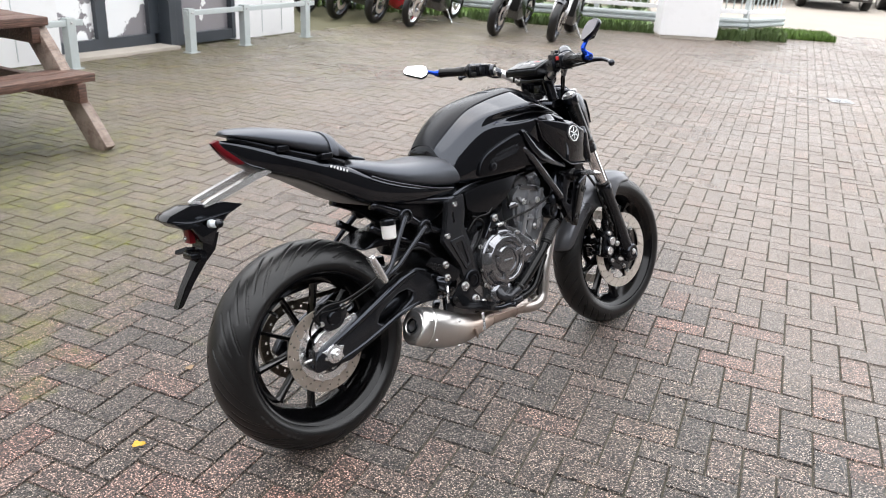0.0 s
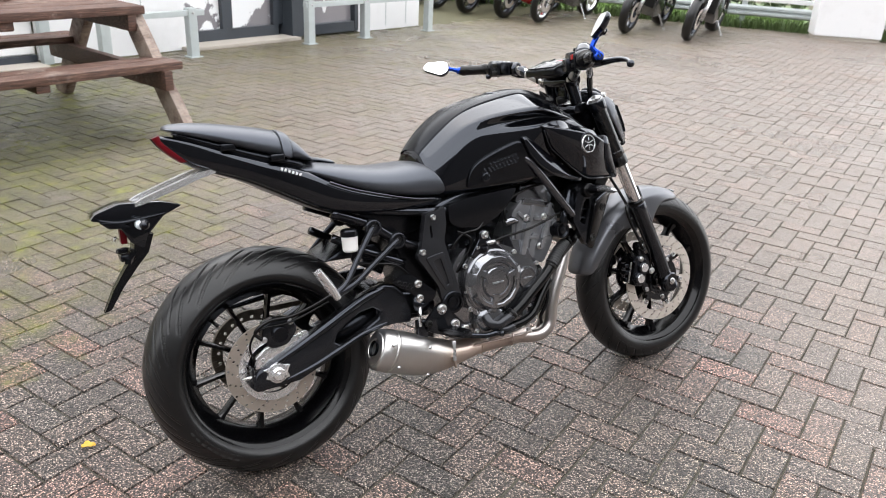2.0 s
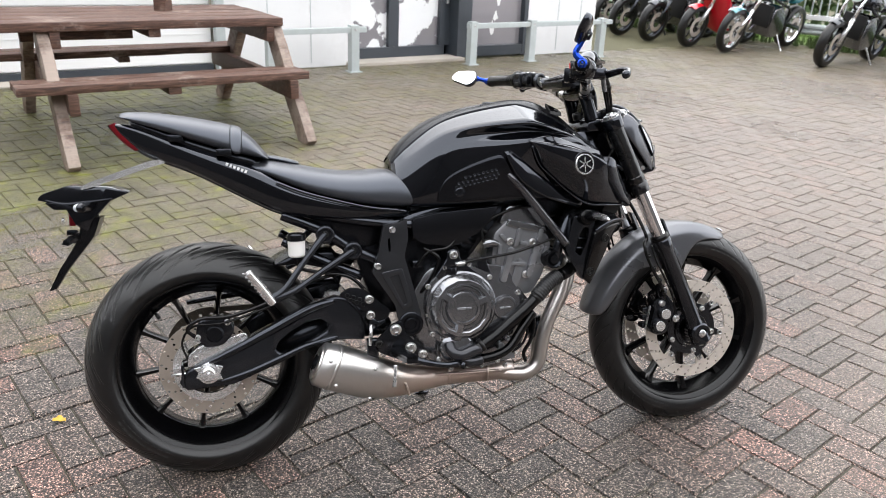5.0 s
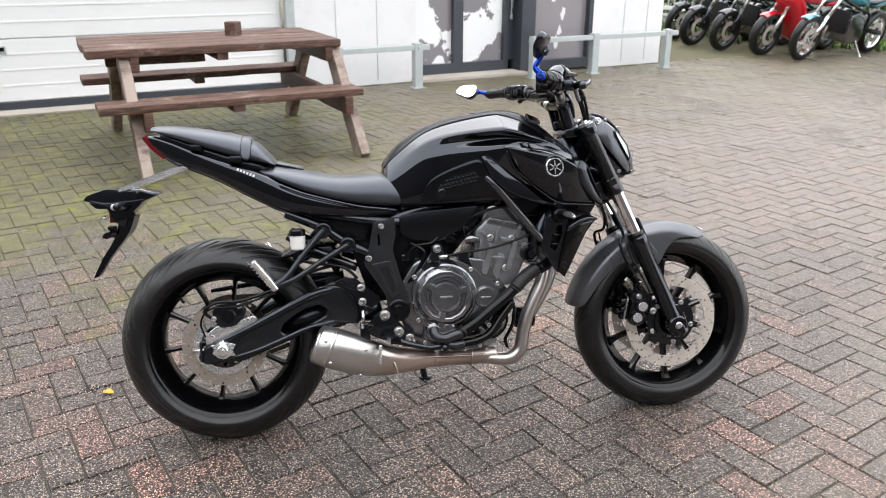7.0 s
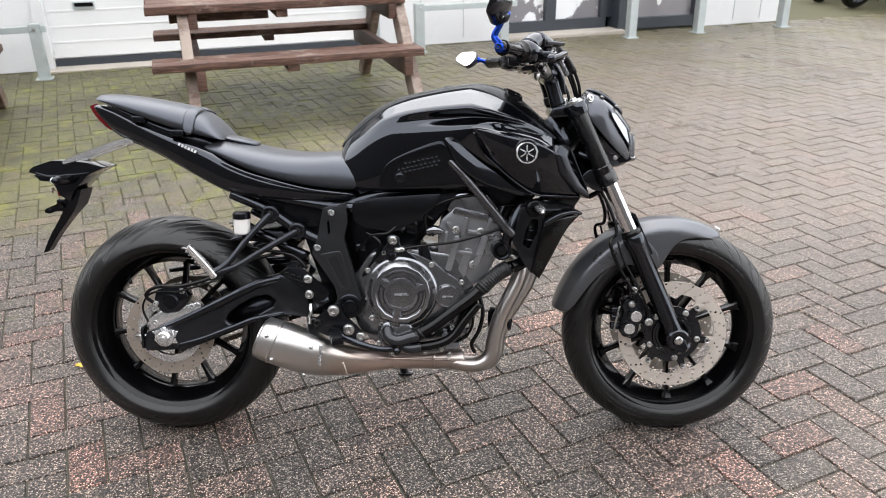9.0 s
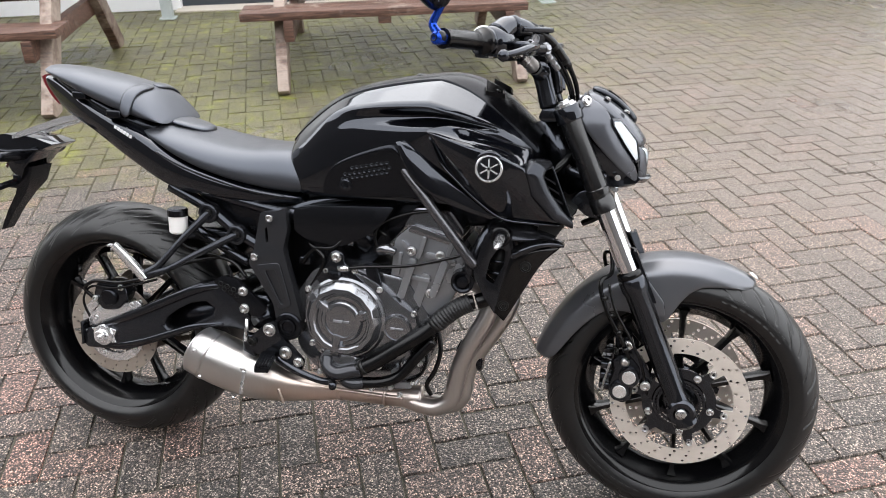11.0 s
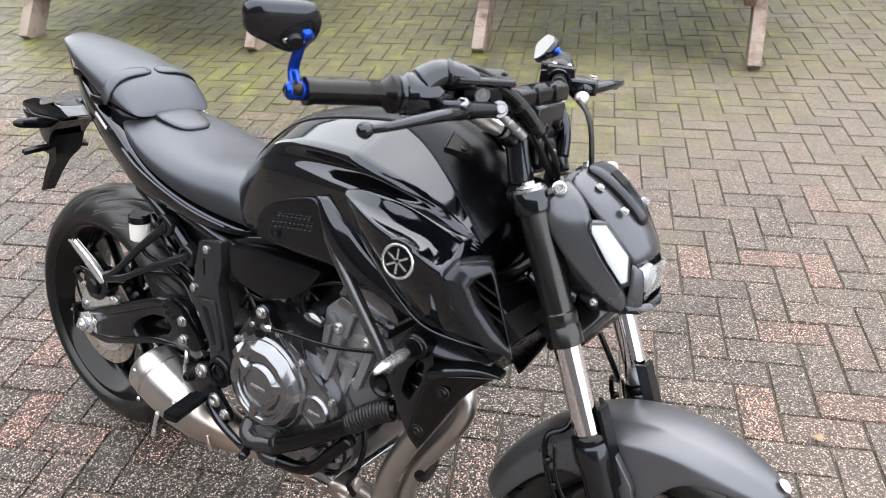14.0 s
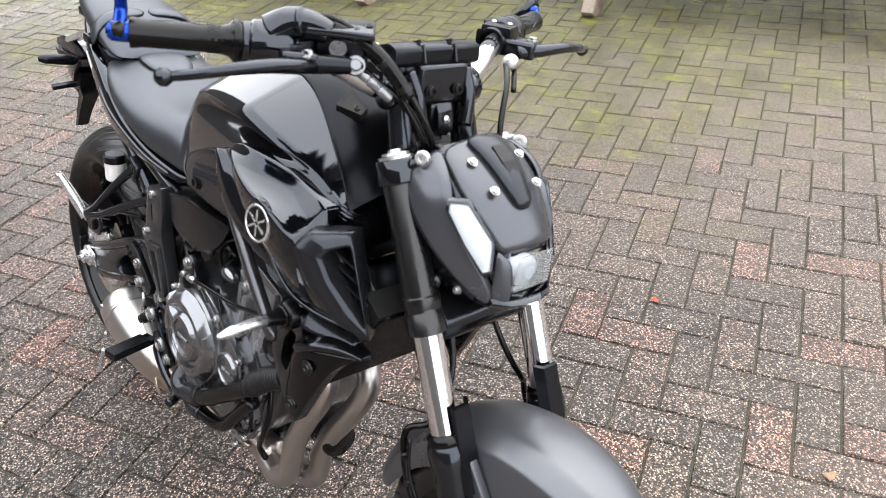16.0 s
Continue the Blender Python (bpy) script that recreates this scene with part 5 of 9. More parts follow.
part("raised_panel", plate(round_outline([(0.44, 0.545), (0.497, 0.555), (0.525, 0.455), (0.497, 0.44)], 0.008), -0.163, -0.154, 0.004, hole=round_outline([(0.462, 0.533), (0.487, 0.538), (0.509, 0.462), (0.50, 0.455)], 0.005)), PLATE, heel)
part("pivot_cap", lathe([(0.033, -0.150), (0.033, -0.163), (0.030, -0.166), (0.024, -0.167), (0.023, -0.162), (0.019, -0.162), (0.018, -0.166), (0.014, -0.167), (0.013, -0.163), (0, -0.163)], (0.517, 0, 0.404), (0, 1, 0), 36), MATTE, heel, "round black pivot cap", sharp=28)
for x, z in ((0.474, 0.655), (0.435, 0.562)):
    part("plate_bolt", bolt_mesh(bmesh.new(), (x, -0.154, z), (0, -1, 0), 0.0085, 0.008), BOLT, heel, sharp=35)
hg = P("heel_guard", plate(round_outline([(0.33, 0.495), (0.36, 0.512), (0.395, 0.505), (0.465, 0.445), (0.455, 0.425), (0.43, 0.418), (0.385, 0.455)], 0.008), -0.165, -0.153, 0.004), MATTE, None, "black drilled heel guard", sharp=45)
for k in range(7):
    x, z = 0.352 + 0.016 * (k % 4) + 0.008 * (k // 4), 0.492 - 0.013 * (k // 4) - 0.006 * (k % 4)
    part("drilling", lathe([(0.0066, 0.0), (0.0056, 0.0015), (0.005, -0.001), (0, -0.001)], (x, -0.165, z), (0, -1, 0), 6), DARKBOLT, hg)
for x, z in ((0.408, 0.479), (0.41, 0.437)):
    part("bolt", bolt_mesh(bmesh.new(), (x, -0.164, z), (0, -1, 0), 0.0095, 0.009), BOLT, hg, sharp=35)
fb = P("footpeg_plate", plate(round_outline([(0.42, 0.365), (0.46, 0.405), (0.49, 0.418), (0.50, 0.385), (0.558, 0.325), (0.552, 0.30), (0.50, 0.305), (0.43, 0.335)], 0.008), -0.170, -0.158, 0.003), SATIN, None, "black footpeg plate", sharp=50)
for x, z, r in ((0.474, 0.394, 0.0125), (0.513, 0.342, 0.0125), (0.545, 0.323, 0.010), (0.43, 0.36, 0.009)):
    part("bolt", bolt_mesh(bmesh.new(), (x, -0.170, z), (0, -1, 0), r, 0.008), BOLT if r > 0.0095 else DARKBOLT, fb, sharp=35)
bm = bmesh.new()
pegm = Matrix.Translation((0.475, -0.175, 0.338)) @ Matrix.Rotation(radians(14), 4, "Z")
box(bm, (-0.016, -0.095, -0.008), (0.016, 0.005, 0.004), pegm, 0.004)
peg = P("footpeg", bm, MATTE, None, "black ribbed rubber footpeg", sharp=40)
for k in range(5):
    part("peg_rib", box(bmesh.new(), (-0.015 + k * 0.0065, -0.094, 0.003), (-0.011 + k * 0.0065, -0.012, 0.009), pegm, 0.001), MATTE, peg, sharp=40)
part("feeler", tube([(0.455, -0.262, 0.328), (0.452, -0.268, 0.30), (0.449, -0.27, 0.275)], [0.005, 0.004, 0.0055], 8), ALU, peg, "silver peg feeler")
P("brake_pedal", tube([(0.49, -0.165, 0.322), (0.54, -0.178, 0.305), (0.60, -0.185, 0.292), (0.635, -0.195, 0.295), (0.645, -0.215, 0.295)], [0.012, 0.009, 0.008, 0.009, 0.009], 10), SATIN, None, "black brake pedal lever")
P("pedal_rod", tube([(0.412, -0.158, 0.41), (0.408, -0.16, 0.355)], 0.005, 8), BOLT)
both("frame_tube", lambda s: tube([(0.785, s * 0.160, 0.790), (0.816, s * 0.171, 0.757), (0.932, s * 0.174, 0.615), (0.945, s * 0.170, 0.600)], 0.0115, 16), FRAMETUBE, None, "satin grey diagonal frame tube")
both("frame_spar", lambda s: tube([(1.06, s * 0.035, 0.83), (0.95, s * 0.095, 0.76), (0.80, s * 0.105, 0.72), (0.62, s * 0.098, 0.70), (0.49, s * 0.105, 0.66)], 0.017, 14), SATIN)
both("frame_stay", lambda s: tube([(1.045, s * 0.05, 0.73), (0.98, s * 0.12, 0.68), (0.94, s * 0.145, 0.60), (0.93, s * 0.14, 0.55)], 0.014, 14), SATIN)
P("side_stand", tube([(0.60, 0.14, 0.26), (0.615, 0.21, 0.14), (0.63, 0.265, 0.062)], [0.014, 0.011, 0.012], 12), SATIN, None, "black side stand")
P("stand_foot", lathe([(0, 0.0), (0.026, 0.0), (0.026, 0.006), (0, 0.008)], (0.632, 0.268, 0.058), (0, 0.233, 0.972), 20), SATIN)

# -- side covers --
def flank_plate(s):
    return plate(round_outline([(0.528, 0.68), (0.60, 0.693), (0.765, 0.703), (0.735, 0.66), (0.70, 0.632), (0.64, 0.602), (0.56, 0.612), (0.53, 0.63)], 0.012), s * 0.118, s * 0.150, 0.010)


both("airbox_cover", flank_plate, MATTE, None, "matte black airbox side cover", sharp=50)
both("under_seat_panel", lambda s: plate([(0.24, 0.71), (0.50, 0.69), (0.53, 0.66), (0.45, 0.615), (0.40, 0.60), (0.30, 0.655)], s * 0.085, s * 0.10, 0.004), MATTE, None, "matte black panel under the seat")


# -- seat and tail --
def seat_rows(rows):
    """(x, top, low, half width, crown) in turn."""
    out = []
    for x, top, low, w, cr in rows:
        mid = (top + low) / 2
        out.append((x, [(0, top + cr), (w * 0.42, top + cr * 0.7), (w * 0.78, top - 0.006), (w * 0.97, top - 0.3 * (top - low) - 0.006), (w, mid * 0.4 + low * 0.6), (w * 0.93, low), (w * 0.4, low), (0, low)]))
    return body(out)


P("rider_seat", seat_rows([(0.085, 0.836, 0.826, 0.055, 0.002), (0.11, 0.842, 0.822, 0.088, 0.004), (0.16, 0.838, 0.806, 0.118, 0.006), (0.22, 0.826, 0.776, 0.138, 0.005), (0.29, 0.811, 0.748, 0.146, 0.002), (0.36, 0.801, 0.729, 0.146, 0.0), (0.43, 0.800, 0.714, 0.140, 0.0), (0.49, 0.803, 0.706, 0.130, 0.004), (0.54, 0.79, 0.706, 0.127, 0.0), (0.585, 0.750, 0.716, 0.122, 0.0)]), VINYL, None, "black vinyl rider seat", sub=2)
P("pillion_seat", seat_rows([(-0.183, 0.958, 0.950, 0.030, 0.0), (-0.168, 0.962, 0.945, 0.046, 0.003), (-0.10, 0.958, 0.924, 0.078, 0.005), (-0.02, 0.945, 0.895, 0.100, 0.006), (0.06, 0.929, 0.868, 0.110, 0.007), (0.10, 0.918, 0.856, 0.112, 0.007), (0.135, 0.896, 0.848, 0.110, 0.004), (0.165, 0.862, 0.842, 0.100, 0.0), (0.178, 0.846, 0.838, 0.085, 0.0)]), VINYL, None, "black vinyl pillion seat with strap", sub=2)
P("seat_tongue", body([(x, [(0, z + 0.004), (w * 0.8, z + 0.003), (w, z - 0.004), (w * 0.8, z - 0.010), (0, z - 0.010)]) for x, z, w in ((0.160, 0.850, 0.060), (0.200, 0.842, 0.058), (0.235, 0.833, 0.050), (0.258, 0.826, 0.030))]), VINYL, None, "black vinyl tongue at the back of the rider seat", sub=1)
P("seat_base", body([(x, [(0, up), (w, up), (w * 1.02, (up + lo) / 2), (w, lo), (0, lo)]) for x, up, lo, w in ((-0.165, 0.950, 0.930, 0.026), (-0.10, 0.930, 0.900, 0.054), (-0.04, 0.908, 0.876, 0.076), (0.03, 0.883, 0.848, 0.094), (0.10, 0.862, 0.828, 0.104), (0.17, 0.846, 0.800, 0.100))]), MATTE, None, "matte black base under the pillion seat", sub=1)
STRAP = [(0.100, 0, 0.931), (0.100, 0.05, 0.931), (0.099, 0.09, 0.9225), (0.098, 0.1135, 0.898), (0.095, 0.119, 0.862)]
bm = bmesh.new()
for s in (-1, 1):
    rings_to(bm, [[(x - 0.016, s * y, z + 0.0015), (x + 0.016, s * y, z + 0.0015 - 0.012), (x + 0.016, s * y * 0.99, z - 0.02), (x - 0.016, s * y * 0.99, z - 0.008)] for x, y, z in STRAP])
P("seat_strap", bm, VINYL, None, "black grab strap across the pillion seat", sub=1)

TAIL = [(-0.200, 0.937, 0.930, 0.014), (-0.170, 0.935, 0.902, 0.030), (-0.135, 0.926, 0.870, 0.045), (-0.10, 0.914, 0.853, 0.062), (-0.04, 0.888, 0.832, 0.087), (0.02, 0.866, 0.805, 0.107), (0.08, 0.846, 0.770, 0.122), (0.14, 0.826, 0.738, 0.130), (0.20, 0.790, 0.706, 0.138), (0.26, 0.765, 0.697, 0.144), (0.33, 0.742, 0.690, 0.146), (0.42, 0.722, 0.684, 0.140), (0.50, 0.712, 0.684, 0.130), (0.55, 0.706, 0.69, 0.115)]
P("tail_cowl", body([(x, [(0, up), (w * 0.7, up), (w * 0.97, up - 0.006), (w * 1.0, up - (up - lo) * 0.35), (w * 0.965, lo + 0.005), (w * 0.80, lo), (0, lo)]) for x, up, lo, w in [(q[0], q[1], q[2] - 0.007, q[3]) for q in TAIL]]), GLOSS, None, "gloss black tail cowl sweeping under the seat", sub=2)
P("undertray", body([(x, [(0, lo + 0.002), (w * 0.6, lo + 0.002), (w * 0.80, lo + 0.003), (w * 0.78, lo - 0.004), (w * 0.5, lo - 0.006), (0, lo - 0.006)]) for x, up, lo, w in [(q[0], q[1], q[2] - 0.007, q[3]) for q in TAIL[1:]]]), RUBBER, None, "matte black undertray of the tail", sub=1)
both("cowl_trim", lambda s: tube([(0.19, s * 0.142, 0.785), (0.25, s * 0.149, 0.760), (0.33, s * 0.151, 0.736), (0.42, s * 0.146, 0.713), (0.50, s * 0.136, 0.702)], 0.004, 8), GLOSS)
for x, z, w in ((-0.062, 0.888, 0.078), (0.05, 0.852, 0.110)):
    both("seat_bracket", lambda s: boxes(((x, s * w - 0.011, z), (x + 0.036, s * w + 0.011, z + 0.018)), bevel=0.004), MATTE, None, "small black seat bracket")
rows = []
for x, z, w in ((-0.208, 0.931, 0.013), (-0.197, 0.913, 0.020), (-0.180, 0.893, 0.028), (-0.162, 0.877, 0.034), (-0.148, 0.866, 0.036)):
    rows.append([(x + 0.015, -w - 0.001, z + 0.006), (x + 0.006, -w, z + 0.002), (x, -w * 0.7, z), (x - 0.001, 0, z), (x, w * 0.7, z), (x + 0.006, w, z + 0.002), (x + 0.015, w + 0.001, z + 0.006), (x + 0.018, 0, z + 0.008)])
tail = P("tail_light", rings_to(bmesh.new(), rows), REDLENS, None, "dark red tail light lens", sharp=60)
part("light_rim", tube([(x - 0.002 + 0.002 * k, 0, z - 0.001) for k, (x, z) in enumerate(((-0.208, 0.932), (-0.197, 0.913), (-0.180, 0.893), (-0.162, 0.877)))], 0.0022, 8), GLOSS, tail)
# brand lettering on the cowl as bars
for s in (-1, 1):
    for k in range(6):
        x, z = 0.074 + 0.0088 * k, 0.832 - 0.0037 * k
        bm = bmesh.new()
        box(bm, (-0.0030, -0.0006, -0.0038), (0.0030, 0.0006, 0.0038), Matrix.Translation((x, s * (0.1225 + 0.0017 * k), z)) @ Matrix.Rotation(radians(22), 4, "Y") @ Matrix.Rotation(s * radians(-10), 4, "Z"))
        P("lettering_bar", bm, WHITEPRINT, None, flat=True)

# -- number plate carrier --
car = P("plate_carrier", plate(round_outline([(-0.378, 0.754), (-0.366, 0.768), (-0.310, 0.786), (-0.215, 0.780), (-0.165, 0.766), (-0.212, 0.746), (-0.255, 0.702), (-0.268, 0.672), (-0.295, 0.690), (-0.318, 0.738)], 0.006), -0.046, 0.046, 0.010), GLOSS, None, "gloss black number plate carrier without plate", sharp=50)
part("carrier_wing", plate(round_outline([(-0.36, 0.748), (-0.31, 0.742), (-0.29, 0.728), (-0.34, 0.73)], 0.004), -0.055, 0.055, 0.004), MATTE, car)
for y in (-0.046, 0.046):
    part("carrier_arm", rings_to(bmesh.new(), [[(x, y - w, z + h), (x, y + w, z + h), (x, y + w, z - h), (x, y - w, z - h)] for x, z, w, h in ((-0.275, 0.780, 0.009, 0.004), (-0.255, 0.787, 0.012, 0.007), (-0.18, 0.812, 0.012, 0.008), (-0.118, 0.833, 0.013, 0.008), (-0.075, 0.842, 0.012, 0.006))]), CARRIER, car, "silver carrier arm", sharp=30)
part("plate_tongue", rings_to(bmesh.new(), [[(x - t, -w, z), (x - t, w, z), (x + t, w, z + 0.004), (x + t, -w, z + 0.004)] for x, z, w, t in ((-0.262, 0.70, 0.036, 0.022), (-0.275, 0.655, 0.034, 0.018), (-0.298, 0.625, 0.020, 0.016), (-0.336, 0.575, 0.017, 0.012), (-0.368, 0.522, 0.014, 0.008))]), MATTE, car, "long black plate tongue", sharp=40)
part("reflector", boxes(((-0.315, -0.022, 0.685), (-0.300, 0.016, 0.722)), bevel=0.003), REDLENS, car, "small red reflector")
part("plate_arm", rings_to(bmesh.new(), [[(x, y, z + 0.006), (x + 0.012, y, z + 0.002), (x + 0.010, y, z - 0.008), (x - 0.004, y, z - 0.004)] for x, y, z in ((-0.318, -0.085, 0.652), (-0.300, -0.05, 0.662), (-0.296, 0.0, 0.664), (-0.300, 0.05, 0.662), (-0.318, 0.085, 0.652))]), MATTE, car, "thin black cross arm", sharp=40)
part("plate_screw", bolt_mesh(bmesh.new(), (-0.326, -0.02, 0.700), (-1, 0, 0.3), 0.006, 0.005), BOLT, car, sharp=35)
part("housing_lip", tube([(-0.372, -0.040, 0.757), (-0.320, -0.050, 0.742), (-0.262, -0.050, 0.745), (-0.205, -0.050, 0.752)], [0.003, 0.005, 0.005, 0.002], 8), MATTE, car)
part("plate_lamp", boxes(((-0.322, -0.03, 0.642), (-0.285, 0.03, 0.660)), bevel=0.005), MATTE, car)
part("lamp_boss", boxes(((-0.325, -0.012, 0.661), (-0.30, 0.0, 0.674)), bevel=0.003), MATTE, car)
for s in (-1, 1):
    part("indicator", tube([(-0.262, s * 0.04, 0.733), (-0.265, s * 0.075, 0.735), (-0.268, s * 0.11, 0.737), (-0.270, s * 0.125, 0.737)], [0.013, 0.014, 0.012, 0.005], 10), MATTE, car, "slim rear indicator")
    part("lens", tube([(-0.274, s * 0.075, 0.735), (-0.277, s * 0.11, 0.737)], [0.012, 0.009], 10), WHITELENS, car, "clear indicator lens")

# -- tank --
# x and half sections: spine, seam, shoulder, scallop edge, hollow, lip, knee, lower edge
TANK = [
    (0.488, [(0, 0.822), (0.030, 0.820), (0.055, 0.812), (0.072, 0.797), (0.084, 0.783), (0.090, 0.775), (0.096, 0.765), (0.102, 0.748), (0.105, 0.735)]),
    (0.505, [(0, 0.850), (0.035, 0.847), (0.062, 0.832), (0.085, 0.812), (0.098, 0.798), (0.104, 0.788), (0.108, 0.778), (0.115, 0.752), (0.118, 0.722)]),
    (0.54, [(0, 0.887), (0.040, 0.884), (0.070, 0.864), (0.098, 0.838), (0.112, 0.822), (0.118, 0.810), (0.123, 0.798), (0.128, 0.765), (0.128, 0.715)]),
    (0.60, [(0, 0.930), (0.045, 0.926), (0.077, 0.912), (0.124, 0.888), (0.134, 0.872), (0.138, 0.858), (0.142, 0.842), (0.144, 0.790), (0.138, 0.712)]),
    (0.65, [(0, 0.950), (0.047, 0.946), (0.078, 0.936), (0.140, 0.906), (0.144, 0.893), (0.145, 0.883), (0.150, 0.866), (0.153, 0.810), (0.143, 0.712)]),
    (0.72, [(0, 0.966), (0.047, 0.962), (0.077, 0.953), (0.158, 0.915), (0.150, 0.903), (0.142, 0.893), (0.158, 0.874), (0.163, 0.820), (0.147, 0.713)]),
    (0.79, [(0, 0.978), (0.045, 0.974), (0.074, 0.965), (0.173, 0.920), (0.155, 0.907), (0.138, 0.895), (0.171, 0.874), (0.172, 0.830), (0.152, 0.716)]),
    (0.84, [(0, 0.984), (0.044, 0.981), (0.072, 0.971), (0.185, 0.922), (0.160, 0.911), (0.138, 0.900), (0.183, 0.878), (0.177, 0.835), (0.155, 0.722)]),
    (0.89, [(0, 0.984), (0.045, 0.979), (0.080, 0.957), (0.181, 0.909), (0.160, 0.903), (0.142, 0.896), (0.187, 0.882), (0.176, 0.835), (0.150, 0.730)]),
    (0.93, [(0, 0.972), (0.048, 0.966), (0.092, 0.937), (0.165, 0.897), (0.156, 0.893), (0.148, 0.889), (0.168, 0.881), (0.168, 0.835), (0.142, 0.738)]),
    (0.97, [(0, 0.951), (0.050, 0.945), (0.104, 0.911), (0.148, 0.889), (0.149, 0.886), (0.150, 0.884), (0.154, 0.879), (0.155, 0.830), (0.130, 0.745)]),
    (1.02, [(0, 0.905), (0.050, 0.899), (0.118, 0.873), (0.134, 0.868), (0.139, 0.864), (0.143, 0.860), (0.145, 0.855), (0.140, 0.820), (0.115, 0.755)]),
    (1.07, [(0, 0.860), (0.050, 0.855), (0.135, 0.833), (0.141, 0.830), (0.143, 0.826), (0.144, 0.820), (0.142, 0.810), (0.130, 0.790), (0.100, 0.765)]),
]
bm = body([(x, h + [(h[8][0] * 0.9, h[8][1] - 0.012), (0, h[8][1] - 0.012)]) for x, h in TANK])
# keep the shoulder and the lip of the scallop as ridges, and the fold where the top turns down to the front
bm.verts.index_update()
lay, ring_n = bm.edges.layers.float.new("crease_edge"), len(bm.verts) // len(TANK)
for e in bm.edges:
    a, b_ = sorted(v.index for v in e.verts)
    k = a % ring_n
    if b_ - a == ring_n:
        e[lay] = {2: 0.8, 3: 0.95, 6: 0.55}.get(min(k, ring_n - k), 0.0)
    elif a // ring_n == 7 and {min(a % ring_n, ring_n - a % ring_n), min(b_ % ring_n, ring_n - b_ % ring_n)} == {2, 3}:
        e[lay] = 0.8
P("fuel_tank", bm, GLOSS, None, "gloss black sculpted fuel tank", sub=2)


def tank_at(x, col):
    """Place on the tank's half section, between its stations."""
    xs = [r[0] for r in TANK]
    return float(np.interp(x, xs, [r[1][col][0] for r in TANK])), float(np.interp(x, xs, [r[1][col][1] for r in TANK]))


def flank_y(x, z):
    ys = [tank_at(x, c) for c in (2, 3, 4, 6, 7, 8)]
    return float(np.interp(-z, [-q[1] for q in ys], [q[0] for q in ys]))


# matte cover along the spine, its edge standing proud of a shadow seam
rows = []
for x in (0.494, 0.51, 0.54, 0.58, 0.62, 0.66, 0.72, 0.78, 0.82, 0.845, 0.87, 0.90, 0.94, 0.98, 1.02, 1.06):
    q = [tank_at(x, c) for c in (0, 1, 2)]
    half = [(0, q[0][1] + 0.003), (q[1][0], q[1][1] + 0.0035), (q[2][0] * 0.93, q[2][1] * 0.93 + q[1][1] * 0.07 + 0.0045), (q[2][0] * 0.985, q[2][1] + 0.004), (q[2][0], q[2][1] - 0.004)]
    rows.append([(x, -y, z) for y, z in half[::-1]] + [(x, y, z) for y, z in half[1:]])
P("tank_spine", rings_to(bmesh.new(), rows, closed=False, cap=False), TANKTOP, None, "matte black middle cover of the tank", sub=2)


def spine_z(x, y):
    q = [tank_at(x, c) for c in (0, 1, 2)]
    return float(np.interp(y, [p[0] for p in q], [p[1] for p in q])) + 0.0035


def vent(s):
    """A low rim round a duct, lying on the slope of the cover."""
    rim = [(0.934, 0.049), (0.974, 0.047), (0.977, 0.060), (0.938, 0.076)]
    cx_, cy_ = 0.956, 0.058
    rings = []
    for f, h in ((1.0, -0.004), (1.0, 0.0062), (0.93, 0.0068), (0.84, 0.0050), (0.80, 0.0046)):
        rings.append([(cx_ + (x - cx_) * f, s * (cy_ + (y - cy_) * f), spine_z(x, y) + h + max(0.0, x - 0.95) * 0.2) for x, y in rim])
    return rings_to(bmesh.new(), rings)


both("tank_vent", vent, RUBBERHOSE, None, "small dark duct in the tank cover", sharp=25)
both("vent_screw", lambda s: bolt_mesh(bmesh.new(), (0.962, s * 0.056, spine_z(0.962, 0.056) + 0.004), (0.45, 0, 0.9), 0.0048, 0.003), DARKBOLT)
cap = P("fuel_cap", lathe([(0, 0.010), (0.03, 0.010), (0.034, 0.008), (0.036, 0.0), (0.042, -0.002)], (0.80, 0, 0.9680), (0.08, 0, 1), 32), SATIN, None, "black round fuel cap", sharp=30)


def panel(cols, s, thick, folds=(), edge=0.7, fold=0.75):
    """A bent panel with thickness; folds are rows kept as creases."""
    bm = bmesh.new()
    n = len(cols[0])
    rings_to(bm, [[(x, s * y, z) for x, y, z in c] + [(x, s * (y - thick), z) for x, y, z in c[::-1]] for c in cols])
    lay = bm.edges.layers.float.new("crease_edge")
    bm.verts.ensure_lookup_table()
    m_ = 2 * n
    for e in bm.edges:
        i, j = sorted((e.verts[0].index, e.verts[1].index))
        bm.verts.index_update()
        i, j = sorted((e.verts[0].index, e.verts[1].index))
        if j - i == m_ and i % m_ in folds:
            e[lay] = fold
        elif j - i == m_ and i % m_ in (0, n - 1, n, m_ - 1):
            e[lay] = edge
        elif i // m_ == j // m_ and i // m_ in (0, len(cols) - 1):
            e[lay] = edge
    return bm


# knee panel with hexagon dimples
KNEE = ((0.600, 0.738, 0.722), (0.612, 0.774, 0.718), (0.642, 0.798, 0.719), (0.702, 0.823, 0.721), (0.750, 0.839, 0.724), (0.772, 0.842, 0.726), (0.788, 0.806, 0.728), (0.812, 0.770, 0.727), (0.842, 0.744, 0.724))
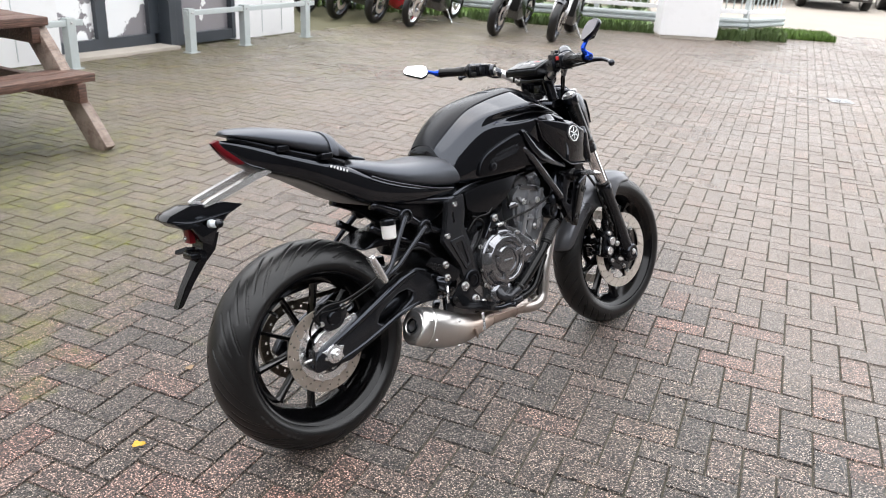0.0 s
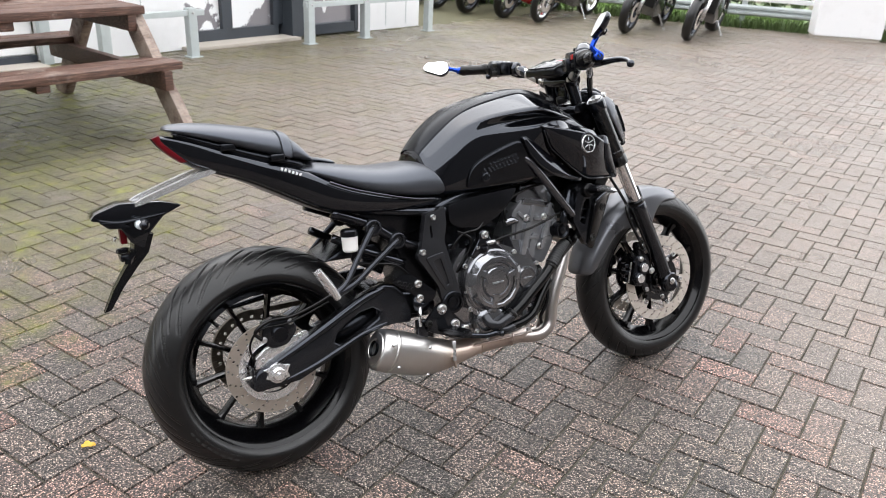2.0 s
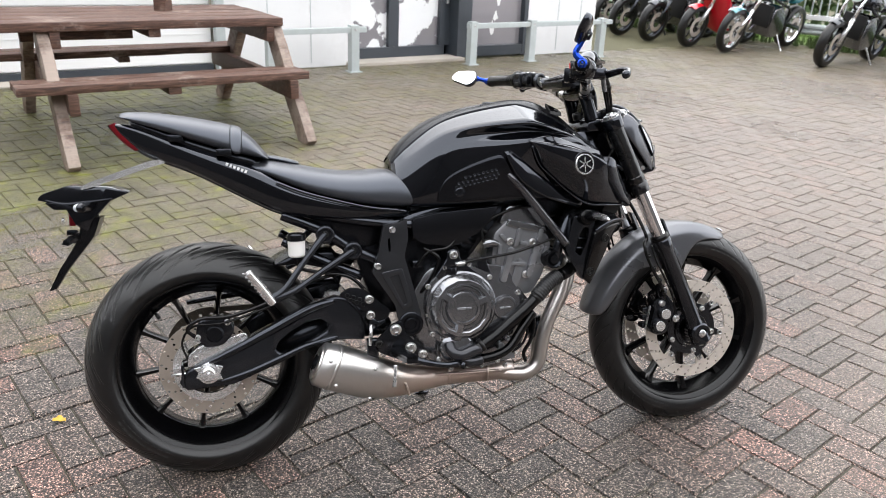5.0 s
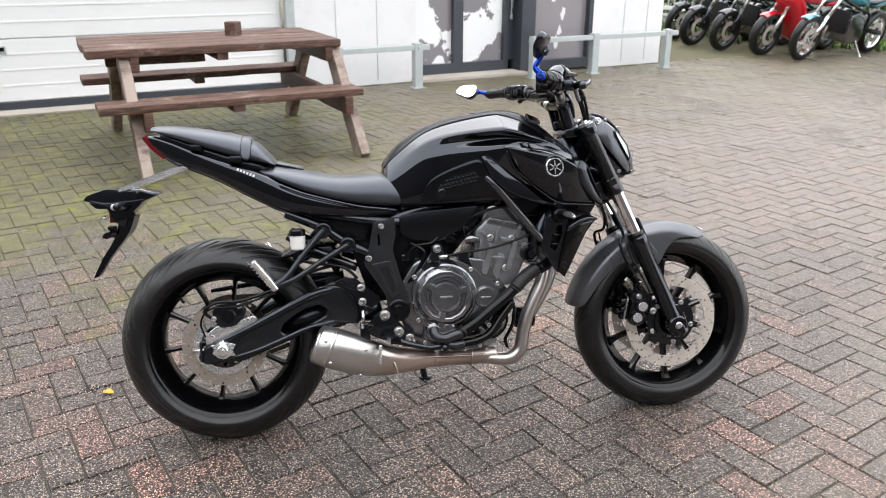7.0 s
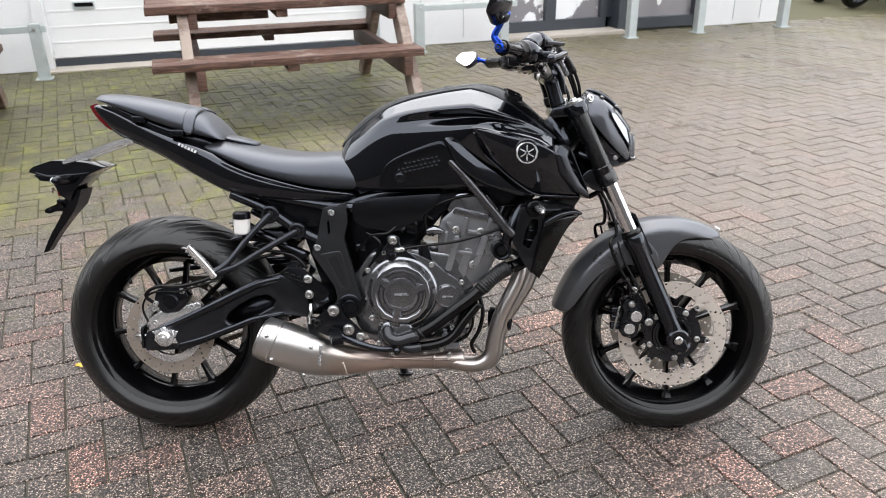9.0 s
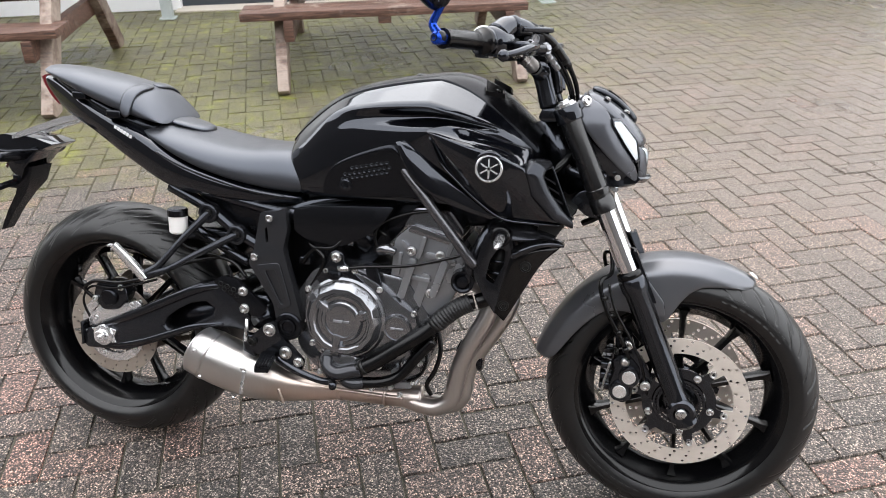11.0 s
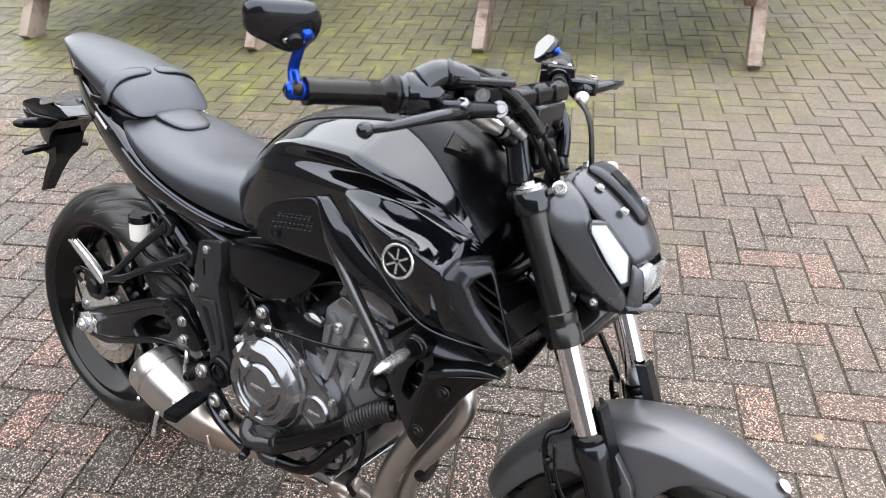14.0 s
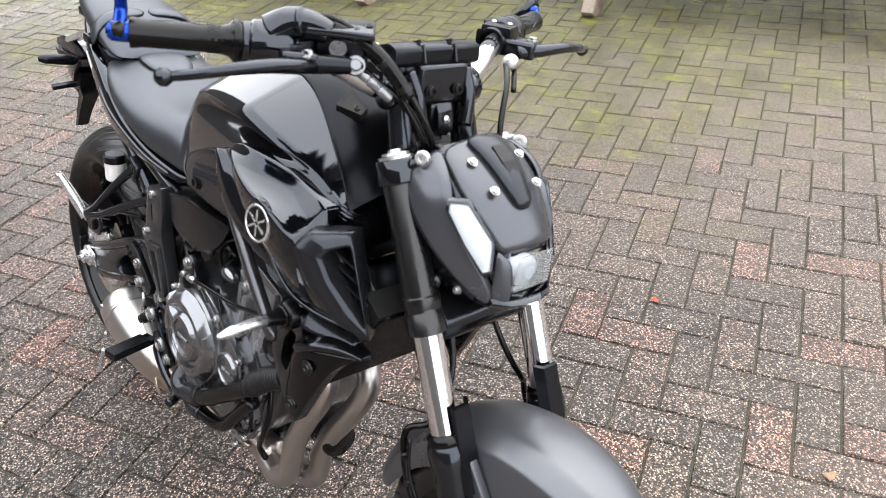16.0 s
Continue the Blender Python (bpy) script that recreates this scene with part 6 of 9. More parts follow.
for s in (-1, 1):
    cols = []
    for x, zt, zb in KNEE:
        cols.append([(x, flank_y(x, zt + (zb - zt) * f) + 0.008, zt + (zb - zt) * f) for f in (0, 0.33, 0.67, 1)])
    kp = P("knee_panel", panel(cols, s, 0.014), MATTE, None, "matte black knee panel with hexagon dimples", sub=2)
    for i in range(10):
        for j in range(4):
            x, z = 0.648 + 0.0115 * i + 0.0058 * (j % 2), 0.757 + 0.0105 * j + 0.0026 * i
            if z < 0.790 + 0.18 * (x - 0.66) and (i > 1 or j < 2):
                part("dimple", lathe([(0.0046, 0.0), (0.0042, 0.0011), (0.0034, 0.0012), (0.0026, -0.0004), (0, -0.0004)], (x, s * (flank_y(x, z) + 0.0086), z), (0, s, 0.18), 6), MATTE, kp)
    part("panel_bolt", bolt_mesh(bmesh.new(), (0.655, s * (flank_y(0.655, 0.745) + 0.008), 0.745), (0, s, 0), 0.012, 0.006), SATIN, kp, sharp=30)

# -- wings beside the tank --
WING = [
    [(0.836, 0.184, 0.876), (0.840, 0.190, 0.872), (0.844, 0.190, 0.868), (0.846, 0.184, 0.862)],
    [(0.870, 0.186, 0.888), (0.872, 0.206, 0.868), (0.872, 0.208, 0.842), (0.868, 0.180, 0.812)],
    [(0.905, 0.188, 0.887), (0.915, 0.219, 0.858), (0.915, 0.221, 0.820), (0.905, 0.182, 0.776)],
    [(0.945, 0.166, 0.878), (0.955, 0.223, 0.849), (0.958, 0.224, 0.795), (0.945, 0.182, 0.741)],
    [(0.988, 0.156, 0.861), (0.995, 0.220, 0.842), (1.000, 0.221, 0.775), (1.000, 0.180, 0.705)],
    [(1.018, 0.158, 0.856), (1.022, 0.220, 0.827), (1.035, 0.213, 0.764), (1.060, 0.174, 0.698)],
    [(1.048, 0.160, 0.846), (1.046, 0.212, 0.813), (1.068, 0.194, 0.758), (1.118, 0.152, 0.694)],
]
# the upper face is dished between its rim and the fold
DISH = (0.0, 0.004, 0.010, 0.014, 0.014, 0.010, 0.004)
for c, d in zip(WING, DISH):
    a, b_ = Vector(c[0]), Vector(c[1])
    q = a.lerp(b_, 0.52) - Vector((0, 0.45 * d, d))
    c.insert(1, (q.x, q.y, q.z))
wings = both("tank_wing", lambda s: panel(WING, s, 0.026, folds=(2,), fold=0.8), GLOSS, None, "gloss black folded wing panel beside the tank", sub=3)
BLADE = [
    [(0.772, 0.180, 0.848), (0.780, 0.181, 0.849), (0.790, 0.172, 0.851)],
    [(0.788, 0.187, 0.806), (0.804, 0.187, 0.815), (0.824, 0.176, 0.826)],
    [(0.815, 0.188, 0.766), (0.835, 0.187, 0.778), (0.860, 0.176, 0.794)],
    [(0.862, 0.184, 0.734), (0.882, 0.182, 0.746), (0.905, 0.172, 0.762)],
    [(0.930, 0.172, 0.708), (0.944, 0.171, 0.716), (0.960, 0.164, 0.729)],
    [(0.990, 0.160, 0.692), (0.998, 0.160, 0.698), (1.005, 0.156, 0.704)],
]
both("wing_blade", lambda s: panel(BLADE, s, 0.012, folds=(1,), fold=0.6), GLOSS, None, "gloss black blade between knee panel and wing", sub=2)
both("wing_rim", lambda s: tube([(x, s * (y + 0.001), z) for x, y, z in [c[4] for c in WING]], 0.0032, 6), GLOSS)
for s, w in zip((-1, 1), wings):
    c = (0.977, s * 0.2215, 0.812)
    axis = Vector((0.10, s * 1.0, 0.10))
    part("emblem", lathe([(0.0275, -0.004), (0.0275, 0.002), (0.026, 0.0035), (0.0240, 0.0035), (0.0232, 0.002), (0, 0.002)], c, axis, 40), EMBLEM, w, "round silver emblem disc", sharp=30)
    part("emblem_ground", lathe([(0.0228, 0.0024), (0, 0.0026)], c, axis, 32), MATTE, w)
    bm = bmesh.new()
    rot = axis.to_track_quat("Z", "Y").to_matrix().to_4x4()
    for k in range(6):
        box(bm, (0.003, -0.0016, 0.002), (0.0195, 0.0016, 0.0036), Matrix.Translation(c) @ rot @ Matrix.Rotation(radians(60 * k + 30), 4, "Z"))
    part("emblem_star", bm, EMBLEM, w, flat=True)
    part("emblem_hood", tube([Vector(c) + rot @ Vector((0.031 * math.cos(t), 0.031 * math.sin(t), -0.001)) for t in (0.3, 0.9, 1.5, 2.1, 2.7)], [0.001, 0.0045, 0.006, 0.0045, 0.001], 8), GLOSS, w)

# scoops at the wing's front
SCOOP = [(1.046, 0.206, 0.806), (1.058, 0.190, 0.828), (1.086, 0.136, 0.826), (1.142, 0.138, 0.686), (1.104, 0.172, 0.708), (1.060, 0.196, 0.758)]
HOLE = [(1.083, 0.184, 0.797), (1.086, 0.174, 0.806), (1.090, 0.149, 0.808), (1.135, 0.147, 0.709), (1.117, 0.160, 0.735), (1.096, 0.178, 0.768)]
for s in (-1, 1):
    cx = Vector(np.mean(SCOOP, axis=0).tolist())

    def sring(t, dx, dy, grow=1.0):
        """A ring between the scoop's outline and its opening, pushed out by dx ahead and dy sideways."""
        pts = [Vector(p).lerp(Vector(q), t) for p, q in zip(SCOOP, HOLE)]
        out = [((cx + (p - cx) * grow).x + dx, s * ((cx + (p - cx) * grow).y + dy), (cx + (p - cx) * grow).z) for p in pts]
        dense = []
        for a, b in zip(out, out[1:] + out[:1]):
            a, b = Vector(a), Vector(b)
            dense += [a, a.lerp(b, 0.16), a.lerp(b, 0.5), a.lerp(b, 0.84)]
        return dense

    bm = rings_to(bmesh.new(), [sring(0, -0.012, -0.018, 1.0), sring(0, 0.003, 0.004, 1.02), sring(0.06, 0.007, 0.009), sring(0.55, 0.009, 0.009), sring(0.85, 0.006, 0.006), sring(1.0, 0.001, -0.001), sring(1.1, -0.022, -0.03)], cap=False)
    sc = P("air_scoop", bm, CHARCOAL, None, "satin black air scoop frame with fins", sub=2)
    bm = bmesh.new()
    bm.faces.new([bm.verts.new(p) for p in sring(1.08, -0.020, -0.028)])
    part("scoop_floor", bm, RUBBERHOSE, sc, flat=True)
    for k in range(3):
        q = Vector((1.090, 0.160, 0.790)).lerp(Vector((1.114, 0.154, 0.745)), k / 2)
        part("fin", rings_to(bmesh.new(), [[(q.x + a, s * (q.y + b_), q.z + c_ + h) for h in (-0.002, 0.002)] + [(q.x + a - 0.008, s * (q.y + b_ - 0.01), q.z + c_ + h) for h in (0.002, -0.002)] for a, b_, c_ in ((-0.020, 0.003, 0.010), (0.014, -0.014, -0.012))]), CHARCOAL, sc, flat=True)
both("wing_strip", lambda s: plate(round_outline([(0.830, 0.762), (0.845, 0.757), (0.93, 0.722), (0.86, 0.724)], 0.003), s * 0.150, s * 0.170, 0.003), GLOSS, None, "gloss black strip under the wing")

# -- radiator and shrouds --
rad = P("radiator", boxes(((-0.02, -0.135, -0.085), (0.02, 0.135, 0.13))), MESHCORE, None, "black radiator behind the front wheel", flat=True)
rad.matrix_basis = Matrix.Translation((1.060, 0, 0.625)) @ Matrix.Rotation(radians(33), 4, "Y")
bm = bmesh.new()
for k in range(26):
    box(bm, (0.02, -0.13, -0.08 + k * 0.0078), (0.0225, 0.13, -0.078 + k * 0.0078))
part("fin_pack", bm, SATIN, rad, flat=True, kind="stuff")


SIDE = round_outline([(0.968, 0.668), (1.022, 0.680), (1.030, 0.640), (1.020, 0.600), (1.008, 0.540), (0.998, 0.492), (0.972, 0.530), (0.946, 0.580)], 0.008)
SLOT = round_outline([(1.012, 0.638), (1.011, 0.606), (0.990, 0.560), (0.973, 0.572), (0.982, 0.615), (0.998, 0.640)], 0.005)
BROW = [
    [(1.022, 0.168, 0.640), (1.026, 0.192, 0.632), (1.029, 0.190, 0.620)],
    [(1.048, 0.170, 0.656), (1.052, 0.192, 0.647), (1.054, 0.189, 0.635)],
    [(1.074, 0.164, 0.665), (1.077, 0.184, 0.656), (1.078, 0.181, 0.647)],
    [(1.104, 0.150, 0.665), (1.107, 0.163, 0.658), (1.107, 0.161, 0.650)],
    [(1.128, 0.140, 0.652), (1.131, 0.146, 0.650), (1.130, 0.145, 0.645)],
]
FACE = [
    [(1.026, 0.188, 0.628), (1.072, 0.183, 0.647), (1.127, 0.145, 0.647)],
    [(1.018, 0.188, 0.600), (1.052, 0.187, 0.611), (1.092, 0.166, 0.620)],
    [(1.010, 0.186, 0.565), (1.038, 0.186, 0.575), (1.070, 0.173, 0.582)],
    [(1.002, 0.183, 0.528), (1.022, 0.182, 0.530), (1.041, 0.176, 0.524)],
    [(0.996, 0.180, 0.500), (1.006, 0.180, 0.491), (1.017, 0.177, 0.480)],
]
SHELL = [
    [(0.968, 0.135, 0.680), (0.970, 0.160, 0.676), (0.972, 0.176, 0.664)],
    [(1.000, 0.135, 0.688), (1.010, 0.165, 0.682), (1.014, 0.182, 0.660)],
    [(1.045, 0.128, 0.684), (1.050, 0.158, 0.676), (1.050, 0.174, 0.656)],
    [(1.085, 0.125, 0.678), (1.090, 0.148, 0.672), (1.088, 0.158, 0.664)],
    [(1.112, 0.125, 0.668), (1.112, 0.138, 0.666), (1.110, 0.146, 0.660)],
]
for s in (-1, 1):
    sh = P("radiator_shroud", panel(FACE, s, 0.024, edge=0.8), RIM, None, "satin black radiator shroud with a slot", sub=2)
    part("shroud_brow", panel(BROW, s, 0.018, folds=(1,), fold=0.9, edge=0.8), SATIN, sh, sub=2)
    part("shroud_top", panel(SHELL, s, 0.010, edge=0.7), CHARCOAL, sh, sub=2)
    part("shroud_side", plate(SIDE, s * 0.150, s * 0.176, 0.006, hole=SLOT), SATIN, sh, "satin black side plate with a slot", sharp=50)
    for x, y, z in ((1.057, 0.184, 0.608), (1.015, 0.181, 0.518)):
        part("shroud_bolt", lathe([(0, 0.002), (0.003, 0.002), (0.004, 0.004), (0.0062, 0.0045), (0.0068, 0.003), (0.0075, 0.0015), (0.0110, 0.0020), (0.0120, 0.0)], (x, s * y, z), (0.12, s, 0), 24), DARKBOLT, sh, sharp=30)
    for k in range(2):
        z = 0.578 + 0.026 * k
        part("slat", tube([(0.976 + 0.005 * k, s * 0.160, z + 0.004), (1.010, s * 0.162, z + 0.002)], 0.0036, 6), SATIN, sh)
    part("slot_floor", plate(SLOT, s * 0.146, s * 0.150, 0), MESHCORE, sh)
    part("indicator_boss", lathe([(0, 0.012), (0.016, 0.012), (0.0175, 0.010), (0.0175, 0.007), (0.0195, 0.006), (0.0215, 0.003), (0.0225, -0.012)], (1.002, s * 0.186, 0.668), (0.05, s, 0.05), 32), RUBBERHOSE, sh, sharp=35)
    stalk = P("front_indicator", tube([(1.003, s * 0.182, 0.669), (1.006, s * 0.205, 0.672), (1.008, s * 0.226, 0.674)], [0.014, 0.012, 0.009], 16), MATTE, None, "front indicator with clear chrome lens")
    part("lens", tube([(1.008, s * 0.220, 0.674), (1.010, s * 0.240, 0.675), (1.011, s * 0.278, 0.674), (1.011, s * 0.300, 0.672)], [0.007, 0.0095, 0.0088, 0.003], 16), ALU, stalk, "slim clear silver lens")
P("radiator_hose", tube([(0.95, -0.14, 0.505), (0.975, -0.13, 0.515), (0.995, -0.11, 0.53)], 0.017, 14), RUBBERHOSE)
P("radiator_guard", plate([(1.06, 0.74), (1.13, 0.70), (1.15, 0.715), (1.08, 0.765)], -0.12, 0.12, 0.006), MATTE)

# -- front fork --
FT, FA = Vector((1.107, 0, 0.936)), Vector((1.412, 0, 0.281))
fd = (FA - FT).normalized()


def fp(k, y, dx=0.0):
    """Place on a fork leg, k metres down from the top."""
    p = FT + fd * k
    return (p.x + dx, y, p.z)


for s in (-1, 1):
    y = s * 0.100
    leg = P("fork_leg", lathe([(0.0, 0.385), (0.024, 0.385), (0.0275, 0.39), (0.0290, 0.398), (0.0290, 0.415), (0.0258, 0.425), (0.0255, 0.60), (0.023, 0.66), (0.024, 0.70), (0.03, 0.71), (0.03, 0.735), (0.02, 0.745), (0, 0.745)], (FT.x, y, FT.z), fd, 28), SATIN, None, "satin black lower fork leg", sharp=35)
    part("stanchion", lathe([(0.0205, 0.20), (0.0205, 0.395)], (FT.x, y, FT.z), fd, 48), CHROME, leg, "polished chrome fork stanchion")
    part("upper_tube", lathe([(0.021, 0.0), (0.0235, 0.01), (0.0235, 0.185), (0.0255, 0.187), (0.0255, 0.200), (0.0248, 0.202), (0.0248, 0.207), (0.0262, 0.209), (0.0262, 0.236), (0.021, 0.238)], (FT.x, y, FT.z), fd, 40), FORKTUBE, leg, "satin black upper fork tube", sharp=35)
    part("fork_cap", lathe([(0, -0.008), (0.009, -0.008), (0.010, -0.004), (0.0185, -0.003), (0.0195, 0.002), (0.0235, 0.001), (0.0235, 0.014)], (FT.x, y, FT.z), fd, 24), ALU, leg, "bare aluminium fork cap", sharp=35)
    part("dust_seal", lathe([(0.0205, 0.373), (0.026, 0.376), (0.0275, 0.388), (0.021, 0.392)], (FT.x, y, FT.z), fd, 24), RUBBERHOSE, leg)
    part("stone_guard", rings_to(bmesh.new(), [[fp(k, y + s * w, d) for w, d in ((-0.034, 0.020), (-0.024, 0.034), (0.004, 0.034), (0.006, 0.028), (-0.020, 0.028), (-0.029, 0.016))] for k, d0 in ((0.325, 0), (0.35, 0), (0.40, 0), (0.445, 0))]), MATTE, leg, "black fork stone guard", sharp=40)
    part("axle_clamp", lathe([(0, s * 0.075), (0.030, s * 0.077), (0.031, s * 0.12), (0.026, s * 0.126), (0.017, s * 0.126), (0.016, s * 0.118), (0, s * 0.118)], (1.404, 0, 0.296), (0, 1, 0), 28), SATIN, leg, sharp=35)
    part("axle_end", lathe([(0, s * 0.130), (0.009, s * 0.130), (0.012, s * 0.128), (0.012, s * 0.114)], (1.403, 0, 0.296), (0, 1, 0), 20), BOLT, leg, "zinc axle end", sharp=35)
    # caliper behind the leg
    cb = round_outline([(1.250, 0.395), (1.266, 0.410), (1.292, 0.402), (1.310, 0.382), (1.311, 0.352), (1.299, 0.331), (1.297, 0.305), (1.280, 0.295), (1.256, 0.301), (1.245, 0.322), (1.250, 0.350), (1.256, 0.372)], 0.006)
    fc = P("front_caliper", plate(cb, s * 0.058, s * 0.107, 0.007), SATIN, None, "black four-piston front brake caliper", sharp=45)
    for x, z in ((1.288, 0.362), (1.271, 0.327)):
        part("piston_boss", lathe([(0.0165, s * 0.119), (0.0205, s * 0.119), (0.0225, s * 0.116), (0.0230, s * 0.100)], (x, 0, z), (0, 1, 0), 32), SATIN, fc, sharp=30)
        part("piston_cap", lathe([(0.0, s * 0.1195), (0.0145, s * 0.1195), (0.0165, s * 0.117), (0.0165, s * 0.108)], (x, 0, z), (0, 1, 0), 32), CARRIER, fc, "bright silver piston cap", sharp=30)
    part("caliper_bracket", plate(round_outline([(1.266, 0.436), (1.272, 0.448), (1.288, 0.448), (1.296, 0.420), (1.320, 0.392), (1.338, 0.356), (1.336, 0.334), (1.316, 0.331), (1.306, 0.360), (1.286, 0.398), (1.270, 0.412)], 0.006), s * 0.080, s * 0.100, 0.004), SATIN, fc, sharp=45)
    for x, z in ((1.280, 0.434), (1.324, 0.345)):
        part("mount_boss", lathe([(0.0, s * 0.110), (0.011, s * 0.110), (0.0125, s * 0.107), (0.0125, s * 0.085)], (x, 0, z), (0, 1, 0), 24), SATIN, fc, sharp=35)
        part("caliper_bolt", bolt_mesh(bmesh.new(), (x, s * 0.110, z), (0, s, 0), 0.0088, 0.007), BOLT, fc, sharp=35)
    for z in (0.318, 0.342, 0.366):
        part("pad_fin", boxes(((1.226, min(s * 0.062, s * 0.092), z), (1.252, max(s * 0.062, s * 0.092), z + 0.014)), bevel=0.003), SATIN, fc)
    part("pad_pin", tube([(1.232, s * 0.096, 0.316), (1.240, s * 0.098, 0.356), (1.246, s * 0.098, 0.386)], 0.0028, 8), BOLT, fc)
    part("bleed_nipple", lathe([(0, 0.016), (0.003, 0.016), (0.004, 0.012), (0.003, 0.008), (0.005, 0.006), (0.005, 0.0)], (1.259, s * 0.092, 0.404), (-0.4, 0, 1), 12), DARKBOLT, fc, sharp=35)
    part("hose_banjo", lathe([(0, 0.010), (0.006, 0.010), (0.008, 0.008), (0.0095, 0.006), (0.0095, -0.004)], (1.277, s * 0.108, 0.394), (0, s, 0), 18), BOLT, fc, sharp=35)
    P("front_brake_hose", tube([(1.285, s * 0.115, 0.405), (1.262, s * 0.125, 0.455), (1.235, s * 0.128, 0.50), (1.215, s * 0.125, 0.545), (1.212, s * 0.118, 0.575), (1.232, s * 0.09, 0.592), (1.215, s * 0.05, 0.66), (1.16, s * 0.035, 0.75)], 0.0048, 8), RUBBERHOSE, None, "black front brake hose")
    P("sensor_cable", tube([(1.33, s * 0.095, 0.32), (1.31, s * 0.12, 0.40), (1.28, s * 0.128, 0.46), (1.245, s * 0.135, 0.52), (1.228, s * 0.128, 0.572)], 0.003, 6), RUBBERHOSE)
    for k in range(4):
        q = Vector((1.275, s * 0.127, 0.43)).lerp(Vector((1.222, s * 0.127, 0.54)), k / 3)
        P("cable_clip", lathe([(0.0045, -0.004), (0.0068, -0.004), (0.0068, 0.004), (0.0045, 0.004)], q, (-0.05, 0, 0.1), 10), DARKBOLT)

P("lower_yoke", plate(round_outline([(1.13, 0.73), (1.15, 0.755), (1.19, 0.765), (1.225, 0.735), (1.215, 0.70), (1.17, 0.70)], 0.01), -0.080, 0.080, 0.008), SATIN, None, "black lower fork yoke", sharp=50)
yoke = P("upper_yoke", plate(round_outline([(1.050, 0.902), (1.058, 0.924), (1.105, 0.928), (1.122, 0.916), (1.118, 0.898), (1.06, 0.893)], 0.008), -0.068, 0.068, 0.006), SATIN, None, "satin black upper fork yoke", sharp=50)
for s in (-1, 1):
    part("yoke_ring", lathe([(0.0235, 0.005), (0.0272, 0.005), (0.0284, 0.007), (0.0284, 0.034), (0.0272, 0.037), (0.0235, 0.037)], (FT.x, s * 0.100, FT.z), fd, 40), GLOSS, yoke, sharp=35)
    part("clamp_lug", tube([(1.112, s * 0.104, 0.919), (1.128, s * 0.096, 0.926), (1.146, s * 0.082, 0.940)], [0.013, 0.0125, 0.0115], 20), SATIN, yoke)
bolts("clamp_bolt", [(1.127, s * 0.107, 0.926) for s in (-1, 1)], (0.5, -0.8, 0.25), BOLT, bike, 0.0065, 0.008)
bolts("clamp_bolt", [(1.149, s * 0.090, 0.944) for s in (-1, 1)], (0.5, -0.8, 0.25), BOLT, bike, 0.0085, 0.009)
P("steering_stem", tube([(1.085, 0, 0.925), (1.175, 0, 0.73)], 0.03, 18), SATIN)
P("head_tube", tube([(1.07, 0, 0.90), (1.14, 0, 0.745)], 0.042, 20), SATIN)
P("ignition_lock", lathe([(0, 0.02), (0.016, 0.02), (0.018, 0.016), (0.018, 0)], (1.06, 0, 0.93), (-0.3, 0, 1), 20), DARKBOLT, None, "black ignition lock")
P("wiring_harness", tube([(1.16, -0.07, 0.80), (1.19, -0.075, 0.76), (1.20, -0.065, 0.71), (1.16, -0.05, 0.68)], 0.007, 8), RUBBERHOSE)
P("wiring_harness", tube([(1.14, -0.06, 0.84), (1.10, -0.085, 0.80), (1.06, -0.09, 0.77)], 0.009, 8), RUBBERHOSE)

# -- front fender --
FC = Vector(FW)


def fender_ring(deg, r, w, drop):
    a = radians(deg)
    out = []
    half = ((1.0, drop), (0.99, 0.03 + (drop - 0.03) * 0.5), (0.95, min(0.030, drop * 0.8)), (0.90, min(0.024, drop * 0.7)), (0.60, 0.008), (0.50, 0.004))
    for y, d in [(-w * f, d) for f, d in half] + [(0, 0)] + [(w * f, d) for f, d in half[::-1]]:
        out.append((FC.x + (r - d) * math.cos(a), y, FC.z + (r - d) * math.sin(a)))
    inner = [(x - 0.004 * math.cos(a), y * 0.95, z - 0.004 * math.sin(a)) for x, y, z in out[::-1]]
    return out + inner


P("front_fender", rings_to(bmesh.new(), [fender_ring(*q) for q in ((170, 0.338, 0.050, 0.030), (166, 0.337, 0.062, 0.048), (155, 0.335, 0.068, 0.056), (142, 0.332, 0.071, 0.060), (130, 0.331, 0.073, 0.066), (120, 0.330, 0.076, 0.10), (112, 0.329, 0.078, 0.135), (104, 0.328, 0.078, 0.14), (97, 0.326, 0.076, 0.10), (90, 0.324, 0.073, 0.060), (82, 0.321, 0.068, 0.045), (74, 0.317, 0.058, 0.036), (67, 0.313, 0.042, 0.026), (63, 0.310, 0.022, 0.014))]), FENDER, None, "satin graphite front fender", sub=2)
P("fender_tip", lathe([(0, 0.004), (0.008, 0.003), (0.011, 0.0)], (1.530, 0, 0.585), (0.55, 0, 0.83), 20), WHITELENS, None, "small pale disc on the fender tip", sharp=40)
both("fender_bolt", lambda s: bolt_mesh(bmesh.new(), (1.337, s * 0.081, 0.517), (0, s, 0), 0.009, 0.006), DARKBOLT, sharp=30)
both("fender_stay", lambda s: plate(round_outline([(1.27, 0.56), (1.30, 0.585), (1.345, 0.53), (1.35, 0.50), (1.325, 0.50)], 0.008), s * 0.078, s * 0.092, 0.003), FENDER)

# -- headlight --
def mirrored(pts, s):
    return [(x, s * y, z) for x, y, z in pts]


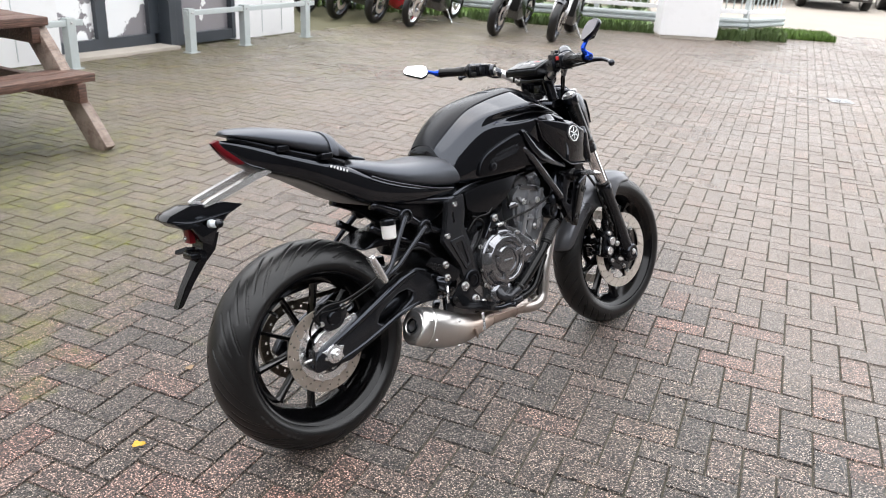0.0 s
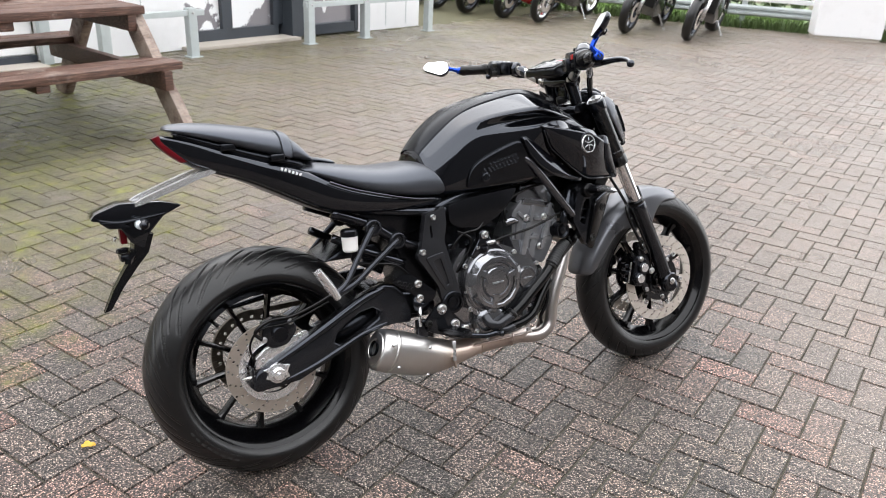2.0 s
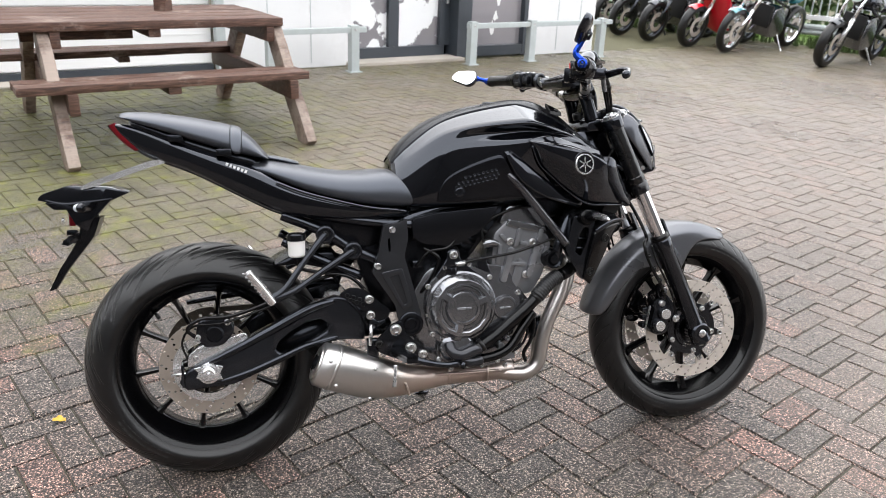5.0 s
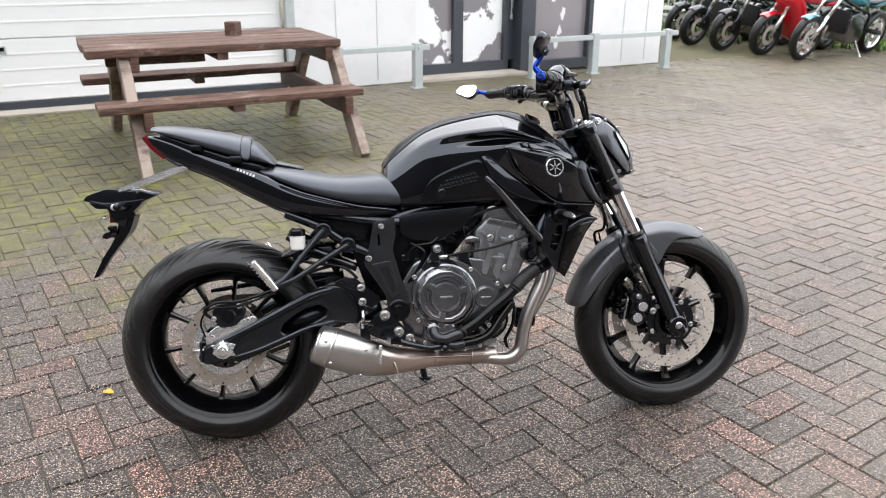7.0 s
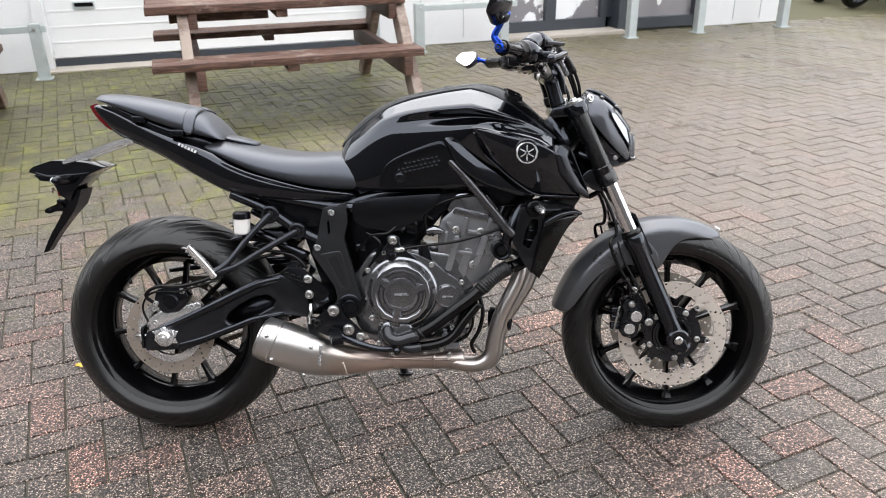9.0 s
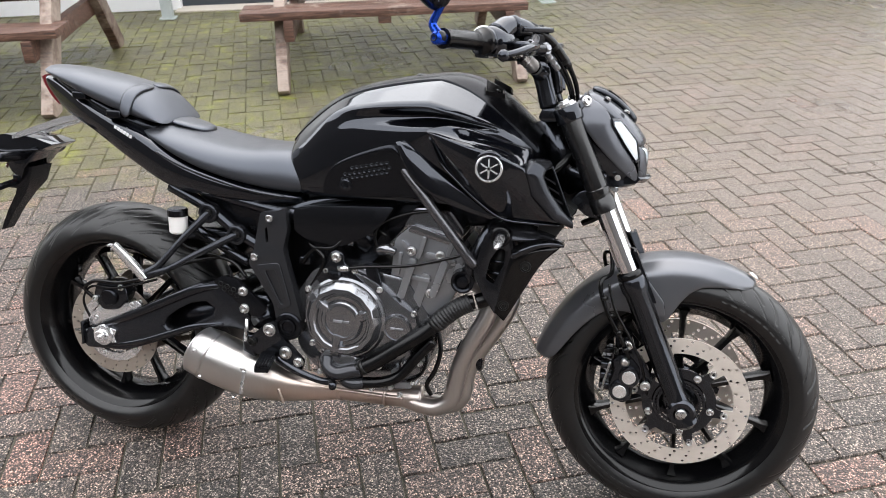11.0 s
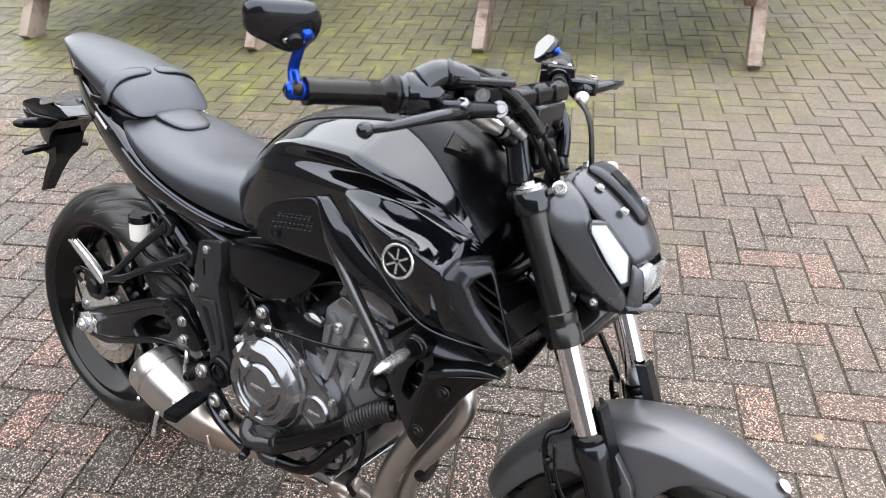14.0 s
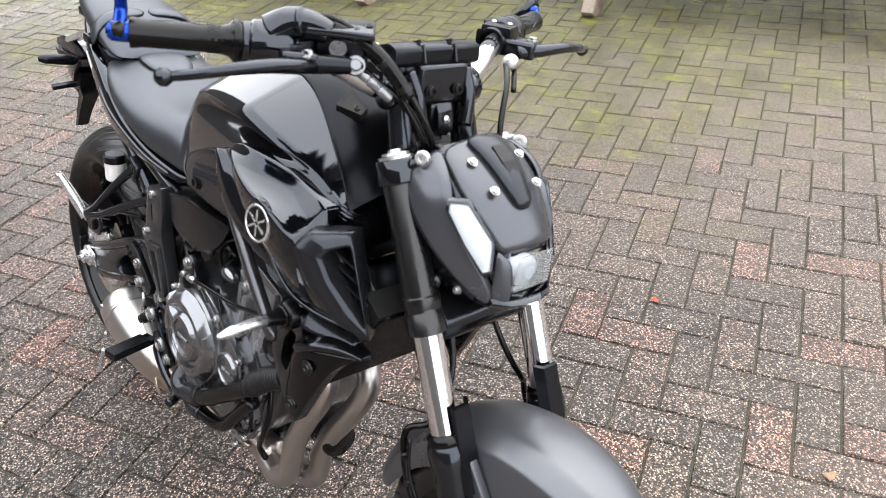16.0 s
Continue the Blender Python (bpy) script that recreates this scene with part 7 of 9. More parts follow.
def slab(rows, thick=0.008):
    """A bent sheet with thickness: rows of places across, each row from edge to edge."""
    rings = []
    for r in rows:
        rings.append(list(r) + [(x - thick * 0.5, y * 0.985, z - thick) for x, y, z in reversed(r)])
    return rings_to(bmesh.new(), rings)


HEAD = [
    ([1.140, 1.140, 1.142, 1.140, 1.165, 1.18, 1.19, 1.19], [(0, 0.956), (0.045, 0.954), (0.076, 0.938), (0.098, 0.895), (0.090, 0.815), (0.06, 0.772), (0.03, 0.762), (0, 0.760)]),
    ([1.185, 1.185, 1.180, 1.182, 1.195, 1.205, 1.21, 1.21], [(0, 0.942), (0.042, 0.936), (0.072, 0.915), (0.092, 0.868), (0.082, 0.805), (0.055, 0.766), (0.03, 0.758), (0, 0.757)]),
    ([1.224, 1.224, 1.212, 1.216, 1.230, 1.235, 1.240, 1.240], [(0, 0.915), (0.038, 0.909), (0.062, 0.885), (0.076, 0.845), (0.066, 0.798), (0.046, 0.768), (0.028, 0.760), (0, 0.759)]),
    ([1.258, 1.255, 1.245, 1.248, 1.255, 1.258, 1.262, 1.262], [(0, 0.880), (0.033, 0.874), (0.048, 0.855), (0.054, 0.828), (0.050, 0.798), (0.038, 0.775), (0.026, 0.768), (0, 0.767)]),
    ([1.270, 1.269, 1.262, 1.262, 1.266, 1.268, 1.268, 1.268], [(0, 0.850), (0.030, 0.848), (0.040, 0.842), (0.043, 0.822), (0.042, 0.800), (0.034, 0.784), (0.024, 0.778), (0, 0.777)]),
]
bm = body([(x, h) for x, h in HEAD])
es = [e for e in bm.edges if len(e.link_faces) == 2 and e.calc_face_angle(0) > 0.25]
bmesh.ops.bevel(bm, geom=es, offset=0.006, segments=3, profile=0.5, affect="EDGES", clamp_overlap=True)
head = P("headlight", bm, SATIN, None, "headlight with satin graphite mask and dark shell", sharp=40)
# middle panel: centre line and edge of each row
rows = []
for (xc, zc), (xe, ye, ze) in (((1.147, 0.967), (1.146, 0.062, 0.955)), ((1.170, 0.961), (1.166, 0.066, 0.944)), ((1.195, 0.949), (1.190, 0.069, 0.927)), ((1.225, 0.927), (1.217, 0.067, 0.905)), ((1.252, 0.900), (1.240, 0.060, 0.883)), ((1.272, 0.873), (1.257, 0.052, 0.864)), ((1.282, 0.859), (1.270, 0.046, 0.849))):
    half = [(xc + (xe - xc) * a, ye * f, zc + (ze - zc) * b) for f, a, b in ((1.0, 1.0, 1.0), (0.93, 0.8, 0.72), (0.74, 0.5, 0.38), (0.45, 0.2, 0.10))]
    rows.append([(x, -y, z) for x, y, z in half] + [(xc, 0, zc)] + half[::-1])
part("mask_panel", slab(rows), MASK, head, "satin graphite middle panel of the mask", sub=2)
# raised bridge with a rounded end; a dark strip on top paints a slot's shade
BRIDGE = ((1.152, 0.966, 0.034), (1.172, 0.962, 0.033), (1.196, 0.951, 0.030), (1.222, 0.932, 0.025), (1.242, 0.911, 0.020), (1.252, 0.899, 0.012))
part("mask_bridge", rings_to(bmesh.new(), [[(x, -w, z - 0.006), (x + 0.002, -w * 0.92, z + 0.002), (x + 0.005, -w * 0.70, z + 0.007), (x + 0.005, w * 0.70, z + 0.007), (x + 0.002, w * 0.92, z + 0.002), (x, w, z - 0.006)] for x, z, w in BRIDGE]), CHARCOAL, head, "dark bridge down the mask", sub=2)
part("bridge_slot", rings_to(bmesh.new(), [[(x, -w, z + 0.0076), (x, w, z + 0.0076), (x, w, z + 0.004), (x, -w, z + 0.004)] for x, z, w in ((1.190, 0.957, 0.011), (1.212, 0.943, 0.012), (1.232, 0.925, 0.007))]), RUBBERHOSE, head, flat=True)
PODS = (((1.148, 0.070, 0.953), (1.140, 0.098, 0.938), (1.138, 0.105, 0.910)), ((1.172, 0.080, 0.944), (1.160, 0.106, 0.924), (1.148, 0.110, 0.893)), ((1.196, 0.088, 0.925), (1.184, 0.108, 0.900), (1.168, 0.110, 0.868)), ((1.206, 0.092, 0.898), (1.200, 0.102, 0.872), (1.190, 0.103, 0.844)), ((1.230, 0.082, 0.856), (1.228, 0.086, 0.834), (1.222, 0.087, 0.811)), ((1.255, 0.067, 0.824), (1.253, 0.069, 0.806), (1.248, 0.069, 0.787)), ((1.266, 0.055, 0.792), (1.265, 0.056, 0.786), (1.263, 0.056, 0.780)))
DRL = [(1.207, 0.089, 0.906), (1.221, 0.070, 0.906), (1.240, 0.062, 0.884), (1.256, 0.054, 0.865), (1.263, 0.059, 0.829), (1.257, 0.066, 0.826), (1.234, 0.081, 0.858), (1.209, 0.092, 0.896)]
for s in (-1, 1):
    part("mask_pod", panel([list(c) for c in PODS], s, 0.010), MASK, head, "satin graphite side pod of the mask", sub=2)
    c0 = Vector(np.mean(DRL, axis=0).tolist())
    ring = [mirrored([tuple(c0 + (Vector(p) - c0) * f + Vector((d * 0.6, d, 0))) for p in DRL], s) for f, d in ((1.14, -0.004), (1.10, 0.003), (1.02, 0.0035), (0.98, -0.001))]
    part("light_surround", rings_to(bmesh.new(), ring, cap=False), GLOSS, head, sharp=50)
    bm = bmesh.new()
    rings_to(bm, [mirrored([tuple(c0 + (Vector(p) - c0) * f + Vector((d * 0.6, d, 0))) for p in DRL], s) for f, d in ((1.02, -0.006), (1.02, 0.0005), (0.9, 0.002))])
    part("position_light", bm, WHITELENS, head, "pale daytime light strip", sharp=60)
    # strip between the light and the lens
    part("mask_cheek", slab([mirrored(r, s) for r in (((1.258, 0.051, 0.864), (1.270, 0.047, 0.850), (1.277, 0.036, 0.850)), ((1.267, 0.055, 0.838), (1.275, 0.048, 0.830), (1.283, 0.035, 0.826)), ((1.268, 0.056, 0.812), (1.276, 0.049, 0.806), (1.286, 0.036, 0.800)), ((1.266, 0.055, 0.790), (1.274, 0.049, 0.786), (1.286, 0.037, 0.784)))], 0.006), MASK, head, sub=1)
    for x, y, z in ((1.190, 0.043, 0.946), (1.231, 0.039, 0.921)):
        part("mask_bolt", bolt_mesh(bmesh.new(), (x, s * y, z), (0.45, 0, 0.9), 0.0056, 0.0046), BOLT, head, sharp=30)
    part("mask_bolt", bolt_mesh(bmesh.new(), (1.225, s * 0.072, 0.788), (0.1, s, -0.1), 0.005, 0.006), BOLT, head, sharp=30)
part("projector_bowl", boxes(((1.262, -0.034, 0.790), (1.268, 0.034, 0.850)), bevel=0.002), CHROME, head, "chrome reflector behind the lens", flat=True)
part("projector_lens", lathe([(0.0225, 0.0), (0.0225, 0.008), (0.020, 0.013), (0.012, 0.0165), (0, 0.018)], (1.266, -0.010, 0.824), (1, -0.1, 0), 32), WHITELENS, head, "round frosted projector lens", sharp=50)
part("projector_glass", slab([[(1.284, y, z + 0.002) for y in (-0.033, 0, 0.033)] for z in (0.849, 0.800)], 0.002), CLEARLENS, head, "clear cover over the lens", flat=True)
part("chin", rings_to(bmesh.new(), [[(x - 0.03, y, 0.786), (x - 0.002, y, 0.790), (x + 0.004, y, 0.785), (x - 0.004, y, 0.776), (x - 0.03, y, 0.772)] for x, y in ((1.268, -0.055), (1.286, -0.036), (1.292, -0.012), (1.292, 0.012), (1.286, 0.036), (1.268, 0.055))]), GLOSS, head, "gloss black lip under the lens", sharp=50)
both("headlight_stay", lambda s: tube([(1.125, s * 0.085, 0.80), (1.16, s * 0.09, 0.79), (1.20, s * 0.08, 0.79)], 0.010, 10), SATIN)

# -- bars and controls --
BAR = [(1.048, 0.0, 0.996), (1.047, 0.05, 0.997), (1.032, 0.098, 1.012), (1.002, 0.158, 1.044), (0.968, 0.222, 1.053), (0.938, 0.288, 1.056), (0.909, 0.352, 1.057)]
for s in (-1, 1):
    pts = [(x, s * y, z) for x, y, z in BAR]
    P("handlebar", tube(pts, [0.0143, 0.0143, 0.0143, 0.0138, 0.011, 0.011, 0.011], 24), SILVERBAR, None, "silver handlebar tube")
    P("bar_ring", lathe([(0.0143, -0.003), (0.0162, -0.003), (0.0162, 0.003), (0.0143, 0.003)], Vector(pts[2]).lerp(Vector(pts[1]), 0.25), Vector(pts[2]) - Vector(pts[1]), 24), RUBBERHOSE, sharp=35)
    P("bar_sleeve", tube([Vector(pts[3]).lerp(Vector(pts[2]), 0.45), pts[3], pts[4]], [0.0145, 0.0138, 0.0128], 14), SATIN)
    g0, g1 = Vector(pts[4]).lerp(Vector(pts[5]), 0.36), Vector(pts[6]) + Vector((-0.002, s * 0.004, 0))
    d = (g1 - g0)
    grip = P("grip", lathe([(0.0125, -0.006), (0.025, -0.006), (0.027, -0.002), (0.026, 0.003), (0.0195, 0.009), (0.0165, 0.02), (0.0165, d.length - 0.012), (0.018, d.length - 0.006), (0.018, d.length), (0.010, d.length + 0.001)], g0, d, 24), RUBBERHOSE, None, "black rubber hand grip", sharp=35)
    dn = d.normalized()
    up = (Vector((0, 0, 1)) - dn * dn.z).normalized()
    fw_ = dn.cross(up)
    for a, k0, k1 in ((0.5, 0.30, 0.55), (1.1, 0.30, 0.55), (0.5, 0.80, 0.55), (1.1, 0.80, 0.55), (1.9, 0.30, 0.55), (1.9, 0.80, 0.55), (-0.2, 0.30, 0.55), (-0.2, 0.80, 0.55)):
        line = [g0 + dn * (d.length * (k0 + (k1 - k0) * q)) + (up * math.cos(a + 0.55 * q) + fw_ * math.sin(a + 0.55 * q)) * 0.0164 for q in (0.0, 0.35, 0.7, 1.0)]
        part("grip_line", tube(line, [0.0005, 0.0011, 0.0011, 0.0005], 6), SATIN, grip)
    knurl = bmesh.new()
    for k in range(5):
        for q in range(18):
            a = 2 * math.pi * (q + 0.5 * (k % 2)) / 18
            out_ = up * math.cos(a) + fw_ * math.sin(a)
            box(knurl, (-0.0016, -0.0016, -0.001), (0.0016, 0.0016, 0.0007), Matrix.Translation(g0 + dn * (0.016 + 0.0042 * k) + out_ * 0.0166) @ out_.to_track_quat("Z", "X").to_matrix().to_4x4())
    part("grip_knurl", knurl, RUBBERHOSE, grip, flat=True, kind="stuff")
    end = Vector(pts[6])
    be = P("bar_end", lathe([(0, 0.030), (0.008, 0.029), (0.0115, 0.025), (0.0122, 0.017), (0.0122, 0.006), (0.010, 0.0)], end, dn, 24), BLUE, None, "blue anodised bar end weight", sharp=35)
    part("screw", lathe([(0.006, 0.0305), (0.004, 0.0305), (0.0035, 0.027), (0, 0.027)], end, dn, 12), DARKBOLT, be)
    # switch block
    sw = Vector(pts[4]).lerp(Vector(pts[3]), 0.04)
    sb = P("switch_block", lathe([(0.012, -0.026), (0.022, -0.026), (0.0255, -0.022), (0.0262, -0.002), (0.0242, 0.0), (0.0242, 0.002), (0.0265, 0.004), (0.0258, 0.021), (0.0225, 0.025), (0.012, 0.025)], (0, 0, 0), (0, 1, 0), 28), SATIN, None, "black two-piece switch block", sharp=30)
    sb.matrix_basis = Matrix.Translation(sw) @ dn.to_track_quat("Y", "Z").to_matrix().to_4x4()
    part("switch_face", boxes((sorted((-s * 0.012, -s * 0.031))[:1] + [-0.021, -0.022], sorted((-s * 0.012, -s * 0.031))[1:] + [0.019, 0.020]), bevel=0.006), MATTE, sb)
    for c0, c1, m_ in ((0.004, 0.018, REDPRINT if s < 0 else DARKBOLT), (-0.018, -0.006, DARKBOLT)):
        xa, xb = sorted((-s * 0.026, -s * 0.034))
        part("switch", boxes(((xa, -0.011, c0), (xb, 0.007, c1)), bevel=0.002), m_, sb, "red switch" if m_ is REDPRINT else "")
    part("housing_screw", bolt_mesh(bmesh.new(), (s * 0.010, 0.013, -0.0255), (0, 0, -1), 0.004, 0.003), BOLT, sb)
    # inner half of the controls with its clamp and lead
    inner = Vector(pts[4]).lerp(Vector(pts[3]), 0.52)
    ch = P("control_housing", boxes(((-0.024, -0.021, -0.020), (0.026, 0.021, 0.024)), ((-0.034, -0.012, -0.012), (-0.02, 0.012, 0.014)), *([((-0.016, -0.044, -0.016), (0.036, 0.016, 0.031)), ((0.020, -0.030, -0.026), (0.050, 0.024, 0.012))] if s < 0 else []), bevel=0.009), MATTE, None, "black housing of the hand controls", sharp=40)
    ch.matrix_basis = Matrix.Translation(inner) @ dn.to_track_quat("Y", "Z").to_matrix().to_4x4()
    part("clamp_band", lathe([(0.017, -0.007), (0.0215, -0.007), (0.0225, 0.0), (0.0215, 0.007), (0.017, 0.007)], (0, -s * 0.030, 0), (0, 1, 0), 24), SATIN, ch, sharp=35)
    for x, z in ((-0.012, 0.0245), (0.014, 0.0245)):
        part("housing_screw", bolt_mesh(bmesh.new(), (x, 0.008, z), (0, 0, 1), 0.0036, 0.0025), BOLT, ch)
    if s > 0:
        part("lead", tube([(0.020, 0.0, -0.018), (0.034, -s * 0.020, -0.026), (0.050, -s * 0.052, -0.030), (0.064, -s * 0.085, -0.052)], 0.0042, 8), RUBBERHOSE, ch)
    # lever
    lever = P("lever", tube([(1.038, s * 0.180, 1.040), (1.051, s * 0.215, 1.044), (1.058, s * 0.258, 1.048), (1.054, s * 0.300, 1.046), (1.036, s * 0.340, 1.038), (1.020, s * 0.358, 1.033)], [0.0105, 0.010, 0.0085, 0.0072, 0.006, 0.0055], 12), SATIN, None, "black brake lever" if s < 0 else "black clutch lever")
    tip = (1.017, s * 0.365, 1.032)
    part("ball_end", lathe([(0, 0.011), (0.006, 0.009), (0.0105, 0.003), (0.0105, -0.003), (0.006, -0.009), (0, -0.011)], tip, (0.5, 0.5, 0.1), 14), SATIN, lever)
    per = P("lever_perch", boxes(((-0.02, -0.024, -0.013), (0.03, 0.02, 0.013)), bevel=0.006), SATIN, None, "black lever perch")
    per.matrix_basis = Matrix.Translation((1.022, s * 0.200, 1.044)) @ dn.to_track_quat("Y", "Z").to_matrix().to_4x4()
    part("perch_bolt", bolt_mesh(bmesh.new(), (0.02, 0.0, 0.013), (0, 0, 1), 0.007, 0.006), BOLT, per, sharp=35)
# right: brake master cylinder with reservoir; left: cable adjuster wheel
mc = P("brake_master_cylinder", boxes(((-0.03, -0.022, -0.012), (0.03, 0.022, 0.020)), bevel=0.006), MATTE, None, "black front brake reservoir")
mc.matrix_basis = Matrix.Translation((1.028, -0.138, 1.058)) @ Matrix.Rotation(radians(52), 4, "Z") @ Matrix.Rotation(radians(8), 4, "X")
part("lid", boxes(((-0.042, -0.028, 0.020), (0.040, 0.026, 0.030)), bevel=0.003), SATIN, mc, "black reservoir lid")
part("lid_groove", boxes(((-0.043, -0.0285, 0.0235), (0.041, -0.0270, 0.0255))), PLATE, mc, flat=True)
part("sight_glass", lathe([(0, 0.001), (0.0075, 0.001), (0.0085, 0.003), (0.0105, 0.003), (0.0110, 0.0)], (-0.004, -0.022, 0.006), (0, -1, 0), 24), CYLINDER, mc, "round sight glass", sharp=35)
for x in (-0.034, 0.032):
    part("lid_screw", bolt_mesh(bmesh.new(), (x, 0.0, 0.030), (0, 0, 1), 0.0042, 0.002), DARKBOLT, mc, sharp=35)
part("banjo_bolt", bolt_mesh(bmesh.new(), (0.034, 0.0, 0.0), (1, 0, 0), 0.011, 0.012), BOLT, mc, sharp=35)
P("cable_adjuster", lathe([(0, 0.008), (0.006, 0.008), (0.0115, 0.006), (0.0122, 0.0), (0.0115, -0.006), (0, -0.008)], (1.05, 0.155, 1.030), (0.8, -0.6, 0.1), 20), ALU, None, "silver clutch cable adjuster wheel")
banjo = P("banjo_fitting", lathe([(0, 0.014), (0.006, 0.014), (0.0075, 0.012), (0.0075, 0.008), (0.0115, 0.008), (0.0125, 0.006), (0.0125, -0.006), (0.008, -0.010)], (1.062, -0.140, 1.043), (0.75, -0.55, 0.3), 20), CYLINDER, None, "grey banjo bolt of the brake hose", sharp=35)
part("hose_crimp", lathe([(0.0045, 0.0), (0.0065, 0.002), (0.0065, 0.012), (0.0050, 0.014), (0.0068, 0.016), (0.0068, 0.030), (0.0055, 0.032), (0.0070, 0.034), (0.0070, 0.050), (0.005, 0.052)], (1.066, -0.136, 1.036), (0.32, 0.50, -0.45), 18), CYLINDER, banjo, "ribbed hose crimp", sharp=35)
th = P("throttle_housing", lathe([(0.012, -0.032), (0.022, -0.031), (0.0285, -0.024), (0.0300, -0.010), (0.0300, 0.010), (0.0285, 0.020), (0.024, 0.026), (0.012, 0.028)], (0, 0, 0), (0, 1, 0), 36), GLOSS, None, "gloss black throttle housing", sharp=60)
th.matrix_basis = Matrix.Translation((0.979, -0.206, 1.054)) @ Matrix.Rotation(radians(-28), 4, "Z") @ Matrix.Diagonal((1.1, 1.0, 1.0, 1.0))
part("housing_neck", tube([(0.002, -0.002, 0.014), (0.006, 0.020, 0.028), (0.016, 0.044, 0.031), (0.026, 0.068, 0.025)], [0.024, 0.021, 0.016, 0.011], 20), GLOSS, th)
part("housing_collar", tube([(0.010, 0.030, 0.030), (0.013, 0.037, 0.031)], 0.0205, 20, 2), SATIN, th)
part("cable_elbow", tube([(0.0, 0.030, 0.024), (0.010, 0.045, 0.030), (0.020, 0.062, 0.028)], [0.009, 0.0085, 0.006], 12), RUBBERHOSE, th)
part("cable_elbow", tube([(0.014, 0.030, 0.016), (0.022, 0.045, 0.020), (0.030, 0.062, 0.018)], [0.009, 0.0085, 0.006], 12), RUBBERHOSE, th)
lv = P("lever_adjuster", lathe([(0, 0.006), (0.006, 0.006), (0.0085, 0.004), (0.0085, -0.004), (0.006, -0.006)], (1.040, -0.196, 1.052), (0.2, -0.6, 0.6), 18), CYLINDER, None, "grey lever span adjuster", sharp=35)
part("slot", boxes(((1.036, -0.2005, 1.0558), (1.0445, -0.1985, 1.0590))), MATTE, lv, flat=True)
P("master_cylinder_barrel", tube([(1.034, -0.196, 1.042), (1.048, -0.17, 1.043), (1.060, -0.146, 1.043)], [0.013, 0.012, 0.011], 14), MATTE)
P("brake_hose", tube([(1.069, -0.142, 1.047), (1.073, -0.121, 1.029), (1.098, -0.084, 0.997), (1.118, -0.062, 0.95), (1.125, -0.05, 0.90), (1.14, -0.045, 0.86)], 0.0052, 8), RUBBERHOSE, None, "black brake hose looping to the fork")
P("throttle_cable", tube([(0.968, -0.215, 1.080), (1.025, -0.155, 1.094), (1.082, -0.106, 1.052), (1.109, -0.085, 1.012), (1.128, -0.061, 0.961), (1.125, -0.05, 0.90)], 0.0042, 8), RUBBERHOSE, None, "black throttle cable")
P("throttle_cable", tube([(0.970, -0.213, 1.068), (1.03, -0.155, 1.080), (1.076, -0.108, 1.040), (1.102, -0.088, 1.000), (1.120, -0.064, 0.95), (1.112, -0.055, 0.89)], 0.0040, 8), RUBBERHOSE)
for p, d in (((1.050, -0.135, 1.077), (0.6, 0.5, -0.4)), ((1.078, -0.108, 1.048), (0.5, 0.5, -0.6)), ((1.100, -0.090, 1.020), (0.4, 0.3, -0.8))):
    P("cable_band", lathe([(0.0065, -0.004), (0.0108, -0.004), (0.0108, 0.004), (0.0065, 0.004)], p, d, 16), DARKBOLT, sharp=35)
P("cable_sleeve", tube([(1.028, -0.155, 1.086), (1.060, -0.125, 1.068), (1.084, -0.104, 1.044), (1.108, -0.086, 1.010)], [0.007, 0.0095, 0.0095, 0.0085], 12), RUBBERHOSE, None, "black sleeve round the control cables")
P("clutch_cable_loop", tube([(1.045, 0.150, 1.027), (1.085, 0.115, 1.01), (1.112, 0.085, 0.97), (1.12, 0.075, 0.92), (1.10, 0.06, 0.86)], 0.0045, 8), RUBBERHOSE)
P("bar_clamp", tube([(1.050, -0.082, 0.9985), (1.0495, 0, 0.997), (1.050, 0.082, 0.9985)], 0.0195, 16), SATIN, None, "black handlebar clamp")
P("panel_housing", boxes(((1.0, -0.058, 1.012), (1.062, 0.054, 1.040)), bevel=0.010), MATTE, None, "black housing under the instrument panel")
both("riser", lambda s: tube([(1.072, s * 0.058, 0.925), (1.060, s * 0.056, 0.965), (1.050, s * 0.054, 0.998)], [0.020, 0.019, 0.021], 16), SATIN, None, "black handlebar riser")
for s in (-1, 1):
    for x in (1.042, 1.058):
        P("riser_bolt", bolt_mesh(bmesh.new(), (x, s * 0.054, 1.015), (0, 0, 1), 0.005, 0.006), DARKBOLT, sharp=35)
# dash
dash = P("instrument_panel", plate(round_outline([(-0.045, -0.012), (-0.04, 0.010), (0.04, 0.014), (0.055, 0.004), (0.05, -0.018), (0.0, -0.022)], 0.005), -0.076, 0.076, 0.006), MATTE, None, "black rectangular instrument panel", sharp=40)
dash.matrix_basis = Matrix.Translation((1.012, -0.003, 1.040)) @ Matrix.Rotation(radians(-18), 4, "Y")
part("display", boxes(((-0.036, -0.066, 0.0115), (0.038, 0.066, 0.0145)), bevel=0.001), SCREEN, dash, "dark glass display")
for y0, y1, x0 in ((-0.045, -0.015, 0.02), (-0.045, -0.025, -0.01), (0.0, 0.03, 0.01)):
    part("display_bar", boxes(((x0, y0, 0.0146), (x0 + 0.004, y1, 0.0150))), REDPRINT if y0 < -0.03 and x0 > 0 else WHITEPRINT, dash, flat=True)
for k in range(3):
    part("shell_step", boxes(((-0.02 + 0.022 * k, -0.068, -0.026), (-0.002 + 0.022 * k, 0.068, -0.012)), bevel=0.002), MATTE, dash)
stay = P("panel_stay", boxes(((1.052, -0.042, 0.985), (1.076, 0.042, 1.04)), bevel=0.006), SATIN, None, "black panel stay with two bolts")
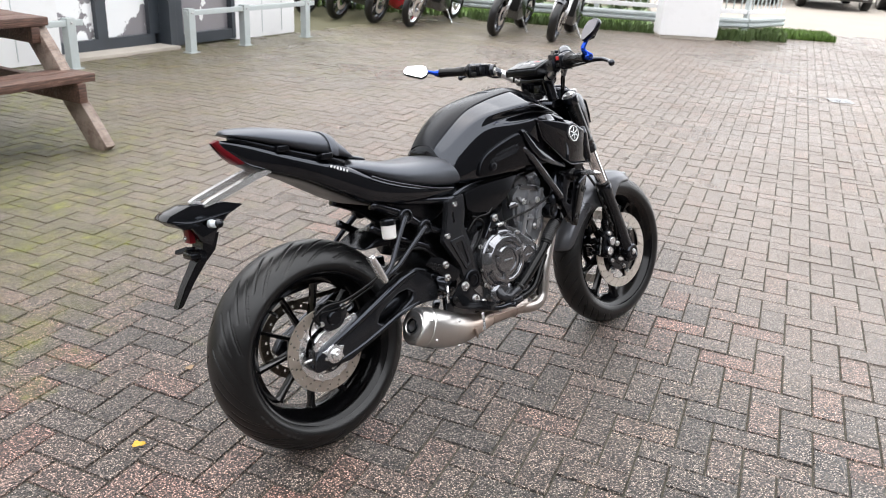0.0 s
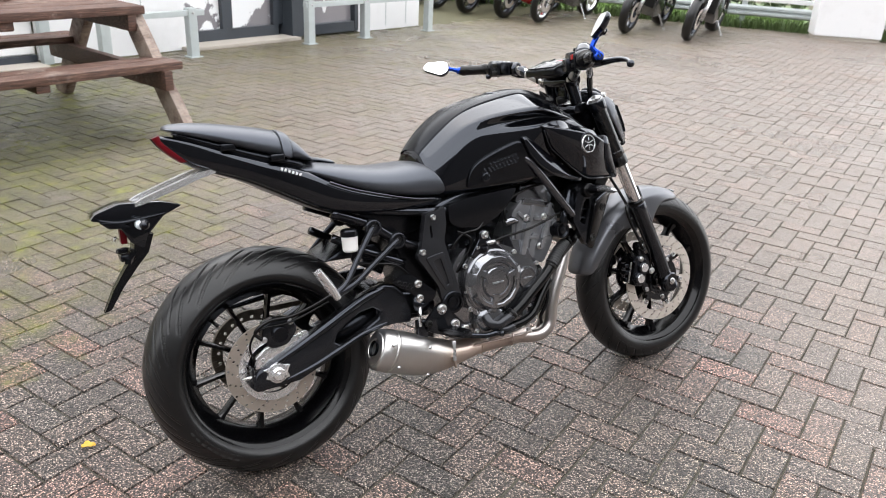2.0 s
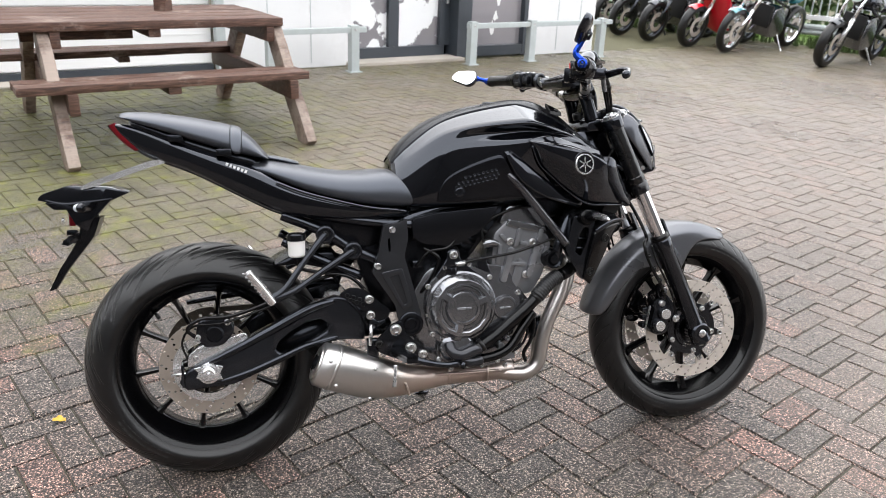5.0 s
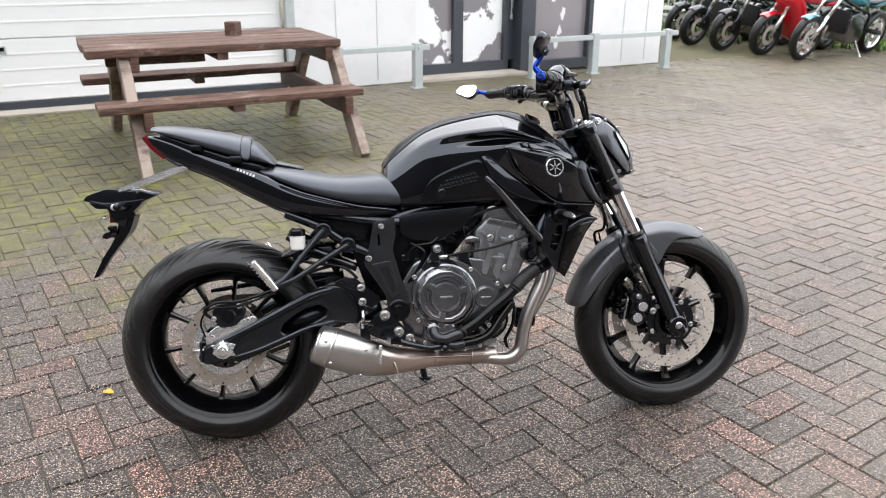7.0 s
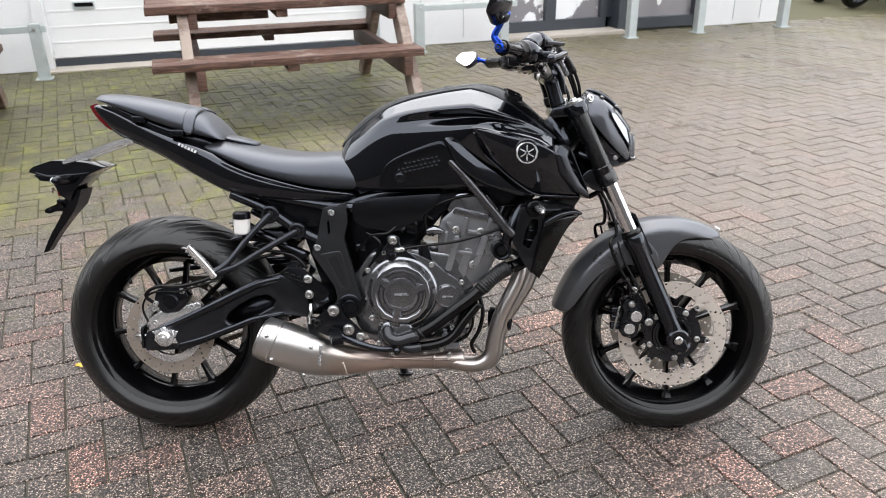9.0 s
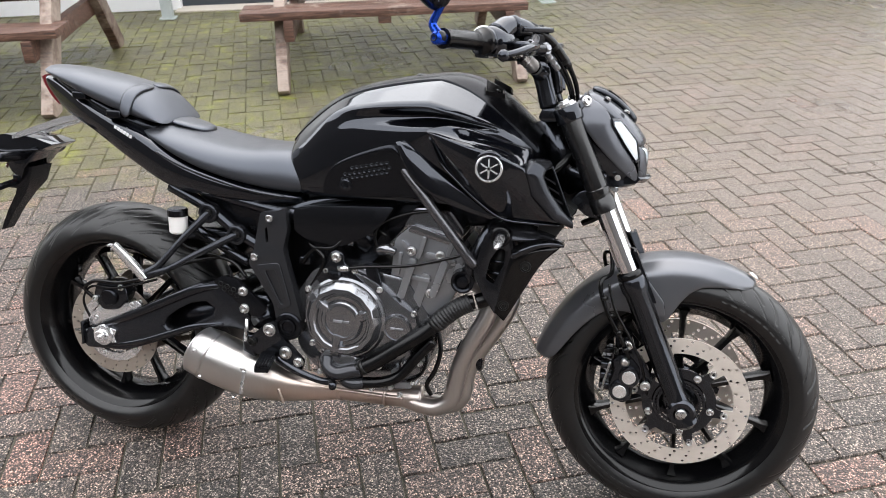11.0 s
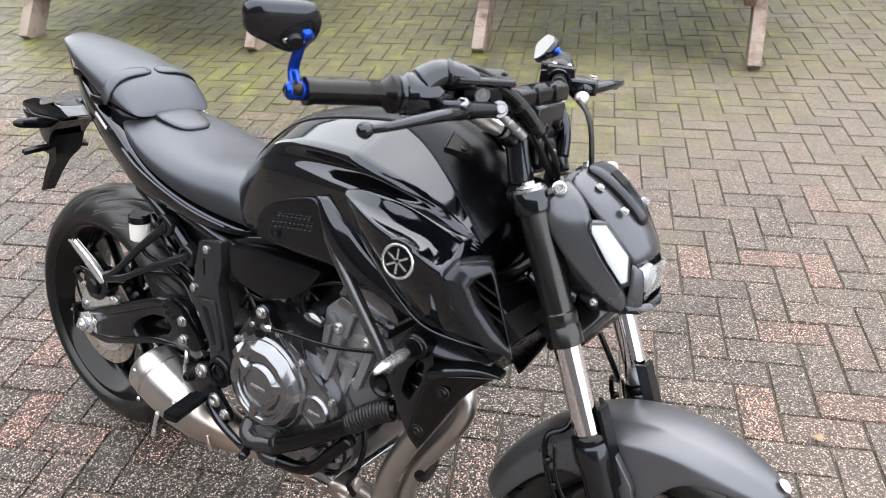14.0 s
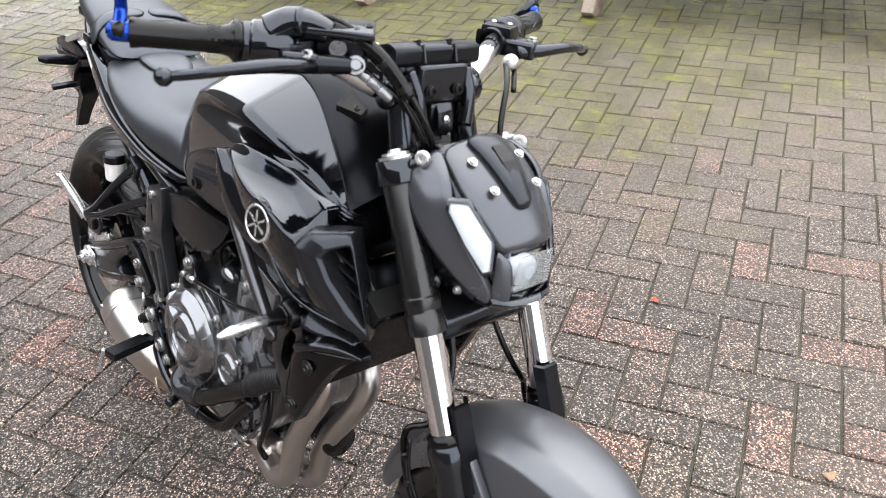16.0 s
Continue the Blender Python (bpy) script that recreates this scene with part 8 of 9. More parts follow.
part("stay_leg", boxes(((1.056, -0.020, 0.940), (1.078, 0.020, 0.987)), bevel=0.005), SATIN, stay)
for y in (-0.024, 0.024):
    part("bolt", bolt_mesh(bmesh.new(), (1.077, y, 1.006), (1, 0, 0.1), 0.0072, 0.006), DARKBOLT, stay, sharp=35)
both("stay_prong", lambda s: tube([(1.085, s * 0.040, 0.955), (1.080, s * 0.046, 0.995), (1.062, s * 0.050, 1.030)], [0.011, 0.009, 0.008], 10), SATIN, stay)
part("lock_badge", plate(round_outline([(1.078, 0.990), (1.084, 0.978), (1.090, 0.950), (1.080, 0.948)], 0.003), -0.012, 0.014, 0.003), SATIN, stay, "small dark badge under the stay")
part("badge_mark", lathe([(0.0055, 0.0), (0.005, 0.0015), (0, 0.0015)], (1.0885, 0.001, 0.968), (1, 0, 0.25), 12), EMBLEM, stay)
for y in (-0.028, 0.028):
    part("shell_seam", boxes(((-0.042, y - 0.0012, 0.0105), (0.050, y + 0.0012, 0.0152)), ((0.046, y - 0.0012, -0.016), (0.0555, y + 0.0012, 0.008))), PLATE, dash, flat=True)

# -- bar-end mirrors --
def mirror(arm, centre, normal, across, sx, sy, label):
    m_ = P("bar_end_mirror", tube(arm, [0.0085, 0.0078, 0.0068, 0.0062], 12), BLUE, None, label)
    n = Vector(normal).normalized()
    a = Vector(across)
    a = (a - n * a.dot(n)).normalized()
    b_ = n.cross(a)
    c = Vector(centre)
    corners = [(-1.08, -0.62), (-0.80, -0.98), (0.72, -1.02), (1.02, -0.35), (0.98, 0.25), (0.62, 1.02), (0.18, 1.06), (-0.98, 0.30)]
    outline = [a * u + b_ * v for u, v in round_outline([(u * sx, v * sy) for u, v in corners], 0.010, 4)]
    rings = [[c + p * f + n * d for p in outline] for f, d in ((0.96, 0.0015), (1.0, 0.0), (1.0, -0.006), (0.93, -0.013), (0.6, -0.018), (0.15, -0.019))]
    part("shell", rings_to(bmesh.new(), rings, cap=True), SATIN, m_, "black mirror shell", sharp=50)
    foot = c + a * (0.25 * sx) + b_ * (0.25 * sy) - n * 0.017
    part("shell_mount", lathe([(0.017, 0.0), (0.016, 0.004), (0.011, 0.006), (0.009, 0.012), (0, 0.013)], foot, -n, 20), MATTE, m_, sharp=35)
    for u in (-0.010, 0.010):
        part("mount_screw", bolt_mesh(bmesh.new(), foot + a * u - n * 0.004, -n, 0.0032, 0.003), BOLT, m_)
    bm = bmesh.new()
    bm.faces.new([bm.verts.new(c + p * 0.94 + n * 0.0020) for p in outline])
    part("glass", bm, MIRROR, m_, "mirror glass", flat=True)
    part("joint", lathe([(0, 0.011), (0.007, 0.009), (0.011, 0.0), (0.007, -0.009), (0, -0.011)], arm[0], (0, 1, 0), 16), DARKBOLT, m_)
    part("joint", lathe([(0, 0.011), (0.007, 0.008), (0.010, 0.0), (0.007, -0.008), (0, -0.011)], arm[-1], (0, 1, 0), 16), BLUE, m_)
    return m_


mirror([(0.906, -0.368, 1.060), (0.889, -0.358, 1.080), (0.900, -0.362, 1.104), (0.915, -0.366, 1.128)], (0.892, -0.383, 1.138), (-0.78, 0.41, 0.48), (0.45, 0.89, -0.02), 0.047, 0.033, "raised bar-end mirror on a blue arm")
mirror([(0.903, 0.364, 1.053), (0.895, 0.378, 1.060), (0.886, 0.388, 1.064), (0.870, 0.396, 1.068)], (0.834, 0.409, 1.075), (-0.57, -0.52, 0.635), (0.46, -0.84, -0.28), 0.048, 0.028, "lowered bar-end mirror on a blue arm")

# ---- parked motorcycles along the fence ----
def parked_bike(style, front_at, heading, lean, label, paint, metalwork):
    """A plainer machine; local x ahead, front wheel's foot at the given place."""
    wb, rake, R = (1.62, 0.62, 0.31) if style == "chopper" else (1.42, 0.44, 0.305)
    top = thing("parked_motorcycle", label, "motorcycle", "motorcycles parked along the fence",
                Matrix.Translation((front_at[0], front_at[1], 0.002)) @ Matrix.Rotation(heading, 4, "Z") @ Matrix.Rotation(lean, 4, "X") @ Matrix.Translation((-wb, 0, 0)))
    q = lambda name, bm, m, par=None, lab="", **k: part(name, bm, m, par or top, lab, **k)
    thin = style == "chopper"
    for x, w in ((0, 0.17), (wb, 0.10 if thin else 0.12)):
        c = (x, 0, R)
        n = "rear_wheel" if x == 0 else "front_wheel"
        rim = q(n, lathe([(R - 0.09, -w * 0.36), (R - 0.078, -w * 0.42), (R - 0.08, -w * 0.3), (R - 0.10, 0), (R - 0.08, w * 0.3), (R - 0.078, w * 0.42), (R - 0.09, w * 0.36), (R - 0.105, 0)], c, (0, 1, 0), 40, closed=True), metalwork if thin else SATIN, sharp=40)
        prof = [(R - 0.085, -w * 0.40), (R - 0.05, -w * 0.5), (R - 0.022, -w * 0.43), (R - 0.004, -w * 0.2), (R, 0), (R - 0.004, w * 0.2), (R - 0.022, w * 0.43), (R - 0.05, w * 0.5), (R - 0.085, w * 0.40)]
        q("tyre", lathe(prof, c, (0, 1, 0), 48), RUBBER, rim)
        for k in range(16 if thin else 6):
            a = 2 * math.pi * k / (16 if thin else 6)
            q("spoke", tube([(x + 0.03 * math.cos(a), 0, R + 0.03 * math.sin(a)), (x + (R - 0.09) * math.cos(a), 0, R + (R - 0.09) * math.sin(a))], 0.004 if thin else 0.013, 6), metalwork if thin else SATIN, rim)
        for s in ((-1, 1) if x else (1,)):
            q("brake_disc", lathe([(0.08, s * 0.06), (0.14, s * 0.06), (0.14, s * 0.066), (0.08, s * 0.066)], c, (0, 1, 0), 40, closed=True), DISC, rim, flat=True)
    for s in (-1, 1):
        leg = q("fork_leg", tube([(wb + 0.01, s * 0.095, R), (wb + 0.01 - math.sin(rake) * 0.36, s * 0.095, R + math.cos(rake) * 0.36)], 0.027, 14), metalwork, None, "fork leg")
        q("stanchion", tube([(wb + 0.01 - math.sin(rake) * 0.34, s * 0.095, R + math.cos(rake) * 0.34), (wb + 0.01 - math.sin(rake) * 0.80, s * 0.095, R + math.cos(rake) * 0.80)], 0.021, 14), CHROME, leg)
        q("caliper", plate(round_outline([(wb - 0.14, R + 0.02), (wb - 0.08, R + 0.08), (wb - 0.05, R + 0.02), (wb - 0.10, R - 0.05)], 0.01), s * 0.055, s * 0.10, 0.006), SATIN, leg)
    arc = [[(wb + (R + 0.022) * math.cos(radians(a)), y, R + (R + 0.022 - abs(y) * 0.35) * math.sin(radians(a))) for y in (-0.07, -0.04, 0, 0.04, 0.07, 0.066, 0, -0.066)] for a in (150, 130, 110, 90, 70, 58)]
    q("front_fender", rings_to(bmesh.new(), arc), paint, None, "front fender", sharp=50)
    q("engine", plate(round_outline([(0.50, 0.30), (0.58, 0.22), (0.88, 0.22), (0.94, 0.42), (0.90, 0.62), (0.72, 0.66), (0.56, 0.50)], 0.03), -0.16, 0.16, 0.02), ENGINE, None, "dark engine block", sharp=45)
    q("clutch_cover", lathe([(0.10, -0.16), (0.10, -0.185), (0.08, -0.20), (0, -0.205)], (0.68, 0, 0.42), (0, 1, 0), 32), metalwork, None)
    for k in range(5):
        q("cooling_fin", boxes(((0.74, -0.155, 0.47 + 0.03 * k), (0.93, 0.155, 0.477 + 0.03 * k)), bevel=0.002), metalwork if thin else ENGINE)
    q("fuel_tank", body([(0.45, [(0, 0.80), (0.07, 0.79), (0.11, 0.74), (0.10, 0.68), (0, 0.66)]), (0.60, [(0, 0.90), (0.10, 0.88), (0.16, 0.80), (0.14, 0.70), (0, 0.67)]), (0.80, [(0, 0.95), (0.11, 0.93), (0.18, 0.83), (0.15, 0.72), (0, 0.69)]), (1.0, [(0, 0.92), (0.07, 0.90), (0.11, 0.82), (0.09, 0.76), (0, 0.74)])]), paint, None, "fuel tank", sub=2)
    q("seat", body([(-0.15, [(0, 0.86), (0.07, 0.855), (0.10, 0.83), (0, 0.80)]), (0.05, [(0, 0.84), (0.10, 0.83), (0.14, 0.79), (0, 0.76)]), (0.28, [(0, 0.79), (0.11, 0.78), (0.15, 0.74), (0, 0.71)]), (0.48, [(0, 0.80), (0.08, 0.79), (0.12, 0.72), (0, 0.70)])]), VINYL, None, "black seat", sub=2)
    q("tail", body([(-0.28, [(0, 0.83), (0.05, 0.825), (0.06, 0.79), (0, 0.78)]), (0.05, [(0, 0.80), (0.12, 0.79), (0.13, 0.70), (0, 0.68)]), (0.35, [(0, 0.74), (0.13, 0.72), (0.13, 0.64), (0, 0.62)])]), paint, None, "tail piece", sub=1)
    for s in (-1, 1):
        q("swingarm", plate([(-0.04, R - 0.03), (-0.04, R + 0.03), (0.52, 0.44), (0.52, 0.37)], s * 0.10, s * 0.13, 0.006), SATIN)
        q("frame_tube", tube([(wb - 0.42, s * 0.03, 0.86), (0.80, s * 0.14, 0.70), (0.48, s * 0.14, 0.60), (0.46, s * 0.13, 0.36)], 0.02, 12), SATIN)
    q("exhaust", tube([(0.92, -0.08, 0.52), (0.98, -0.12, 0.36), (0.92, -0.15, 0.24), (0.60, -0.17, 0.22), (0.25, -0.18, 0.30), (-0.15, -0.19, 0.36)], [0.022, 0.022, 0.022, 0.025, 0.045, 0.05], 14), CHROME if thin else EXHAUST, None, "exhaust pipe")
    q("handlebar", tube([(wb - 0.52, -0.37, 1.05), (wb - 0.42, -0.2, 1.08), (wb - 0.36, 0, 1.02), (wb - 0.42, 0.2, 1.08), (wb - 0.52, 0.37, 1.05)], 0.013, 10), SATIN)
    q("radiator", boxes(((0.96, -0.15, 0.36), (0.99, 0.15, 0.66)), bevel=0.006), MESHCORE)
    q("side_stand", tube([(0.62, 0.15, 0.25), (0.60, 0.25, 0.10), (0.60, 0.29, 0.055)], 0.012, 8), metalwork)
    if style == "faired":
        q("fairing", body([(0.62, [(0, 0.30), (0.17, 0.32), (0.20, 0.28), (0.12, 0.17), (0, 0.16)]), (0.85, [(0, 0.62), (0.20, 0.60), (0.23, 0.40), (0.15, 0.18), (0, 0.16)]), (1.02, [(0, 0.90), (0.20, 0.86), (0.24, 0.62), (0.16, 0.34), (0, 0.30)]), (1.20, [(0, 0.98), (0.16, 0.95), (0.20, 0.80), (0.12, 0.70), (0, 0.68)]), (1.42, [(0, 0.88), (0.08, 0.86), (0.09, 0.80), (0.05, 0.74), (0, 0.73)])]), paint, None, "glossy fairing", sub=2)
        for s in (-1, 1):
            q("headlight", boxes(((1.33, s * 0.085 - 0.035, 0.80), (1.37, s * 0.085 + 0.035, 0.84)), bevel=0.012), WHITELENS)
        q("windscreen", body([(1.10, [(0, 1.10), (0.10, 1.06), (0.14, 0.98), (0, 0.97)]), (1.25, [(0, 1.0), (0.09, 0.97), (0.12, 0.93), (0, 0.92)])]), DARKGLASS, None, sub=1)
    else:
        q("headlight", lathe([(0, -0.10), (0.05, -0.09), (0.085, -0.03), (0.09, 0.03), (0.086, 0.035)], (wb - 0.24, 0, 0.90), (1, 0, -0.05), 28), metalwork if thin else SATIN, None, "round headlight", sharp=40)
        q("headlight_glass", lathe([(0.085, 0.034), (0.06, 0.045), (0, 0.05)], (wb - 0.24, 0, 0.90), (1, 0, -0.05), 28), WHITELENS)
    return top


HEAD_TO = math.atan2(-0.97, -0.22)
parked_bike("naked", (-4.75, 13.35), HEAD_TO, radians(-11), "dark naked motorcycle parked at the back of the row", GLOSS, SATIN)
parked_bike("naked", (-4.15, 12.75), HEAD_TO, radians(-11), "black naked motorcycle parked near the wall corner", GLOSS, SATIN)
parked_bike("naked", (-3.52, 12.48), HEAD_TO, radians(-11), "black motorcycle parked beside the red one", GLOSS, SATIN)
parked_bike("faired", (-2.86, 12.36), HEAD_TO, radians(-11), "red faired sports motorcycle parked by the fence", REDPAINT, ALU)
parked_bike("chopper", (-2.25, 12.22), HEAD_TO + 0.03, radians(-11), "teal and chrome chopper with long raked forks", TEALPAINT, CHROME)
parked_bike("naked", (-0.92, 12.0), HEAD_TO + 0.05, radians(-11), "black motorcycle with silver forks by the fence", GLOSS, ALU)
parked_bike("naked", (-0.05, 11.82), HEAD_TO + 0.10, radians(-11), "black motorcycle with silver engine by the white pillar", GLOSS, ALU)


# ---- fence, guard beam, pillar ----
def fence(p0, p1, label, bars=True):
    a, b_ = Vector((*p0, 0)), Vector((*p1, 0))
    L = (b_ - a).length
    m = Matrix.Translation(a) @ Matrix.Rotation(math.atan2(b_.y - a.y, b_.x - a.x), 4, "Z")
    f = thing("fence", label, "fence", "yard fences", m)
    part("guard_beam", rings_to(bmesh.new(), [[(x, -0.03, 0.18), (x, -0.065, 0.205), (x, -0.065, 0.235), (x, -0.03, 0.26), (x, -0.065, 0.285), (x, -0.065, 0.315), (x, -0.03, 0.34), (x, -0.022, 0.34), (x, -0.022, 0.18)] for x in (0, L)]), GALVA, f, "galvanised guard beam", flat=True)
    part("bottom_rail", boxes(((0, -0.03, 0.40), (L, 0.03, 0.465)), bevel=0.005), WHITEWALL, f, "white bottom rail", flat=True)
    part("top_rail", boxes(((0, -0.025, 1.30), (L, 0.025, 1.35)), bevel=0.005), WHITEWALL, f, flat=True)
    bar = bmesh.new()
    box(bar, (-0.008, -0.008, 0.46), (0.008, 0.008, 1.30))
    bo = part("bar", bar, GALVA, f, flat=True)
    n = int(L / 0.115)
    for k in range(1, n):
        o = new("bar", bo.data)
        o.parent = f
        o.matrix_basis = Matrix.Translation((k * L / n, 0, 0))
    for k in range(int(L / 1.6) + 1):
        x = min(L, k * 1.6)
        part("post", boxes(((x - 0.04, -0.02, 0), (x + 0.04, 0.05, 1.38)), bevel=0.006), GALVA, f, flat=True)
    return f


fence((-7.5, 14.25), (1.55, 14.05), "galvanised bar fence with guard beam behind the motorcycles")
fence((2.42, 13.95), (2.92, 14.12), "short galvanised bar fence beside the white pillar")
fence((2.92, 14.12), (3.62, 14.95), "galvanised fence end with guard beam by the grass")
pil = thing("sign_pillar", "plain white square pillar standing at the fence", "pillar", m=Matrix.Translation((1.97, 13.55, 0)) @ Matrix.Rotation(radians(10), 4, "Z"))
part("pillar_body", boxes(((-0.455, -0.08, 0.05), (0.455, 0.35, 2.6)), bevel=0.012), WHITEWALL, pil, flat=True)
part("plinth", boxes(((-0.44, -0.06, 0.0), (0.44, 0.33, 0.05)), bevel=0.004), CONCRETE, pil, flat=True)


# ---- weeds and grass ----
def blades(name, spots, material, h, w, n, seed, label, category):
    rng = np.random.default_rng(seed)
    verts, faces = [], []
    for (x0, y0, x1, y1) in spots:
        for _ in range(n):
            f = rng.random()
            x, y = x0 + (x1 - x0) * rng.random(), y0 + (y1 - y0) * rng.random()
            a, hh, ww = rng.random() * 6.28, h * (0.4 + 0.9 * rng.random()), w * (0.5 + rng.random())
            dx, dy = math.cos(a), math.sin(a)
            lx, ly = (rng.random() - 0.5) * hh * 0.9, (rng.random() - 0.5) * hh * 0.9
            k = len(verts)
            verts += [(x - dx * ww, y - dy * ww, 0), (x + dx * ww, y + dy * ww, 0), (x + lx * 0.4 + dx * ww, y + ly * 0.4 + dy * ww, hh * 0.6), (x + lx * 0.4 - dx * ww, y + ly * 0.4 - dy * ww, hh * 0.6), (x + lx, y + ly, hh)]
            faces += [(k, k + 1, k + 2, k + 3), (k + 3, k + 2, k + 4)]
    me = bpy.data.meshes.new(name)
    me.from_pydata(verts, [], faces)
    me.materials.append(material)
    return tagged(new(name, me), label, category, kind="stuff")


blades("weeds", [(-7.4, 14.0, 1.5, 14.25), (-1.6, 13.9, 1.5, 14.1), (2.42, 13.8, 3.0, 14.05), (2.9, 14.1, 3.6, 14.7)], WEEDS, 0.16, 0.010, 900, 3, "green weeds along the foot of the fence", "weeds")
blades("grass", [(3.45, 14.7, 4.5, 15.6), (-7.5, 14.4, 1.4, 16.4)], GRASS, 0.10, 0.006, 6000, 4, "short green grass beyond the fence", "grass")
verge = part("verge", boxes(((-7.6, 14.3, -0.02), (1.5, 18.5, 0.012))), GRASS, None, flat=True)
tagged(verge, "mown grass verge behind the fence", "verge", kind="structure")


def hedge(x0, x1, y, h, label):
    rng = np.random.default_rng(11)
    n = int((x1 - x0) * 900)
    verts, faces = [], []
    px, pz, py = rng.uniform(x0, x1, n), rng.random(n) ** 0.8 * h, y + rng.normal(0, 0.35, n)
    for x, yy, z in zip(px, py, pz):
        d = rng.normal(0, 1, (2, 3))
        d /= np.linalg.norm(d, axis=1)[:, None]
        d *= 0.05 + 0.05 * rng.random()
        k = len(verts)
        verts += [(x - d[0, 0], yy - d[0, 1], abs(z - d[0, 2])), (x + d[1, 0], yy + d[1, 1], abs(z + d[1, 2])), (x + d[0, 0], yy + d[0, 1], abs(z + d[0, 2])), (x - d[1, 0], yy - d[1, 1], abs(z - d[1, 2]))]
        faces.append((k, k + 1, k + 2, k + 3))
    me = bpy.data.meshes.new("hedge")
    me.from_pydata(verts, [], faces)
    me.materials.append(HEDGE)
    return tagged(new("hedge", me), label, "hedge", kind="stuff")


hedge(-9, 1.5, 17.3, 2.2, "dark green hedge behind the grass verge")
road = part("road", boxes(((1.6, 15.0, -0.02), (40, 60, -0.004))), varied("pale_worn_asphalt", (0.30, 0.265, 0.225), 0.85, amount=0.18, scale=0.8, grain=90, relief=0.3), None, flat=True)
tagged(road, "pale worn asphalt beyond the yard", "road", kind="structure")


def parked_car(at, turn, label):
    c = thing("car", label, "car", "cars parked beyond the yard", Matrix.Translation((*at, 0)) @ Matrix.Rotation(turn, 4, "Z"))
    # local y points back, the nose at y = 0
    st = [(0.0, 0.62, 0.30, 0.70), (0.12, 0.78, 0.22, 0.82), (0.9, 0.92, 0.20, 0.87), (1.35, 0.98, 0.20, 0.88), (2.0, 1.42, 0.20, 0.86), (3.0, 1.45, 0.20, 0.86), (3.7, 1.0, 0.22, 0.86), (4.1, 0.9, 0.28, 0.80)]
    bm = rings_to(bmesh.new(), [[(-w, y, lo), (-w * 1.02, y, lo + 0.3), (-w * 0.92, y, hi - 0.12), (-w * 0.7, y, hi), (w * 0.7, y, hi), (w * 0.92, y, hi - 0.12), (w * 1.02, y, lo + 0.3), (w, y, lo)] for y, hi, lo, w in st])
    part("body", bm, CARPAINT, c, "black car body", sub=2)
    part("windscreen", rings_to(bmesh.new(), [[(-0.68, y, z), (0.68, y, z), (0.68, y + 0.02, z - 0.03), (-0.68, y + 0.02, z - 0.03)] for y, z in ((1.33, 1.0), (1.95, 1.41))]), DARKGLASS, c, flat=True)
    part("bumper", boxes(((-0.78, -0.06, 0.24), (0.78, 0.1, 0.46)), bevel=0.05), CARPAINT, c)
    part("grille", boxes(((-0.45, -0.07, 0.28), (0.45, -0.05, 0.38)), bevel=0.01), MATTE, c)
    pl = part("number_plate", boxes(((-0.26, -0.09, 0.40), (0.26, -0.07, 0.51)), bevel=0.004), YELLOWPLATE, c, "yellow number plate")
    for k in range(6):
        part("plate_bar", boxes(((-0.21 + k * 0.073, -0.094, 0.425), (-0.165 + k * 0.073, -0.09, 0.485))), MATTE, pl, flat=True)
    for s in (-1, 1):
        part("headlight", boxes(((s * 0.66 - 0.13, -0.03, 0.50), (s * 0.66 + 0.13, 0.1, 0.66)), bevel=0.04), WHITELENS, c, "clear headlight")
        part("fog_lamp", boxes(((s * 0.6 - 0.06, -0.08, 0.30), (s * 0.6 + 0.06, -0.04, 0.38)), bevel=0.02), WHITELENS, c)
        for y in (0.75, 3.3):
            w = part("wheel", lathe([(0, -0.1), (0.2, -0.1), (0.21, -0.08), (0.21, 0.08), (0.2, 0.1), (0, 0.1)], (s * 0.78, y, 0.31), (1, 0, 0), 28), ALU, c, sharp=40)
            part("tyre", lathe([(0.2, -0.1), (0.29, -0.105), (0.31, -0.07), (0.31, 0.07), (0.29, 0.105), (0.2, 0.1)], (s * 0.78, y, 0.31), (1, 0, 0), 32), RUBBER, w)
    return c


parked_car((6.35, 22.5), radians(-4), "black parked car with a yellow number plate")
parked_car((8.6, 23.4), radians(-4), "dark parked car next to another car")
parked_car((4.1, 22.6), radians(-4), "dark parked car behind the fence")

# ---- added dark walls, unseen behind the camera, that darken low reflections ----
DARKWALL = varied("unseen_dark_wall", (0.068, 0.064, 0.063), 0.8, amount=0.3, scale=1.5, grain=40, relief=0.3)
for nm, lo, hi in (("wall_yard_south", (-12, -9.3, 0), (10.8, -9.0, 7.0)), ("wall_yard_east", (10.5, -9.0, 0), (10.8, 7.0, 7.0))):
    w = part(nm, boxes((lo, hi)), DARKWALL, None, flat=True)
    tagged(w, "unseen dark wall added to block low sky and darken reflections", "wall", kind="structure")

